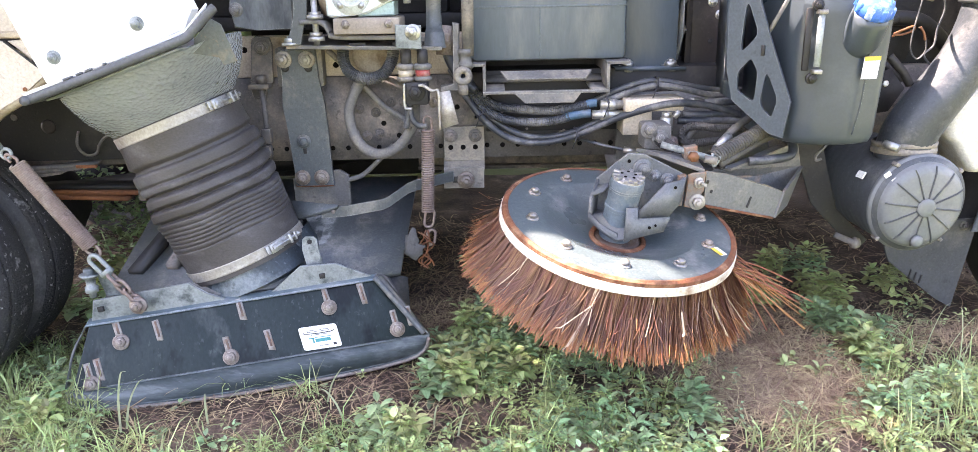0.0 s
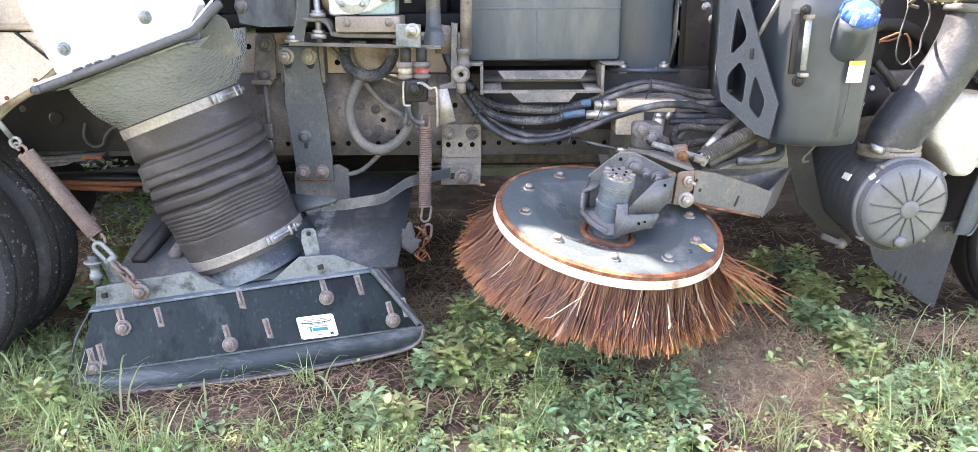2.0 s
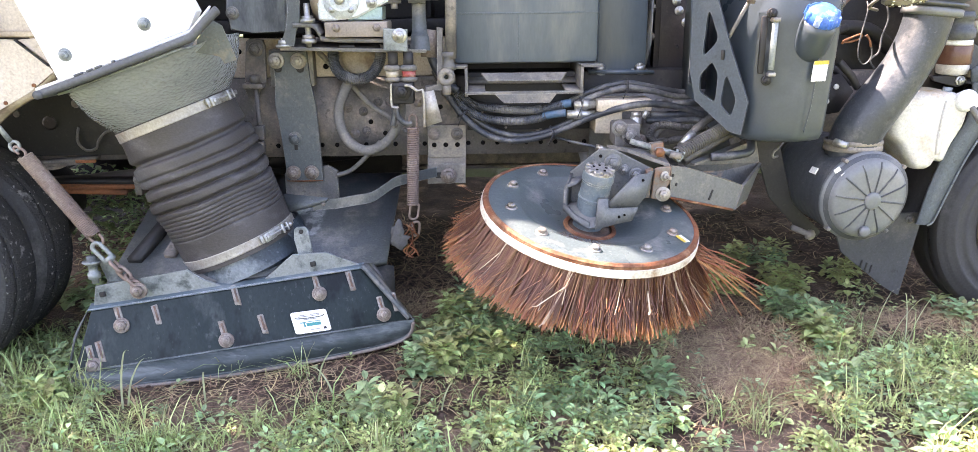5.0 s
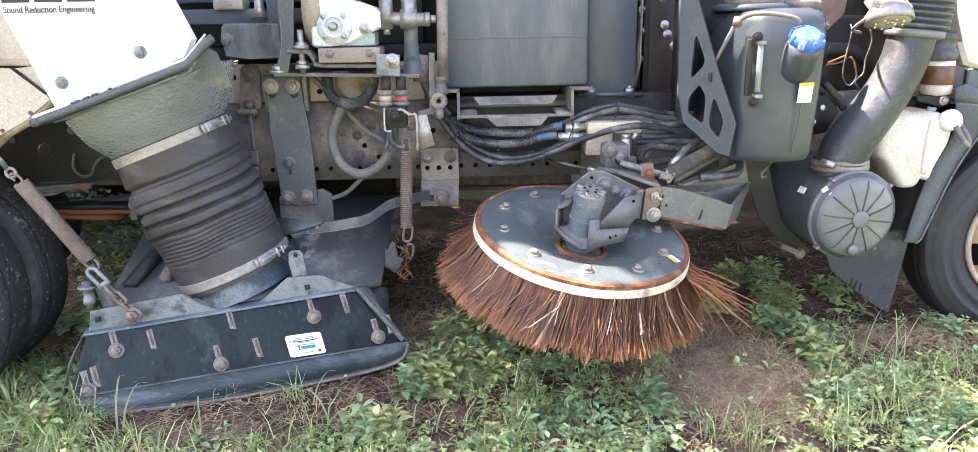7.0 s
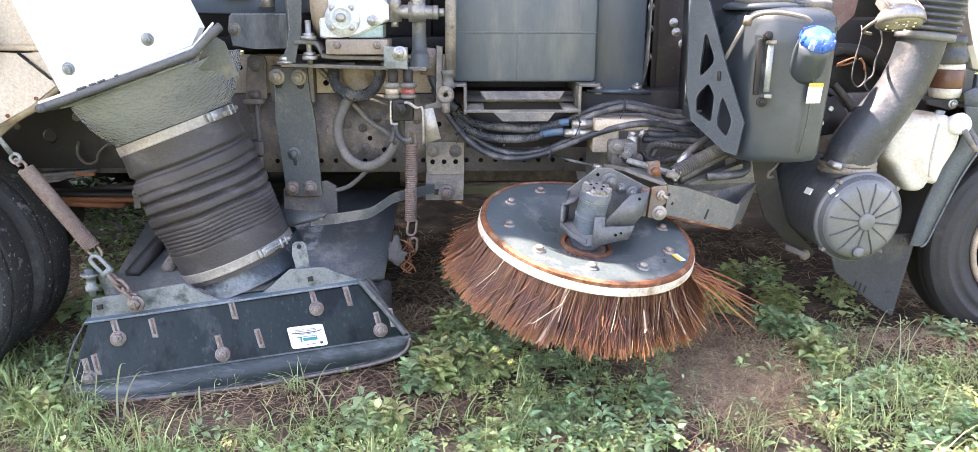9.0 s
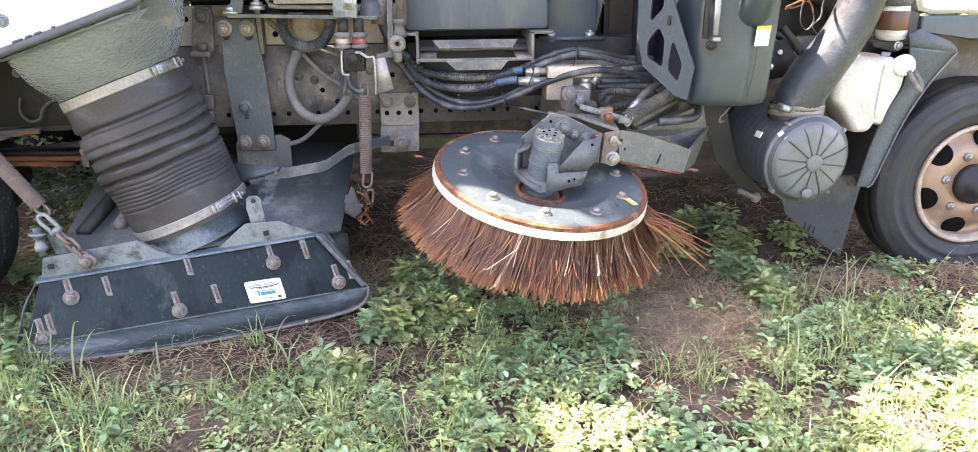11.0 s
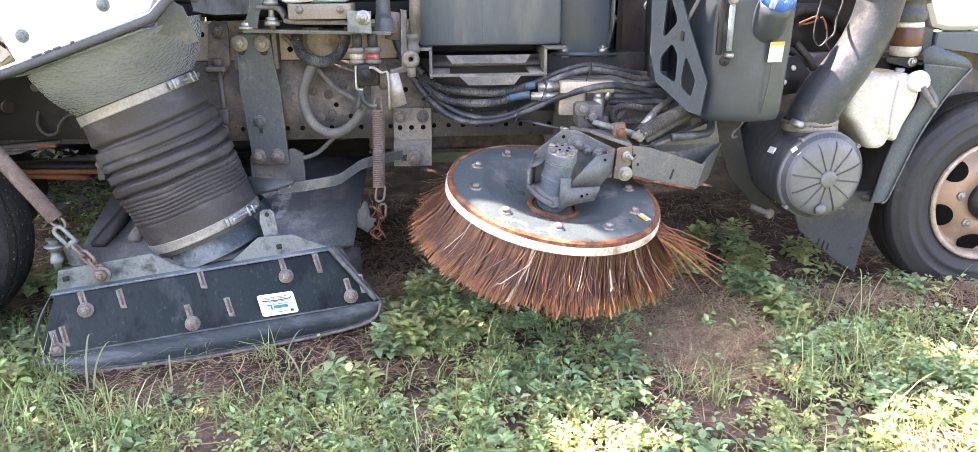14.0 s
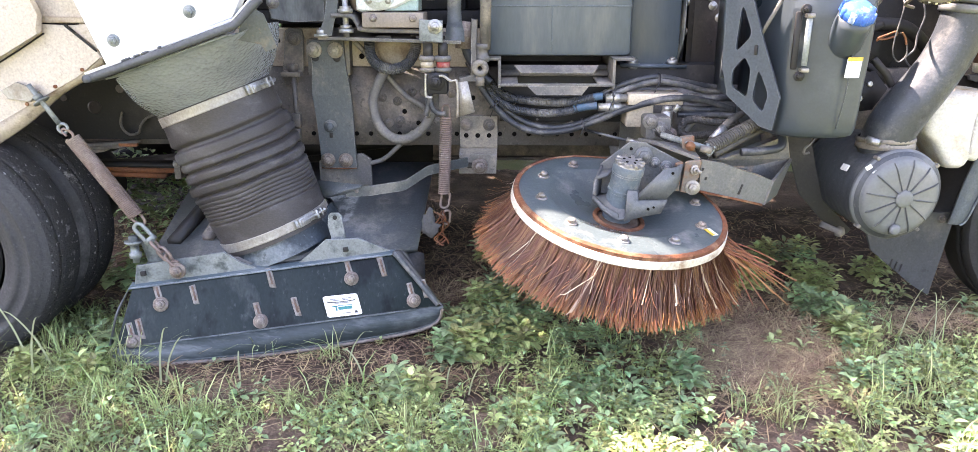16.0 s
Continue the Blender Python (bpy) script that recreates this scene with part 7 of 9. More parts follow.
fj = thing("strainer_jar", (2.07, 2.95, 1.02), "fluid strainer with black lid and brown bowl", "strainer")
part("bowl", lathe(B(), [(0.03, 0.0), (0.056, 0.008), (0.06, 0.03), (0.06, 0.05)], (2.085, 2.95, 1.03), (0, 0, 1), 24), M_BOTTLE, fj, "white bowl bottom")
part("band", lathe(B(), [(0.061, 0.0), (0.063, 0.004), (0.063, 0.07), (0.06, 0.075)], (2.085, 2.95, 1.075), (0, 0, 1), 24), material("brown_bowl", (0.15, 0.07, 0.045), (0.11, 0.05, 0.035), rough=0.3), fj, "brown bowl band")
part("collar", lathe(B(), [(0.06, 0), (0.058, 0.02)], (2.085, 2.95, 1.15), (0, 0, 1), 24), M_LABEL, fj)
part("lid", lathe(B(), [(0.06, 0), (0.068, 0.01), (0.068, 0.04), (0.058, 0.05), (0.055, 0.08), (0.062, 0.085), (0.05, 0.11)], (2.08, 2.95, 1.17), (0, 0, 1), 24), M_CANISTER, fj)
part("hanger", plate(B(), xz([(1.99, 1.03), (2.12, 1.035), (2.14, 1.0), (2.1, 0.985), (2.0, 1.01)], 2.92), 0.02, 0.003, way=(0, 1, 0)), M_DARK, fj)
hex_bolt("hanger_bolt", (2.105, 2.918, 1.012), (0, -1, 0), 0.013, fj, M_ZINC)

ff = thing("front_fender", (2.15, 2.9, 0.42), "dusty blue-grey plastic front fender lip", "fender")
bm = B()
pts_o = [(2.035, 0.423), (2.06, 0.445), (2.10, 0.56), (2.16, 0.72), (2.24, 0.865), (2.335, 0.985)]
pts_i = [(1.985, 0.43), (1.995, 0.47), (2.02, 0.60), (2.065, 0.74), (2.13, 0.87), (2.13, 1.01)]
strip(bm, [Vector((x, 2.865, z)) for x, z in pts_i], [Vector((x, 2.875, z)) for x, z in pts_o], 0.014)
part("skirt", bm, M_FENDER, ff)
part("rolled_edge", tube(B(), [(x, 2.872, z) for x, z in pts_o], 0.0045, 8), M_FENDER, ff)
part("inner_liner", plate(B(), [(2.33, 2.88, 0.99), (2.13, 2.88, 1.01), (2.13, 3.25, 1.01), (2.33, 3.25, 0.99)], 0.01), M_DARK, ff)
part("arch", strip(B(), [Vector((x - 0.005, 2.88, z)) for x, z in pts_o], [Vector((x - 0.005, 3.25, z)) for x, z in pts_o], 0.01), M_DARK, ff)
part("upper_skirt", plate(B(), xz([(2.13, 1.01), (2.335, 0.985), (2.33, 1.005), (2.3, 1.03), (2.16, 1.08), (2.12, 1.06)], 2.872), 0.014, way=(0, 1, 0)), M_FENDER, ff)
mf = thing("mud_flap", (1.87, 2.94, 0.08), "thin grey rubber mud flap behind the front wheel", "mud flap")
part("flap", plate(B(), [(1.66, 2.94, 0.45), (2.055, 2.94, 0.46), (2.03, 2.94, 0.3), (1.999, 2.94, 0.085), (1.93, 2.94, 0.125), (1.72, 2.94, 0.29)], 0.012, 0.002, way=(0, 1, 0)), material("flap_rubber", (0.046, 0.05, 0.054), (0.036, 0.039, 0.042), rough=0.6, dirt=(0.09, 0.085, 0.078), dirt_amount=0.35, dirt_scale=5), mf)
for k in range(3):
    part("cut", box(B(), (1.815 + 0.022 * k, 2.938, 0.235 - 0.012 * k), (0.006, 0.006, 0.035), (0, 12, 0), bev=0.001), M_DARK, mf)
hex_bolt("bolt", (2.0, 2.938, 0.43), (0, -1, 0), 0.012, mf, M_RAIL)

cab = thing("truck_cab", (2.6, 3.3, 1.08), "cream cab corner over grey sill trim", "cab")
part("side_panel", plate(B(), xz([(2.10, 1.42), (2.14, 1.36), (2.15, 1.24), (2.19, 1.15), (2.25, 1.135), (3.6, 1.135), (3.6, 2.1), (2.05, 2.1)], 2.94), 0.35, 0.015, way=(0, 1, 0)), M_CAB, cab)
part("sill_trim", plate(B(), xz([(2.2, 1.128), (2.2, 1.06), (2.33, 1.05), (2.42, 1.03), (3.6, 1.03), (3.6, 1.128)], 2.93), 0.04, 0.006, way=(0, 1, 0)), M_TANK_DARK, cab)
part("sill_trim", plate(B(), xz([(2.10, 1.17), (2.195, 1.14), (2.195, 1.05), (2.13, 1.05)], 2.945), 0.03, 0.004, way=(0, 1, 0)), M_CANISTER, cab)
part("pillar", plate(B(), xz([(1.95, 1.3), (2.09, 1.28), (2.13, 1.15), (2.13, 1.6), (1.93, 1.6)], 3.05), 0.05, 0.004, way=(0, 1, 0)), M_CREAM, cab)

# engine bay clutter between tank and intake
eb2 = thing("engine_bracket", (1.58, 2.95, 1.25), "rusty brown bracket plate in the engine bay", "bracket")
part("plate", plate(B(), xz([(1.50, 1.50), (1.68, 1.50), (1.66, 1.36), (1.60, 1.30), (1.50, 1.295)], 2.92), 0.02, 0.003, way=(0, 1, 0)), material("red_brown_paint", (0.13, 0.055, 0.045), (0.2, 0.15, 0.13), rough=0.65, scale=14, dirt=(0.25, 0.21, 0.18), dirt_amount=0.4), eb2)
for x in (1.515, 1.55, 1.585):
    hex_bolt("bolt", (x, 2.918, 1.315), (0, -1, 0), 0.014, eb2, M_DUSTY)
flap = thing("engine_splash_flap", (1.5, 2.95, 0.86), "black rubber splash flap with two bright rivets", "flap")
part("sheet", plate(B(), [(1.49, 2.9, 1.02), (1.60, 2.88, 1.05), (1.66, 2.88, 0.98), (1.60, 2.86, 0.90), (1.53, 2.86, 0.89), (1.47, 2.88, 0.95)], 0.01), M_DARK, flap)
for p in ((1.505, 2.865, 0.985), (1.58, 2.862, 1.0), (1.545, 2.855, 0.945)):
    part("rivet", lathe(B(), [(0.012, 0), (0.008, 0.006)], p, (0, -1, 0.1), 10), M_LABEL, flap)
WIRES = [
        ("thin grey wire loop in the engine bay", [(1.64, 2.82, 1.32), (1.636, 2.8, 1.285), (1.62, 2.8, 1.185), (1.62, 2.8, 1.122), (1.646, 2.8, 1.091), (1.672, 2.8, 1.121), (1.66, 2.8, 1.176), (1.638, 2.8, 1.198)], 0.0028, M_HOSE),
        ("thin wire bundle in the engine bay", [(1.70, 2.82, 1.33), (1.708, 2.8, 1.3), (1.718, 2.8, 1.254), (1.702, 2.8, 1.192), (1.698, 2.8, 1.137), (1.669, 2.8, 1.105), (1.70, 2.8, 1.065)], 0.0036, M_HOSE),
        ("thin pale wire with orange insulation", [(1.64, 2.795, 1.2), (1.655, 2.795, 1.18), (1.663, 2.795, 1.155)], 0.0045, M_ORANGE),
        ("coiled copper-coloured wire in the engine bay", [(1.575, 2.85, 1.165), (1.60, 2.84, 1.185), (1.64, 2.84, 1.2), (1.64, 2.84, 1.185), (1.60, 2.84, 1.172), (1.575, 2.84, 1.175), (1.61, 2.84, 1.19)], 0.004, M_ORANGE),
]
WIRES += [
        ("short black rubber engine hose", [(1.4, 3.05, 1.02), (1.5, 2.98, 1.06), (1.6, 2.95, 1.06), (1.68, 2.95, 1.0)], 0.016, M_DARK),
        ("black engine hose behind the tank", [(1.42, 3.0, 1.1), (1.5, 2.98, 1.14), (1.58, 2.98, 1.19), (1.66, 3.0, 1.22)], 0.016, M_DARK),
        ("corrugated conduit with a connector", [(1.56, 2.82, 1.1), (1.585, 2.81, 1.07), (1.61, 2.81, 1.045), (1.64, 2.81, 1.0)], 0.015, M_DARK),
        ("grey cable beside the tank's filler", [(1.36, 2.8, 1.39), (1.42, 2.78, 1.40), (1.5, 2.8, 1.39)], 0.022, M_HOSE_GREY),
        ("black pipe under the tank bracket", [(1.30, 2.95, 0.86), (1.27, 2.95, 0.75), (1.23, 2.93, 0.62)], 0.016, M_DUSTY),
        ("small wire hook beside the air cleaner", [(1.384, 2.84, 0.79), (1.364, 2.83, 0.77), (1.344, 2.83, 0.75), (1.344, 2.83, 0.73), (1.364, 2.83, 0.735)], 0.005, M_DUSTY)]
for lab_, pts, r, m in WIRES:
    part("cable", tube(B(), pts, r, 8), m, None, lab_, "cable")
eng = thing("engine_block", (1.75, 3.4, 0.75), "dark greasy engine block under the cab", "engine")
part("block", span(B(), (1.35, 3.3, 0.75), (2.1, 3.7, 1.35), 0.04), M_DARK, eng)
part("sump", span(B(), (1.45, 3.32, 0.6), (2.0, 3.66, 0.75), 0.04), M_DARK, eng)
part("pulley", lathe(B(), [(0.1, 0), (0.1, 0.02), (0.08, 0.03), (0.1, 0.04), (0.1, 0.06)], (1.75, 3.3, 1.1), (0, -1, 0), 28), M_DARK, eng)
part("pipe", tube(B(), [(1.5, 3.28, 1.28), (1.65, 3.2, 1.22), (1.85, 3.2, 1.2), (2.0, 3.25, 1.1)], 0.03, 12), M_DARK, eng)

# ---- gutter broom ----
DC = Vector((0.572, 2.515, 0.618))
BM = Matrix.Translation(DC) @ Euler((0, radians(8.5), 0)).to_matrix().to_4x4() @ Euler((radians(11.8), 0, 0)).to_matrix().to_4x4()


def bpart(name, bm, mat, parent, label="", kind="", smooth=38):
    bmesh.ops.transform(bm, matrix=BM, verts=bm.verts)
    return part(name, bm, mat, parent, label, kind=kind, smooth=smooth)


def bl(p):
    return BM @ Vector(p)


UPN = BM.to_3x3() @ Vector((0, 0, 1))
brm = thing("gutter_broom", (0.6, 2.5, 0.25), "round gutter broom with grey deck and brown wire bristles, raised", "broom")
RD = 0.388
deck = bpart("deck", lathe(B(), [(0.05, -0.06), (0.11, -0.06), (0.13, -0.056), (0.17, -0.041), (0.21, -0.023), (0.24, -0.0095), (0.254, -0.0035), (0.26, -0.0012), (0.268, -0.0002), (0.33, 0.001), (RD - 0.02, 0.0), (RD - 0.01, -0.003)], (0, 0, 0), (0, 0, 1), 72, caps=False), M_DECK, brm, "scuffed blue-grey steel deck")
bpart("rusty_rim", lathe(B(), [(RD - 0.017, 0.0005), (RD - 0.008, 0.003), (RD + 0.002, -0.002), (RD + 0.003, -0.016), (RD - 0.008, -0.018)], (0, 0, 0), (0, 0, 1), 72, caps=False), M_RUST, brm, "rusty rim edge")
bpart("white_band", lathe(B(), [(RD - 0.006, -0.012), (RD + 0.006, -0.015), (RD + 0.008, -0.042), (RD - 0.004, -0.046)], (0, 0, 0), (0, 0, 1), 72, caps=False), M_BAND, brm, "worn white painted band")
# underside is near-black, unlike the blue-grey deck top
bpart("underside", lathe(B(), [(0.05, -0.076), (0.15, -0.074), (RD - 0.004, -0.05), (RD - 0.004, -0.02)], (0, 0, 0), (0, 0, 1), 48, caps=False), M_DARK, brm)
for k in range(10):
    q = radians(36 * k + 14)
    p = bl((0.30 * math.cos(q), 0.30 * math.sin(q), 0.001))
    hex_bolt("deck_bolt", p, UPN, 0.0145, deck, M_RUST_PALE if k % 3 == 0 else M_FITTING, length=0.0125)
bpart("hub_ring", lathe(B(), [(0.096, -0.053), (0.094, -0.046), (0.088, -0.044), (0.08, -0.046), (0.078, -0.053)], (0.004, -0.033, -0.006), (0, 0, 1), 40, caps=False), M_RUST, brm, "rusty hub ring")
bpart("hub_well", lathe(B(), [(0.079, -0.052), (0.06, -0.0515), (0.02, -0.0515)], (0.004, -0.033, -0.006), (0, 0, 1), 36), M_GROOVE, brm, "rust-stained hub face")
bpart("decal", box(B(), (0.305, -0.15, 0.004), (0.024, 0.046, 0.003), (0, 0, 30), bev=0.001), M_LABEL, deck, "small worn white and yellow decal")
bpart("decal_strip", box(B(), (0.298, -0.154, 0.0045), (0.013, 0.045, 0.003), (0, 0, 30), bev=0.001), M_YELLOW, deck)
cau = lettering("caution_lettering", "CAUTION", (0, 0, 0), 0.0095, deck, M_INK)
cau.matrix_world = Matrix.Diagonal((U, U, U, 1)) @ BM @ pose(0.318, -0.176, 0.0062, 0, 0, 120) @ Matrix.Diagonal((1 / U, 1 / U, 1 / U, 1))
cau.matrix_parent_inverse = Matrix.Translation(PLACED[deck.name]).inverted()
# motor and its yoke
MO = Vector((-0.004, -0.022, 0))
bpart("motor", lathe(B(), [(0.053, -0.055), (0.053, 0.05), (0.056, 0.052), (0.056, 0.062), (0.053, 0.064), (0.052, 0.118), (0.054, 0.12), (0.054, 0.126), (0.056, 0.128), (0.055, 0.152), (0.052, 0.156)], MO, (0, 0, 1), 32), M_MOTOR, brm, "blue-grey cylindrical hydraulic motor")
mc = bpart("motor_cap", lathe(B(), [(0.052, 0.154), (0.05, 0.162), (0.036, 0.163), (0.034, 0.17), (0.012, 0.171)], MO, (0, 0, 1), 32), M_FITTING, brm, "cast cap with radial lugs", smooth=30)
for k in range(10):
    q = 2 * math.pi * k / 10
    bpart("lug", box(B(), MO + Vector((0.041 * math.cos(q), 0.041 * math.sin(q), 0.1655)), (0.024, 0.0145, 0.013), (0, 0, math.degrees(q)), bev=0.003), M_FITTING, mc)
for k in range(5):
    q = 2 * math.pi * k / 5 + 0.3
    bpart("bolt_hole", lathe(B(), [(0.005, 0.168), (0.005, 0.1722), (0.003, 0.1722)], MO + Vector((0.023 * math.cos(q), 0.023 * math.sin(q), 0)), (0, 0, 1), 10), M_HOLE, mc)
yoke = part("yoke", plate(B(), xz([(0.506, 0.739), (0.611, 0.822), (0.664, 0.819), (0.814, 0.741), (0.813, 0.671), (0.70, 0.615), (0.502, 0.622)], 2.585), 0.012, 0.002, way=(0, 1, 0)), M_YOKE, brm, "dusty grey steel motor yoke", smooth=20)
part("side_plate", plate(B(), [(0.506, 2.587, 0.735), (0.475, 2.53, 0.684), (0.466, 2.479, 0.634), (0.50, 2.587, 0.622)], 0.01), M_YOKE, yoke, smooth=20)
part("side_flange", plate(B(), [(0.478, 2.535, 0.694), (0.50, 2.575, 0.716), (0.55, 2.575, 0.727), (0.525, 2.54, 0.706)], 0.008), M_YOKE, yoke, smooth=20)
part("floor", plate(B(), [(0.466, 2.479, 0.628), (0.507, 2.442, 0.594), (0.547, 2.415, 0.57), (0.575, 2.408, 0.576), (0.706, 2.434, 0.594), (0.76, 2.587, 0.62), (0.50, 2.587, 0.618)], 0.01), M_YOKE, yoke, smooth=20)
part("front_wall", plate(B(), [(0.466, 2.476, 0.65), (0.507, 2.439, 0.615), (0.55, 2.412, 0.596), (0.55, 2.412, 0.568), (0.507, 2.439, 0.592), (0.466, 2.476, 0.626)], 0.008), M_YOKE, yoke, smooth=20)
part("front_plate", plate(B(), [(0.776, 2.48, 0.753), (0.712, 2.456, 0.748), (0.617, 2.42, 0.662), (0.625, 2.423, 0.645), (0.64, 2.428, 0.638), (0.727, 2.461, 0.637), (0.755, 2.471, 0.667)], 0.01, way=(0, 1, 0)), M_YOKE, yoke, smooth=20)
part("front_plate", plate(B(), [(0.579, 2.404, 0.682), (0.615, 2.411, 0.681), (0.617, 2.411, 0.645), (0.725, 2.432, 0.642), (0.706, 2.429, 0.60), (0.573, 2.403, 0.572)], 0.012, way=(0, 1, 0)), M_YOKE, yoke, smooth=20)
part("end_web", plate(B(), [(0.776, 2.482, 0.753), (0.814, 2.585, 0.741), (0.80, 2.585, 0.66), (0.757, 2.473, 0.665)], 0.01), M_YOKE, yoke, smooth=20)
for x, z, r in ((0.66, 0.771, 0.022), (0.701, 0.744, 0.014), (0.745, 0.727, 0.017)):
    hex_bolt("yoke_bolt", (x, 2.583, z), (0, -1, 0), r, yoke, M_YOKE)
for p, r in (((0.614, 2.584, 0.796), 0.006), ((0.745, 2.467, 0.732), 0.005), ((0.655, 2.415, 0.615), 0.005), ((0.675, 2.42, 0.62), 0.004)):
    part("hole", lathe(B(), [(r, 0), (r, 0.003), (r * 0.6, 0.003)], p, (0, -1, 0), 12), M_HOLE, yoke)

# bristles: rows round the deck, bent outwards, of uneven length
def bristle_ring(count, seed, stray, thick):
    r = np.random.default_rng(seed)
    verts, faces = [], []
    for _ in range(count):
        ring, slot = int(r.integers(0, 4)), int(r.integers(0, 46))
        q = (slot + 0.5 * (ring % 2)) * 2 * math.pi / 46 + r.normal(0, 0.034)
        r0 = min(RD - 0.012, 0.265 + 0.036 * ring + r.normal(0, 0.008))
        tuft = noise.noise(Vector((slot * 7.3, ring * 3.1, 0.5)))
        lean = 0.10 + 0.36 * (r0 - 0.25) / 0.13 + 0.07 * tuft + r.normal(0, 0.06)
        ln = 0.202 + 0.01 * tuft + r.normal(0, 0.012)
        q2 = q - 0.16 + 0.12 * noise.noise(Vector((slot * 5.1, ring * 2.7, 9.0))) + r.normal(0, 0.07)
        if stray:
            q = r.uniform(0, 2 * math.pi)
            lean += abs(r.normal(0.08, 0.22))
            q2 = q + r.normal(-0.3, 0.4)
            ln *= r.uniform(0.65, 1.12)
        w = r.uniform(0.0009, 0.0017) * thick
        p0 = Vector((r0 * math.cos(q), r0 * math.sin(q), -0.035))
        o = Vector((math.cos(q2), math.sin(q2), 0))
        pts, rust = [], r.uniform(0.72, 0.98)
        for k in range(4):
            f = (0, 0.4, rust, 1)[k]
            an = lean * (0.72 + 0.5 * f)
            pts.append(p0 + o * (ln * f * math.sin(an)) + Vector((0, 0, -ln * f * math.cos(an))) + Vector((r.normal(0, 0.002), r.normal(0, 0.002), 0)) * f)
        b = len(verts)
        for p in pts:
            t = Vector((-o.y, o.x, 0))
            verts += [p + t * w, p - t * w * 0.5 + o * w * 0.87, p - t * w * 0.5 - o * w * 0.87]
        for k in range(3):
            for j in range(3):
                a0, a1 = b + k * 3 + j, b + k * 3 + (j + 1) % 3
                faces.append((a0, a1, a1 + 3, a0 + 3))
    me = bpy.data.meshes.new("bristles")
    m3 = Matrix.Diagonal((U, U, U, 1)) @ BM
    me.from_pydata([tuple(m3 @ v - PLACED[brm.name]) for v in verts], [], faces)
    me.polygons.foreach_set("material_index", [1 if (i // 3) % 3 == 2 else 0 for i in range(len(faces))])
    return me


for name, count, seed, stray, thick, mat, lab_ in (("bristles", 16500, 3, False, 1.0, M_BRISTLE, "dense brown wire bristles"), ("stray_bristles", 900, 5, True, 1.2, M_BRISTLE, "stray bent bristles"), ("pale_bristles", 120, 9, True, 1.5, M_BRISTLE_PALE, "pale bare bristles"), ("broad_bristles", 18, 14, True, 2.8, M_BRISTLE_PALE, "broad pale flat bristles")):
    me = bristle_ring(count, seed, stray, thick)
    me.materials.append(mat)
    me.materials.append(M_BRISTLE_TIP if mat == M_BRISTLE else mat)
    ob = new(name, me)
    ob.parent = brm
    PLACED[ob.name] = PLACED[brm.name]
    tagged(ob, lab_, kind="stuff")
# the loose tuft on the outer side
bm = B()
r_ = np.random.default_rng(4)
for k in range(26):
    p0 = bl((0.36, -0.1 + r_.normal(0, 0.05), -0.05))
    d = Vector((0.17 + r_.normal(0, 0.045), -0.03 + r_.normal(0, 0.03), -0.14 + r_.normal(0, 0.035)))
    tube(bm, [p0, p0 + d * 0.5 + Vector((0, 0, 0.01)), p0 + d], 0.0022, 4, step=2)
part("loose_tuft", bm, M_BRISTLE_TIP, brm, "loose tuft of splayed bristles", kind="stuff")

# ---- broom arm ----
arm = thing("broom_arm", (1.05, 2.65, 0.57), "dusty grey folded steel broom arm with a hinge", "arm")
part("front_plate", plate(B(), [(0.868, 2.56, 0.761), (0.943, 2.58, 0.746), (1.098, 2.62, 0.693), (1.159, 2.64, 0.665), (1.133, 2.64, 0.569), (0.866, 2.56, 0.643)], 0.012, way=(0, 1, 0)), M_ARM, arm, smooth=0)
part("bottom_plate", plate(B(), [(0.866, 2.565, 0.646), (1.133, 2.645, 0.572), (1.233, 2.80, 0.569), (0.90, 2.74, 0.655)], 0.012), M_ARM, arm, smooth=0)
part("rear_plate", plate(B(), [(0.90, 2.74, 0.735), (0.972, 2.74, 0.722), (1.276, 2.84, 0.794), (1.294, 2.84, 0.709), (1.233, 2.80, 0.569), (0.90, 2.74, 0.65)], 0.014, way=(0, 1, 0)), M_ARM, arm, smooth=0)
part("top_bar", plate(B(), [(0.955, 2.655, 0.745), (0.975, 2.64, 0.742), (1.27, 2.80, 0.805), (1.278, 2.85, 0.81)], 0.008), M_ARM, arm, "flat steel strut", smooth=0)
part("end_plate", plate(B(), [(1.159, 2.645, 0.665), (1.133, 2.645, 0.572), (1.233, 2.80, 0.572), (1.294, 2.84, 0.709)], 0.01), M_ARM, arm, smooth=0)
part("rusty_edge", plate(B(), [(0.87, 2.556, 0.648), (1.13, 2.636, 0.576), (1.13, 2.636, 0.568), (0.87, 2.556, 0.640)], 0.005, way=(0, -1, 0)), M_RUST, arm, "rusty lower edge")
part("top_plate", plate(B(), [(0.66, 2.72, 0.80), (0.72, 2.62, 0.80), (0.86, 2.56, 0.755), (0.86, 2.70, 0.775)], 0.012), M_ARM, arm, smooth=0)
part("link_plate", plate(B(), [(0.71, 2.80, 0.84), (0.76, 2.78, 0.85), (0.90, 2.60, 0.765), (0.855, 2.58, 0.755)], 0.014), M_DARK, arm, smooth=0)
hin = part("hinge", plate(B(), xz([(0.806, 0.752), (0.817, 0.758), (0.863, 0.762), (0.86, 0.698), (0.816, 0.64), (0.795, 0.645)], 2.545), 0.014, 0.002, way=(0, 1, 0)), M_HINGE, arm, "rust-edged hinge plate", smooth=20)
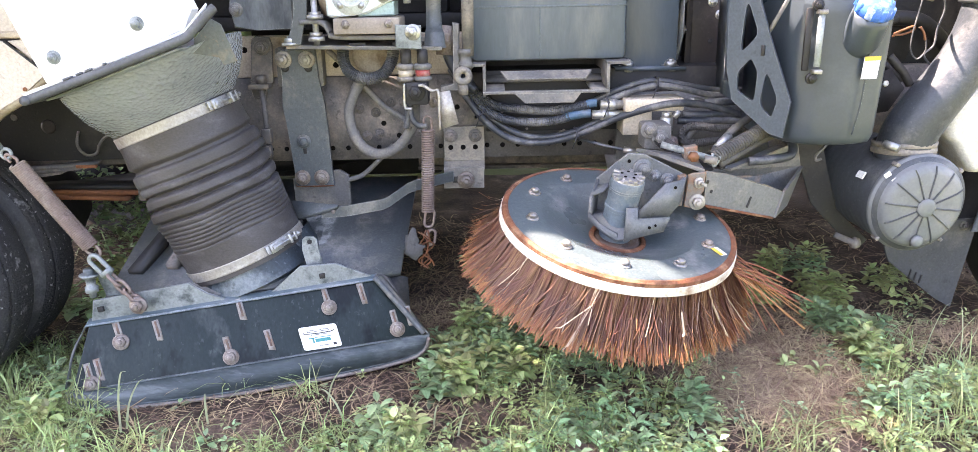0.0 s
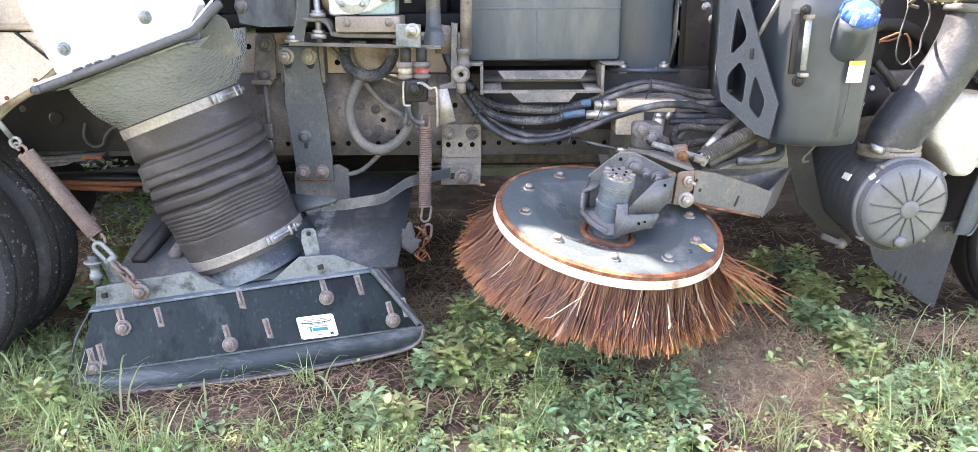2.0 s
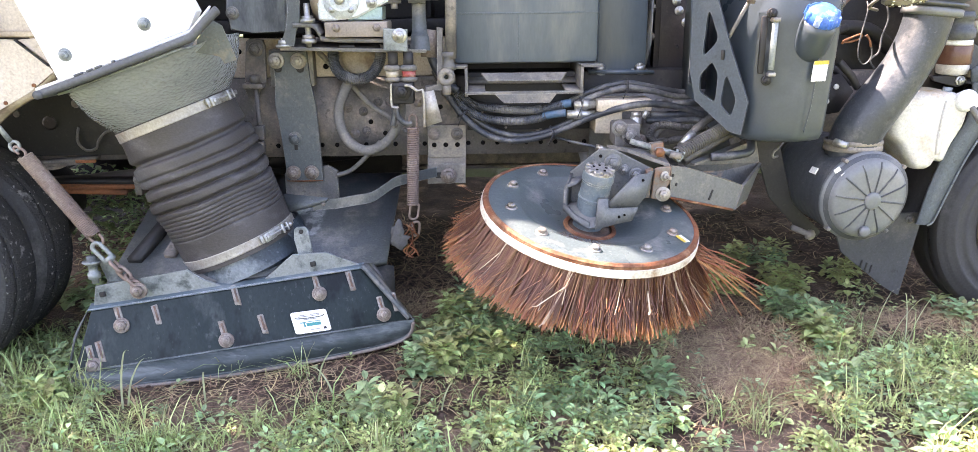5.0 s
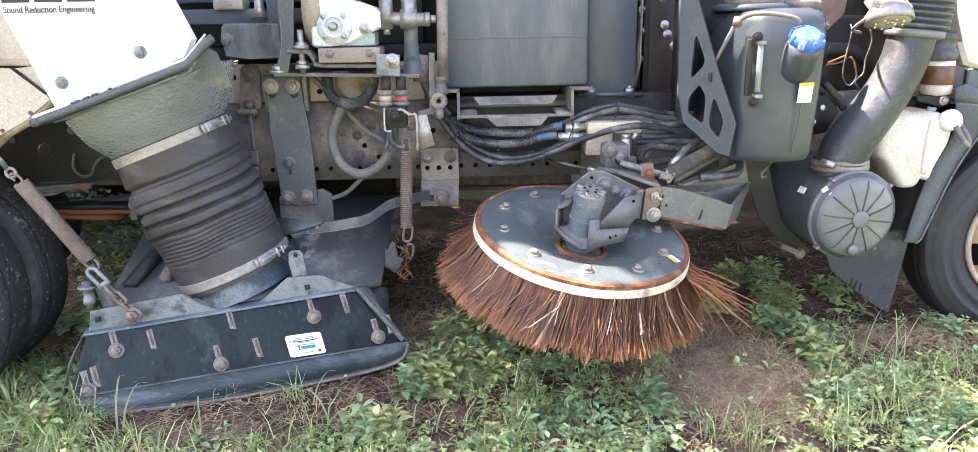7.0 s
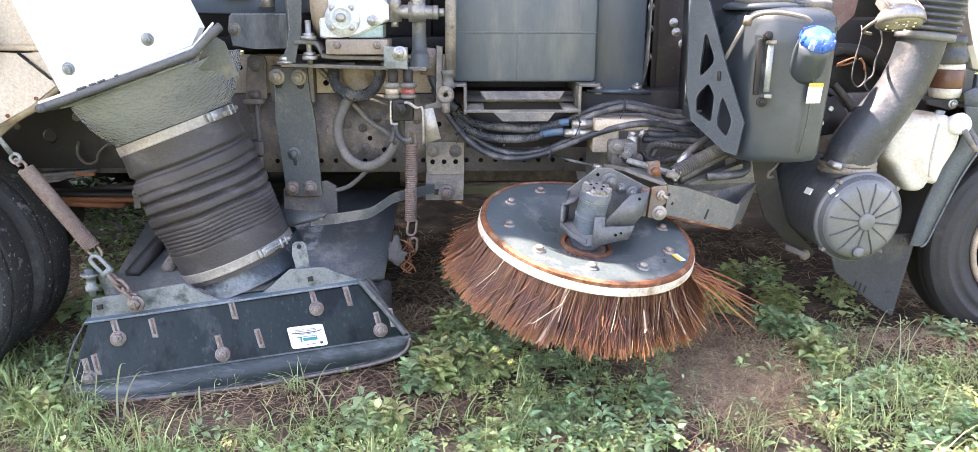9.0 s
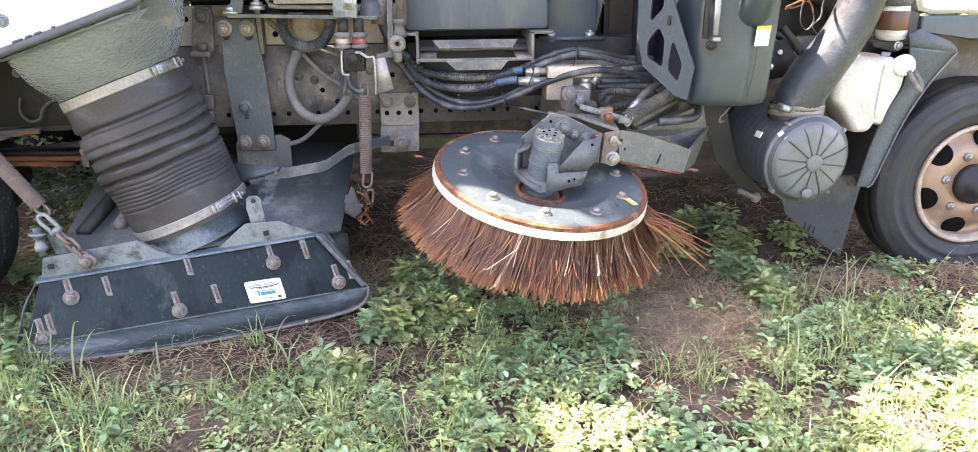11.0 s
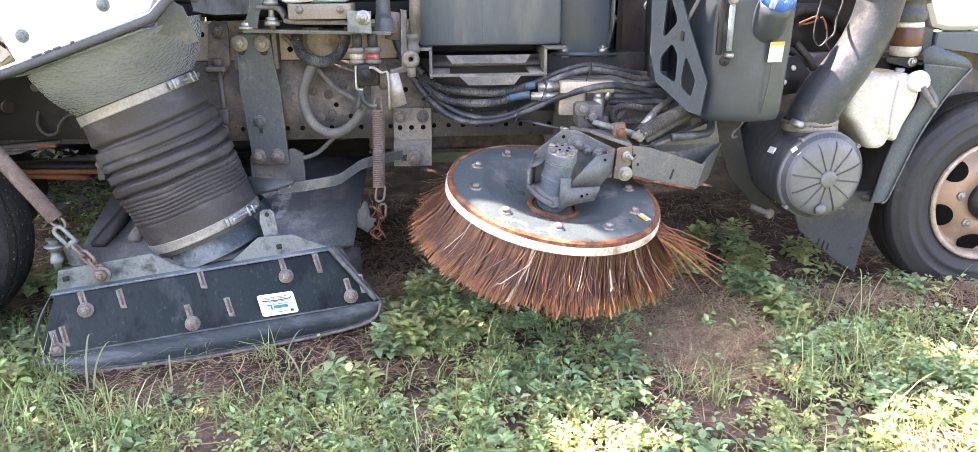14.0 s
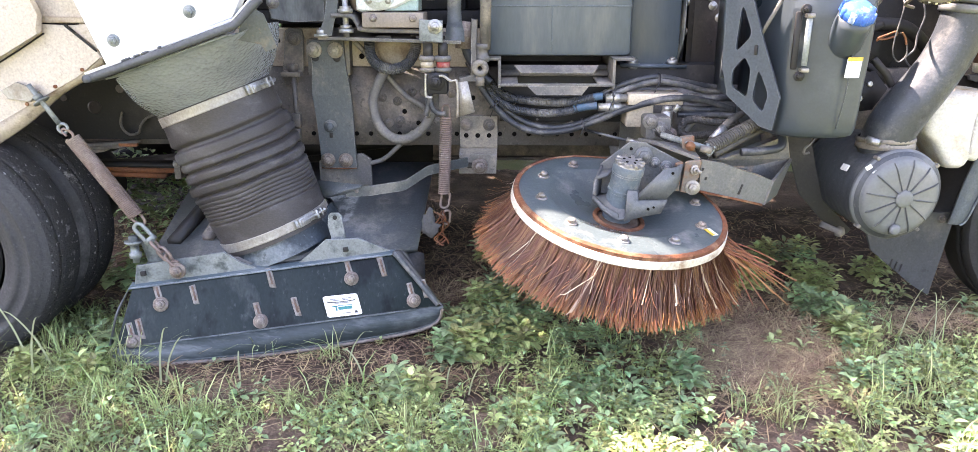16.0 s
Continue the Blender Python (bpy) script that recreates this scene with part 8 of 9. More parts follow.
part("hinge", plate(B(), xz([(0.776, 0.746), (0.80, 0.752), (0.79, 0.645), (0.769, 0.647)], 2.55), 0.03, 0.002, way=(0, 1, 0)), M_HINGE, arm, "rust-edged hinge plate", smooth=20)
hex_bolt("hinge_bolt", (0.838, 2.545, 0.661), (0, -1, 0), 0.0185, hin, M_CLAMP, label="large pale hinge bolt")
hex_bolt("hinge_bolt", (0.842, 2.545, 0.726), (0.3, -1, 0), 0.0125, hin, M_CLAMP, length=0.035)
for x, z in ((0.875, 0.725), (0.89, 0.69), (1.036, 0.648), (1.03, 0.63)):
    part("slot", box(B(), (x, 2.559 + (x - 0.866) * 0.29, z), (0.008, 0.008, 0.022 if x > 0.9 else 0.012), (0, 20, 0), bev=0.002), M_DARK, arm)
part("clevis", plate(B(), [(0.805, 2.62, 0.83), (0.85, 2.62, 0.835), (0.86, 2.62, 0.775), (0.81, 2.62, 0.77)], 0.04, 0.004, way=(0, 1, 0)), M_HINGE, arm, "rusty clevis")
part("pin", lathe(B(), [(0.018, 0), (0.018, 0.02)], (0.83, 2.60, 0.805), (0, -1, 0), 6), M_ORANGE, arm, "rusty orange pin nut")
part("rod", cyl(B(), (0.735, 2.66, 0.835), (0.91, 2.60, 0.79), 0.011), M_GALV, arm, "bright cylinder rod")
part("rod_tip", cyl(B(), (0.87, 2.60, 0.795), (0.91, 2.595, 0.788), 0.013, n=10), M_DUSTY, arm)
part("pivot_block", span(B(), (0.70, 2.78, 0.79), (0.80, 2.9, 0.88), 0.012), M_DUSTY, arm)
for x, z in ((0.715, 0.865), (0.755, 0.835)):
    hex_bolt("pivot_bolt", (x, 2.775, z), (0, -1, 0.2), 0.02, arm, M_DUSTY)
cs = thing("return_spring", (1.0, 2.68, 0.78), "grey close-wound return spring on the broom arm", "coil spring")
part("coil", coil(B(), (0.90, 2.62, 0.79), (1.13, 2.74, 0.875), 0.023, 0.0052, 26), M_ARM_HOSE, cs)
part("hook", tube(B(), [(0.925, 2.61, 0.80), (0.905, 2.6, 0.77), (0.895, 2.6, 0.785), (0.9, 2.61, 0.81)], 0.006, 6), M_GALV, cs)
hose_run("dusty hose beside the return spring", [(0.93, 2.64, 0.765), (1.02, 2.68, 0.80), (1.12, 2.74, 0.835), (1.22, 2.8, 0.86), (1.3, 2.9, 0.87)], 0.016, M_ARM_HOSE)
hose_run("black hose looping on the arm", [(1.04, 2.66, 0.77), (1.12, 2.66, 0.775), (1.19, 2.68, 0.785), (1.205, 2.72, 0.82), (1.18, 2.78, 0.84)], 0.016, M_HOSE)
hose_run("zinc-ended hose up to the bracket", [(0.93, 2.70, 0.80), (0.97, 2.72, 0.84), (1.02, 2.74, 0.88), (1.1, 2.8, 0.91), (1.2, 2.9, 0.93)], 0.014, M_ARM_HOSE)
part("hose_end", cyl(B(), (0.94, 2.70, 0.81), (0.985, 2.72, 0.852), 0.0165, n=12), M_ZINC, None, "zinc crimped hose end", "hose end")
part("slide_tube", cyl(B(), (1.2, 2.92, 0.86), (1.26, 2.90, 0.56), 0.022, n=12), M_DUSTY, arm)


# ---- litter and plants ----
def mesh_of(name, verts, faces, mat, label, category, kind="stuff"):
    me = bpy.data.meshes.new(name)
    me.from_pydata(verts, [], faces)
    me.materials.append(mat)
    return tagged(new(name, me), label, category, kind=kind)


LEAF_SHAPE = ((0.16, 0.30, 0.02), (0.42, 0.5, 0.05), (0.74, 0.36, 0.03))


def leaf(verts, faces, p, way, up, ln, w, fold=0.16, droop=0.15):
    """An oval pointed leaf, folded along its midrib and drooping to its tip."""
    side = way.cross(up).normalized()
    b = len(verts)
    verts.append(p)
    for f, half, lift in LEAF_SHAPE:
        m = p + way * (ln * f) + up * (ln * (lift - droop * f * f))
        e = up * (w * fold * half * 2)
        verts.extend((m + side * (w * half) + e, m, m - side * (w * half) + e))
    verts.append(p + way * ln - up * (ln * droop))
    for k in (0, 3):
        faces.append((b + k + 1, b + k + 2, b + k + 5, b + k + 4))
        faces.append((b + k + 2, b + k + 3, b + k + 6, b + k + 5))
    faces.extend(((b, b + 2, b + 1), (b, b + 3, b + 2), (b + 7, b + 8, b + 10), (b + 8, b + 9, b + 10)))


def weed(verts, faces, base, r, tall, count, size):
    """A broadleaf weed: leaf pairs up a leaning stem, the smallest at its tip."""
    ln = Vector((r.normal(0, 0.3), r.normal(0, 0.3), 1)).normalized()
    turn = r.uniform(0, 6.28)
    for k in range(count):
        f = (k // 2 + 1) / (count / 2)
        p = base + ln * (tall * f)
        q = turn + (k % 2) * math.pi + (k // 2) * 1.57 + r.uniform(-0.4, 0.4)
        el = 0.05 + 0.45 * f * f + r.normal(0, 0.2)
        way = Vector((math.cos(q) * math.cos(el), math.sin(q) * math.cos(el), math.sin(el)))
        up = Vector((-math.cos(q) * math.sin(el), -math.sin(q) * math.sin(el), math.cos(el)))
        s = size * r.uniform(0.7, 1.15) * (1.15 - 0.45 * f)
        leaf(verts, faces, p + way * (s * 0.15), way, up, s, s * r.uniform(0.5, 0.7), droop=r.uniform(0.0, 0.4))


def blade(verts, faces, base, r, ln, w):
    q = r.uniform(0, 2 * math.pi)
    o = Vector((math.cos(q), math.sin(q), 0))
    t = Vector((-o.y, o.x, 0))
    bend = r.uniform(0.5, 2.2)
    b = len(verts)
    p, an = base, r.uniform(0.15, 1.15)
    for k in range(4):
        ww = w * (1 - k / 3.2)
        verts.append(p + t * ww)
        verts.append(p - t * ww)
        p = p + (o * math.sin(an) + Vector((0, 0, math.cos(an)))) * (ln / 3)
        an += bend / 2
    for k in range(3):
        faces.append((b + 2 * k, b + 2 * k + 1, b + 2 * k + 3, b + 2 * k + 2))


def scatter(count, r, keep, x0=-2.3, x1=2.9, y0=1.35, y1=4.6):
    out = []
    while len(out) < count:
        x, y = r.uniform(x0, x1), r.uniform(y0, y1)
        if y > 3.0 and r.random() < 0.45:
            continue
        if r.random() < keep(x, y):
            out.append(Vector((x, y, height(x, y))))
    return out


def lush(x, y):
    v = 0.42 + 0.9 * noise.noise(Vector((x * 2.3, y * 2.3, 2.0))) + 0.8 * noise.noise(Vector((x * 6.5, y * 6.5, 5.0)))
    gap = min(1.0, max(0.05, 0.62 + 1.7 * noise.noise(Vector((x * 9.0, y * 9.0, 14.0)))))
    return max(0.015, (1 - bare(x, y)) ** 2.4) * min(1.0, max(0.08, 1.3 * v + 0.25)) * gap


def metres(vs):
    return [tuple(v * U) for v in vs]


def grassy(x, y):
    """Where fine grass takes over from the weeds."""
    return min(1.0, max(0.08, 0.35 + 0.9 * noise.noise(Vector((x * 1.9, y * 1.9, 7.0))) + 0.5 * (x > 1.2 and y < 2.25) + 0.2 * (x < 0.15) + 0.3 * (x < -0.6) - 0.4 * (0.2 < x < 1.0 and y > 2.1)))


r = np.random.default_rng(21)
for name, mat, n, lo, hi, label in (("weeds", M_LEAF, 1500, 0.026, 0.056, "low bluish green broadleaf weeds"), ("pale_weeds", M_LEAF2, 3700, 0.018, 0.038, "low pale yellow-green weeds among the grass")):
    v, f = [], []
    pale = name == "pale_weeds"
    for p in scatter(n, r, lambda x, y: lush(x, y) * (0.55 if x < -0.2 else 1.0) * min(1.0, max(0.1, 0.55 - (0.5 if pale and x < -0.8 else 0) + (1.1 if pale else -1.1) * noise.noise(Vector((x * 2.7, y * 2.7, 11.0))))), y1=3.4):
        weed(v, f, p, r, (r.uniform(0.015, 0.06) if pale else r.uniform(0.015, 0.085)) * (0.55 if p.x < 0.45 and p.y > 2.1 else 1.0), int(r.integers(4, 12)), (lo + (hi - lo) * r.random()) * r.choice((0.6, 0.85, 1.0, 1.15)) * (0.85 if p.x < 0.05 else 1.0))
    mesh_of(name, metres(v), f, mat, label, "weeds")
v, f = [], []
for p in scatter(4700, r, lambda x, y: lush(x, y) * grassy(x, y), y1=3.4):
    for k in range(int(r.integers(2, 6))):
        blade(v, f, p + Vector((r.normal(0, 0.012), r.normal(0, 0.012), -0.004)), r, r.uniform(0.04, 0.15) * r.uniform(0.5, 1.0), r.uniform(0.0012, 0.0034))
for p in scatter(330, r, lambda x, y: (1 - bare(x, y)) ** 2 * (0.2 + grassy(x, y)) * (1.0 if y < 2.9 else 0.25), y1=3.4):
    for k in range(int(r.integers(12, 40))):
        blade(v, f, p + Vector((r.normal(0, 0.026), r.normal(0, 0.026), -0.004)), r, r.uniform(0.07, 0.24), r.uniform(0.0012, 0.0034))
mesh_of("grass", metres(v), f, M_BLADE, "fine green grass tufts between the weeds", "grass")
# the growth thins out round the place into mown grassland
v, f = [], []
ro = np.random.default_rng(88)


def outskirts(x, y):
    d = max(-2.2 - x, x - 2.8, 1.45 - y)
    return 0.0 if d < 0 else math.exp(-d / 1.1) * min(1.0, max(0.1, 0.6 + 0.9 * noise.noise(Vector((x * 2.3, y * 2.3, 2.0)))))


for p in scatter(4200, ro, outskirts, -5.0, 5.6, -1.2, 3.4):
    if ro.random() < 0.45:
        weed(v, f, p, ro, ro.uniform(0.02, 0.08), int(ro.integers(4, 9)), ro.uniform(0.025, 0.05))
    else:
        for k in range(5):
            blade(v, f, p + Vector((ro.normal(0, 0.02), ro.normal(0, 0.02), -0.004)), ro, ro.uniform(0.05, 0.16), ro.uniform(0.002, 0.004))
mesh_of("outer_grass", metres(v), f, M_LEAF2, "thinning grass and weeds round the parked truck", "grass")
v, f = [], []
for p in scatter(11000, r, lambda x, y: 0.25 + 0.75 * bare(x, y)):
    q, ln, w = r.uniform(0, math.pi), r.uniform(0.02, 0.14), r.uniform(0.0009, 0.002)
    o = Vector((math.cos(q), math.sin(q), r.normal(0, 0.12)))
    t = Vector((-o.y, o.x, 0))
    p = p + Vector((0, 0, r.uniform(0.002, 0.018)))
    m = p + o * ln * 0.5 + t * r.normal(0, 0.012) + Vector((0, 0, 0.004))
    e = p + o * ln
    b = len(v)
    v += [p + t * w, p - t * w, m + t * w, m - t * w, e + t * w * 0.4, e - t * w * 0.4]
    f += [(b, b + 1, b + 3, b + 2), (b + 2, b + 3, b + 5, b + 4)]
for k in range(15500):
    # curved strands: thick on the scraped patch and in the shade below the truck
    cx, cy, sx, sy = ((1.14, 2.52, 0.2, 0.2), (1.12, 2.5, 0.2, 0.2), (1.2, 2.45, 0.22, 0.16), (1.35, 2.9, 0.2, 0.2), (2.2, 2.82, 0.4, 0.09), (0.3, 3.15, 0.5, 0.25), (0.35, 3.7, 0.55, 0.45), (0.1, 2.95, 0.3, 0.15), (-0.5, 2.4, 0.5, 0.09), (0.3, 3.15, 0.5, 0.25))[k % 10]
    x, y = cx + r.normal(0, sx), cy + r.normal(0, sy)
    if r.random() > 0.15 + bare(x, y) or (cx < -0.4 and r.random() < 0.8):
        continue
    q, ln, w, bend = r.uniform(0, 2 * math.pi), r.uniform(0.05, 0.2), r.uniform(0.0007, 0.0024), r.normal(0, 0.7)
    p = Vector((x, y, height(x, y) + r.uniform(0.001, 0.012)))
    b = len(v)
    rise = r.uniform(0.0, 0.03)
    for i in range(5):
        o = Vector((math.cos(q), math.sin(q), 0))
        t = Vector((-o.y, o.x, 0)) * (w * (1 - 0.15 * i))
        z = Vector((0, 0, rise * math.sin(math.pi * i / 4)))
        v += [p + t + z, p - t + z]
        p = p + o * (ln / 4)
        q += bend / 4
    f += [(b + 2 * i, b + 2 * i + 1, b + 2 * i + 3, b + 2 * i + 2) for i in range(4)]
mesh_of("dry_straw", metres(v), f, M_STRAW, "scattered dry brown straw on the soil", "straw")
v, f = [], []
for p in scatter(900, r, lambda x, y: bare(x, y) + 0.05):
    bm = bmesh.new()
    s = r.uniform(0.004, 0.014)
    bmesh.ops.create_icosphere(bm, subdivisions=1, radius=s, matrix=Matrix.Translation(p + Vector((0, 0, s * 0.3))) @ Matrix.Diagonal((1, r.uniform(0.7, 1.2), 0.6, 1)))
    b = len(v)
    v += [x.co + Vector((r.normal(0, s * 0.15), r.normal(0, s * 0.15), 0)) for x in bm.verts]
    f += [tuple(b + x.index for x in fc.verts) for fc in bm.faces]
    bm.free()
mesh_of("soil_clods", metres(v), f, M_SOIL, "small dark soil clods and pebbles", "soil")

# single weeds that stand apart
KINDS = []
for k in range(5):
    v, f = [], []
    rr = np.random.default_rng(40 + k)
    for j in range(3 + k):
        weed(v, f, Vector((rr.normal(0, 0.035), rr.normal(0, 0.035), 0)), rr, 0.04 + 0.02 * k, 8 + 2 * k, 0.06)
    me = bpy.data.meshes.new("weed_plant")
    me.from_pydata(metres(v), [], f)
    me.materials.append(M_LEAF if k % 2 else M_LEAF2)
    KINDS.append(me)
# clusters: centre, spread, how many, largest kind
CLUMPS = ((1.5, 3.55, 0.09, 2, 3), (1.78, 3.7, 0.09, 2, 3), (1.6, 3.34, 0.12, 2, 3), (1.95, 3.42, 0.06, 2, 2), (0.14, 2.78, 0.1, 8, 2), (-1.38, 2.32, 0.06, 2, 2), (0.12, 3.6, 0.12, 4, 2), (0.25, 3.2, 0.12, 7, 4), (0.55, 3.12, 0.12, 6, 4), (0.12, 2.95, 0.14, 3, 3), (0.1, 2.56, 0.08, 4, 4), (0.38, 3.95, 0.14, 6, 2), (0.8, 4.36, 0.09, 7, 4),
          (0.92, 3.7, 0.1, 4, 4), (1.5, 3.18, 0.14, 3, 4), (1.66, 2.98, 0.14, 3, 4), (1.55, 2.7, 0.08, 3, 3), (2.2, 2.91, 0.14, 4, 1), (-1.48, 2.55, 0.09, 2, 3), (-1.45, 3.0, 0.1, 3, 4),
          (-1.45, 3.45, 0.15, 7, 4), (-1.4, 3.95, 0.16, 5, 4), (0.78, 2.35, 0.05, 1, 3), (-0.2, 2.28, 0.15, 2, 3), (1.12, 2.5, 0.15, 2, 1))
rr = np.random.default_rng(12)
SPOTS = [(cx + rr.normal(0, sp), cy + rr.normal(0, sp), int(rr.integers(max(0, big - 1), big + 1))) for cx, cy, sp, n, big in CLUMPS for _ in range(n)]
for x, y, k in SPOTS:
    ob = new("weed_plant", KINDS[k])
    tall = 1.3 if x < -1.3 and y > 3 else 1.0
    ob.matrix_world = pose(x * U, y * U, (height(x, y) - 0.004) * U, 0, 0, (x * 977 + y * 613) % 360) @ Matrix.Scale(tall, 4)
    tagged(ob, "small bright green leafy weed growing from bare soil" if y > 2.9 else "leafy green weed standing in the grass", "weed", "single weeds")
# the dark undergrowth beside the rear wheels
v, f = [], []
rr = np.random.default_rng(63)
for k in range(1500):
    x, y = rr.uniform(-1.95, -1.1), rr.uniform(3.72, 4.1)
    top = 0.5 + 0.14 * noise.noise(Vector((x * 5, y * 5, 3)))
    q, el = rr.uniform(0, 2 * math.pi), rr.normal(0.1, 0.4)
    way = Vector((math.cos(q) * math.cos(el), math.sin(q) * math.cos(el), math.sin(el)))
    up = Vector((-math.cos(q) * math.sin(el), -math.sin(q) * math.sin(el), math.cos(el)))
    s = rr.uniform(0.03, 0.07)
    leaf(v, f, Vector((x, y, top * rr.uniform(0, 1) ** 0.7)), way, up, s, s * 0.5)
for k in range(40):
    x, y = rr.uniform(-1.95, -1.1), rr.uniform(3.75, 4.05)
    blade(v, f, Vector((x, y, 0)), rr, rr.uniform(0.4, 0.6), 0.005)
mesh_of("undergrowth", metres(v), f, M_LEAF, "dark green undergrowth in the shade behind the rear wheel", "undergrowth")
# clumps of long grass
for x, y, n, ln in ((-1.46, 2.36, 34, 0.26), (-1.34, 2.24, 26, 0.22), (-1.2, 2.16, 24, 0.2), (-1.55, 2.5, 22, 0.26), (-1.0, 2.2, 16, 0.16), (1.72, 2.72, 30, 0.24), (1.64, 2.8, 18, 0.2), (0.55, 2.12, 18, 0.18), (-0.3, 2.14, 26, 0.17), (-0.6, 2.12, 26, 0.18), (-0.45, 2.04, 26, 0.17), (-0.85, 2.02, 30, 0.18), (-0.1, 2.08, 22, 0.15), (0.02, 2.3, 14, 0.12), (0.95, 2.12, 20, 0.17), (1.35, 2.1, 26, 0.17), (1.55, 2.15, 26, 0.17), (1.9, 2.35, 24, 0.18)):
    v, f = [], []
    rr = np.random.default_rng(int(1000 + x * 97 + y * 31))
    for k in range(n):
        blade(v, f, Vector((rr.normal(0, 0.022), rr.normal(0, 0.018), -0.004)), rr, ln * rr.uniform(0.5, 1.15), rr.uniform(0.0018, 0.0044))
    me = bpy.data.meshes.new("grass_tuft")
    me.from_pydata(metres(v), [], f)
    me.materials.append(M_BLADE)
    ob = new("grass_tuft", me)
    ob.matrix_world = pose(x * U, y * U, height(x, y) * U)
    tagged(ob, "clump of long green grass among the weeds", "grass tuft", "grass tufts")
# tall bent grass stems in front of the head
for x, y, ln, lean in ((-1.06, 2.28, 0.2, 0.55), (-1.07, 2.26, 0.24, 0.25), (-0.80, 2.3, 0.13, 0.12), (-0.43, 2.43, 0.15, 0.6), (-0.35, 2.3, 0.14, -0.5), (-1.5, 2.35, 0.26, -0.6), (-1.62, 2.4, 0.3, -0.4), (-1.55, 2.3, 0.26, 0.3), (2.3, 2.75, 0.2, 0.6), (1.85, 2.6, 0.25, -0.2), (1.72, 2.62, 0.26, 0.25), (1.9, 2.66, 0.22, 0.4), (1.78, 2.6, 0.24, 0.6), (0.03, 2.2, 0.12, 0.4), (-0.05, 2.25, 0.1, 0.2)):
    v, f = [], []
    line = curve([(x, y, 0), (x + lean * ln * 0.25, y - 0.01, ln * 0.5), (x + lean * ln * 0.7, y - 0.02, ln * 0.92), (x + lean * ln * 1.1, y - 0.03, ln * 0.98)], 4)
    for i, p in enumerate(line):
        w = 0.0028 * (1 - (i / len(line)) ** 2) + 0.0005
        v += [p + Vector((w, w * 0.5, 0)), p - Vector((w, w * 0.5, 0))]
    f = [(2 * i, 2 * i + 1, 2 * i + 3, 2 * i + 2) for i in range(len(line) - 1)]
    me = bpy.data.meshes.new("tall_grass_blade")
    me.from_pydata(metres(v), [], f)
    me.materials.append(M_BLADE_PALE)
    tagged(new("tall_grass_blade", me), "single long pale grass blade bent over", "grass blade", "tall grass blades")

# white scrap under the truck
bm = B()
n = 14
grid = [[bm.verts.new((0.70 + 0.2 * i / n + 0.02 * noise.noise(Vector((i, j, 3)) * 0.4), 3.50 + 0.2 * j / n + 0.03 * noise.noise(Vector((i, j, 8)) * 0.5), 0.035 + 0.04 * noise.noise(Vector((i, j, 0)) * 0.45) + 0.02 * noise.noise(Vector((i, j, 5)) * 1.1))) for i in range(n + 1)] for j in range(n + 1)]
for j in range(n):
    for i in range(n):
        if (i < 3 and j < 5) or (i + j > 24):
            continue
        bm.faces.new((grid[j][i], grid[j][i + 1], grid[j + 1][i + 1], grid[j + 1][i]))
bmesh.ops.delete(bm, geom=[q for q in bm.verts if not q.link_faces], context="VERTS")
bmesh.ops.solidify(bm, geom=list(bm.faces), thickness=0.003)
part("plastic_scrap", bm, M_RAG, None, "crumpled white plastic scrap lying on the soil", "plastic scrap")


# ---- an unseen tree whose crown shades the truck; gaps are cut for the sun ----
TO_SUN = -SUN_WAY / -SUN_WAY.z
# points to be sunlit: leaves on their way to the sun are left out
LIT = [((0.334, 2.29, 0.606), 0.0), ((0.455, 2.245, 0.577), 0.045), ((0.505, 2.225, 0.567), 0.045), ((0.602, 2.198, 0.547), 0.0), ((1.70, 2.68, 1.12), 0.1), ((1.71, 2.68, 1.0), 0.05), ((1.25, 2.7, 1.37), 0.16), ((1.33, 2.52, 1.3), 0.1), ((1.66, 2.6, 1.37), 0.0),
       ((0.62, 1.76, 0.0), 0.08), ((1.70, 1.72, 0.0), 0.16), ((1.95, 1.68, 0.0), 0.18)]

# points kept in shade by leaves added out of view
DIM = [(1.12, 2.4, 0.0), (1.22, 2.36, 0.0), (1.3, 2.3, 0.0), (-0.12, 3.18, 0.95), (-0.2, 3.18, 0.95), (-0.02, 3.0, 0.9), (0.3, 3.18, 0.8), (1.0, 2.7, 0.83), (0.42, 2.66, 0.66), (0.7, 2.6, 0.64), (2.15, 2.94, 1.35), (2.3, 2.94, 1.4), (2.25, 2.94, 1.22), (2.45, 2.94, 1.35)]


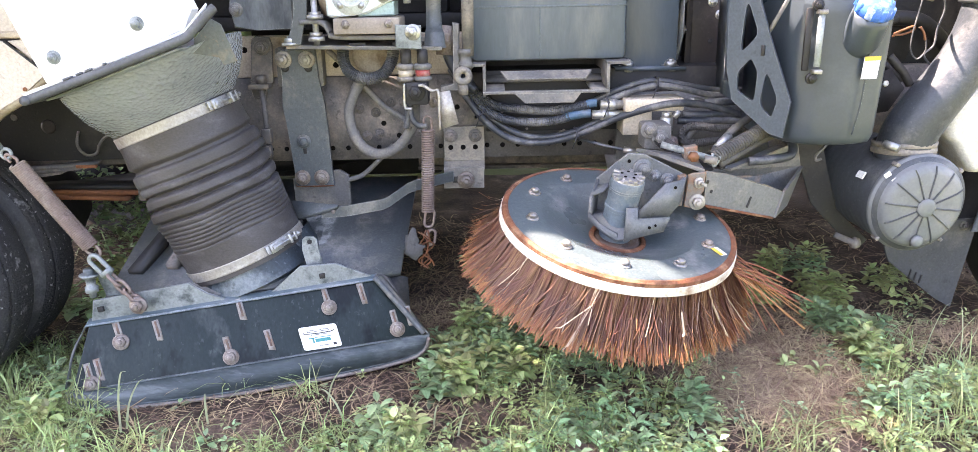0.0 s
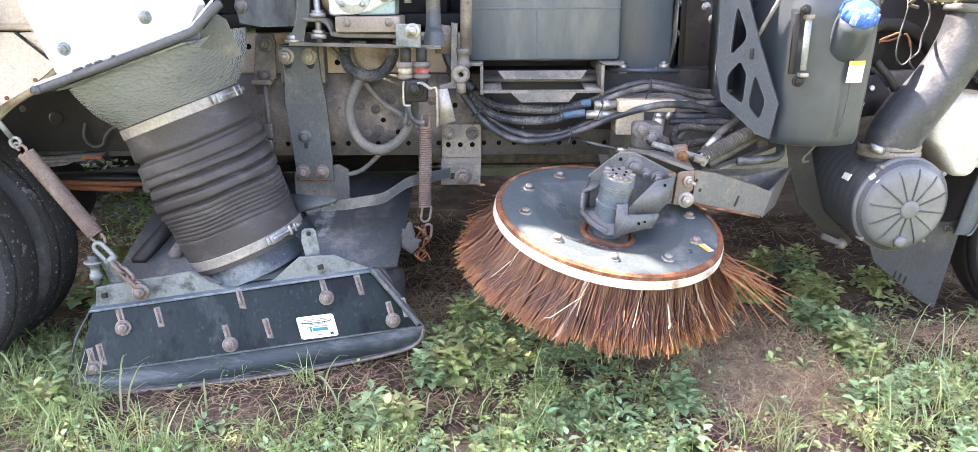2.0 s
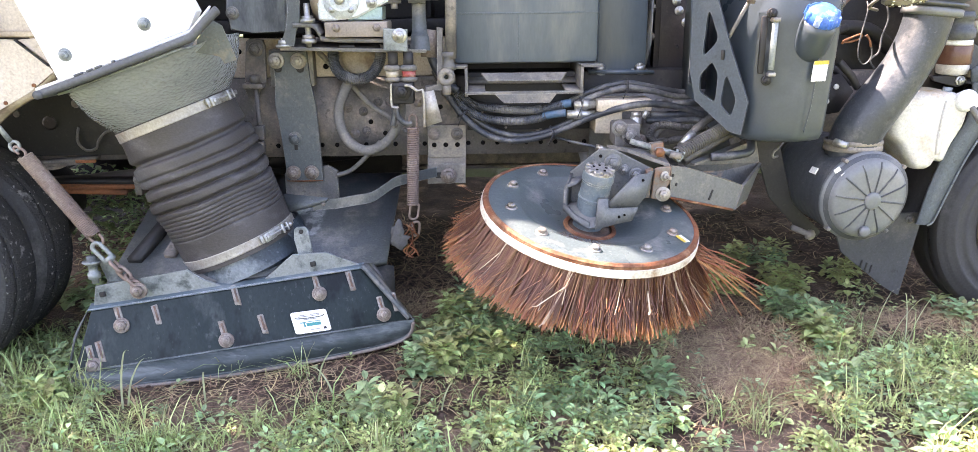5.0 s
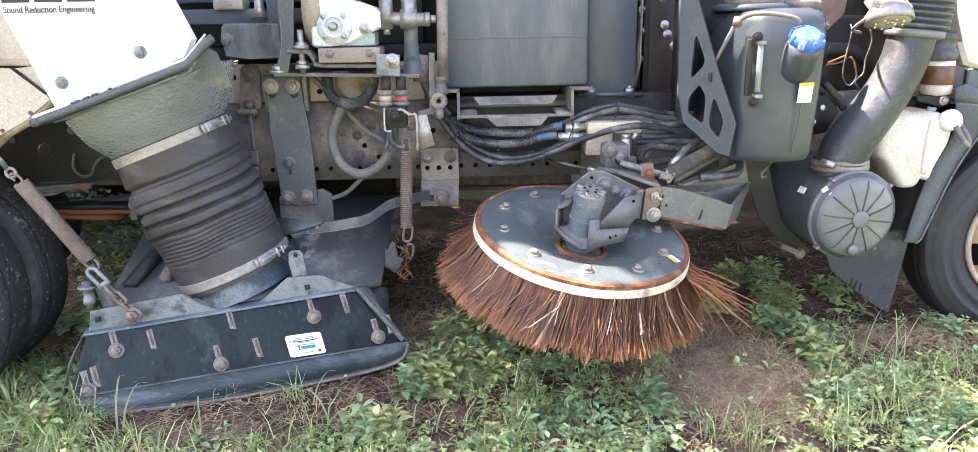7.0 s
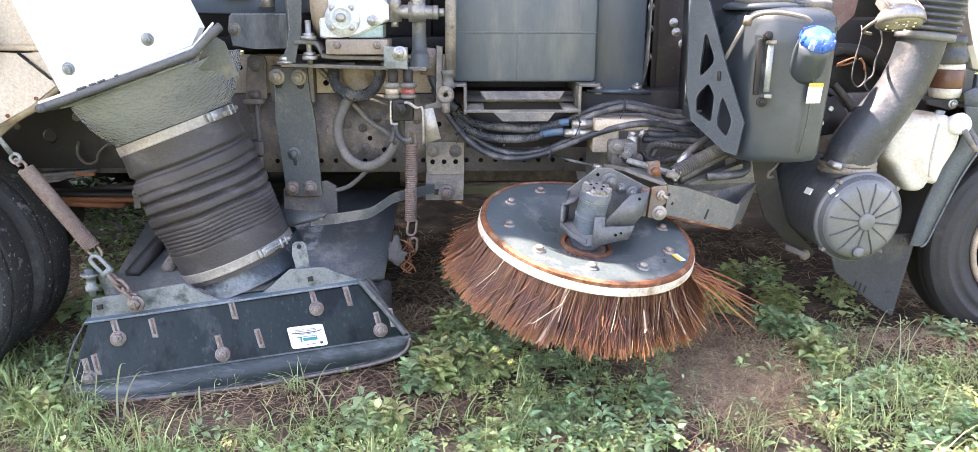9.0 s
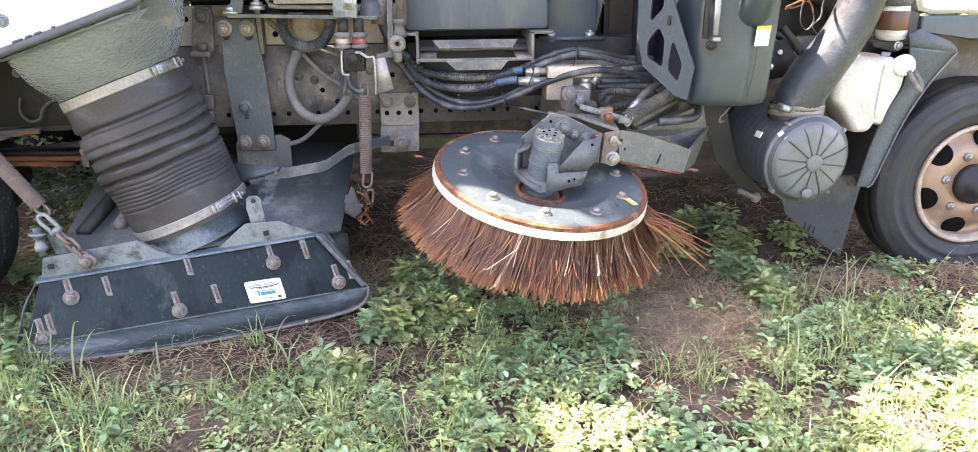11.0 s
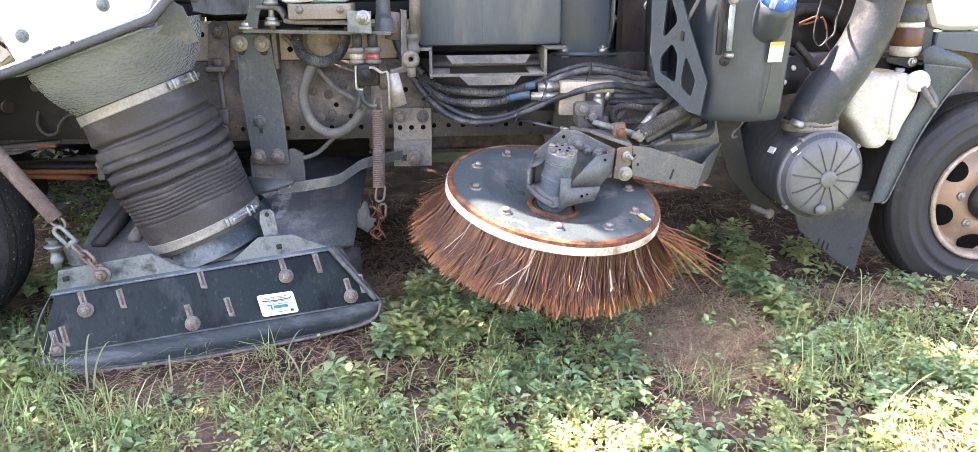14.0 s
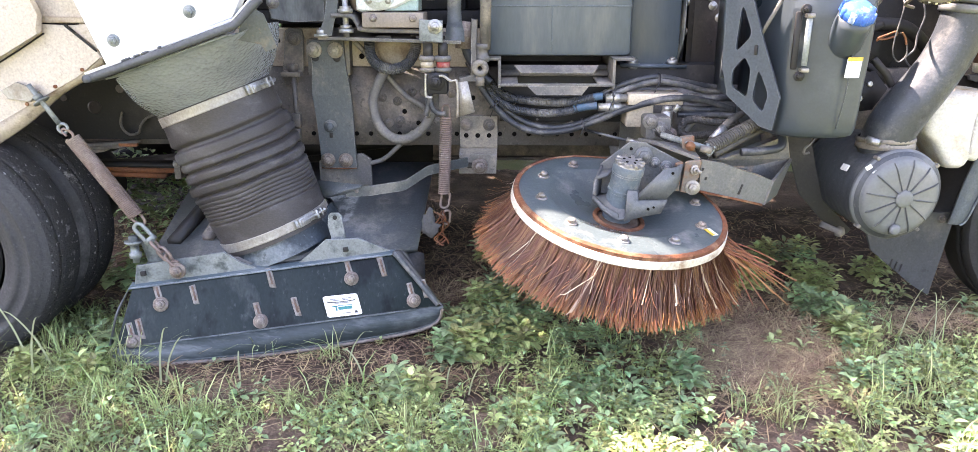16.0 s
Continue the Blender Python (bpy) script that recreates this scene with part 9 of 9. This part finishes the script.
def shade_tree():
    tree = thing("shade_tree", (-1.6, 7.2, 0.0), "broad leafy tree behind the truck, its crown overhead", "tree")
    tk_ = tube(B(), [(-1.6, 7.2, -0.05), (-1.55, 7.15, 1.0), (-1.65, 7.0, 2.2), (-1.6, 6.8, 3.2)], lambda f: 0.26 - 0.1 * f, 14)
    bark = material("bark", (0.14, 0.11, 0.085), (0.08, 0.065, 0.05), rough=0.9, stretch=(1, 1, 0.3), bump=1.0, bump_scale=14)
    part("trunk", tk_, bark, tree)
    rr = np.random.default_rng(77)
    tips = []
    for k in range(13):
        q = 2 * math.pi * k / 13
        end = Vector((-2.3 + 2.8 * math.cos(q) * rr.uniform(0.5, 1.1), 4.9 + 2.1 * math.sin(q) * rr.uniform(0.5, 1.1), rr.uniform(4.0, 4.8)))
        st = Vector((-1.6, 6.8, rr.uniform(2.6, 3.2)))
        part("limb", tube(B(), [st, st.lerp(end, 0.5) + Vector((0, 0, 0.25)), end], lambda f: 0.09 - 0.07 * f, 8), bark, tree)
    v, f = [], []
    n = 0
    while n < 19500:
        p = Vector((rr.uniform(-7.2, 1.8), rr.uniform(0.2, 7.8), rr.uniform(3.9, 4.9)))
        if ((p.x + 2.7) / 4.4) ** 2 + ((p.y - 4.75) / (4.5 if p.y < 4.75 and p.x < -2.4 else 3.0)) ** 2 > 1.0 + 0.1 * noise.noise(p * 1.5):
            continue
        n += 1
        if p.x > -1.4 and rr.random() < 0.22:
            continue
        if any(((p.x - TO_SUN.x * (p.z - c[2]) - c[0]) ** 2 + (p.y - TO_SUN.y * (p.z - c[2]) - c[1]) ** 2) < (rad + 0.11) ** 2 for c, rad in LIT):
            continue
        q, el = rr.uniform(0, 2 * math.pi), rr.normal(-0.2, 0.35)
        way = Vector((math.cos(q) * math.cos(el), math.sin(q) * math.cos(el), math.sin(el)))
        up = Vector((-math.cos(q) * math.sin(el), -math.sin(q) * math.sin(el), math.cos(el)))
        s = rr.uniform(0.14, 0.24)
        leaf(v, f, p - way * s * 0.5, way, up, s, s * 0.55)
    # extra leaves added up the sun's way from each DIM point, to shade it
    for c in DIM:
        for _ in range(34):
            z = rr.uniform(3.95, 4.85)
            p = Vector((c[0] + TO_SUN.x * (z - c[2]) + rr.normal(0, 0.1), c[1] + TO_SUN.y * (z - c[2]) + rr.normal(0, 0.1), z))
            q = rr.uniform(0, 2 * math.pi)
            s = rr.uniform(0.14, 0.24)
            leaf(v, f, p, Vector((math.cos(q), math.sin(q), -0.1)).normalized(), Vector((0, 0, 1)), s, s * 0.55)
    me = bpy.data.meshes.new("crown")
    me.from_pydata([tuple(q * U - PLACED[tree.name]) for q in v], [], f)
    me.materials.append(M_LEAF)
    ob = new("crown", me)
    ob.parent = tree
    tagged(ob, kind="stuff")


shade_tree()


# ---- dense shrubs added on the far side to keep ground below the truck dark ----
v, f = [], []
rr = np.random.default_rng(31)
for k in range(9000):
    x = rr.uniform(-7, 8)
    top = 1.9 + 0.5 * noise.noise(Vector((x * 0.9, 0, 3)))
    p = Vector((x, 6.5 + rr.normal(0, 0.35), top * rr.random() ** 0.8))
    q, el = rr.uniform(0, 2 * math.pi), rr.normal(0, 0.5)
    way = Vector((math.cos(q) * math.cos(el), math.sin(q) * math.cos(el), math.sin(el)))
    up = Vector((-math.cos(q) * math.sin(el), -math.sin(q) * math.sin(el), math.cos(el)))
    s = rr.uniform(0.14, 0.3)
    leaf(v, f, p, way, up, s, s * 0.6)
mesh_of("shrub_row", metres(v), f, M_LEAF, "dense green shrubs added behind the truck to block light", "shrubs")
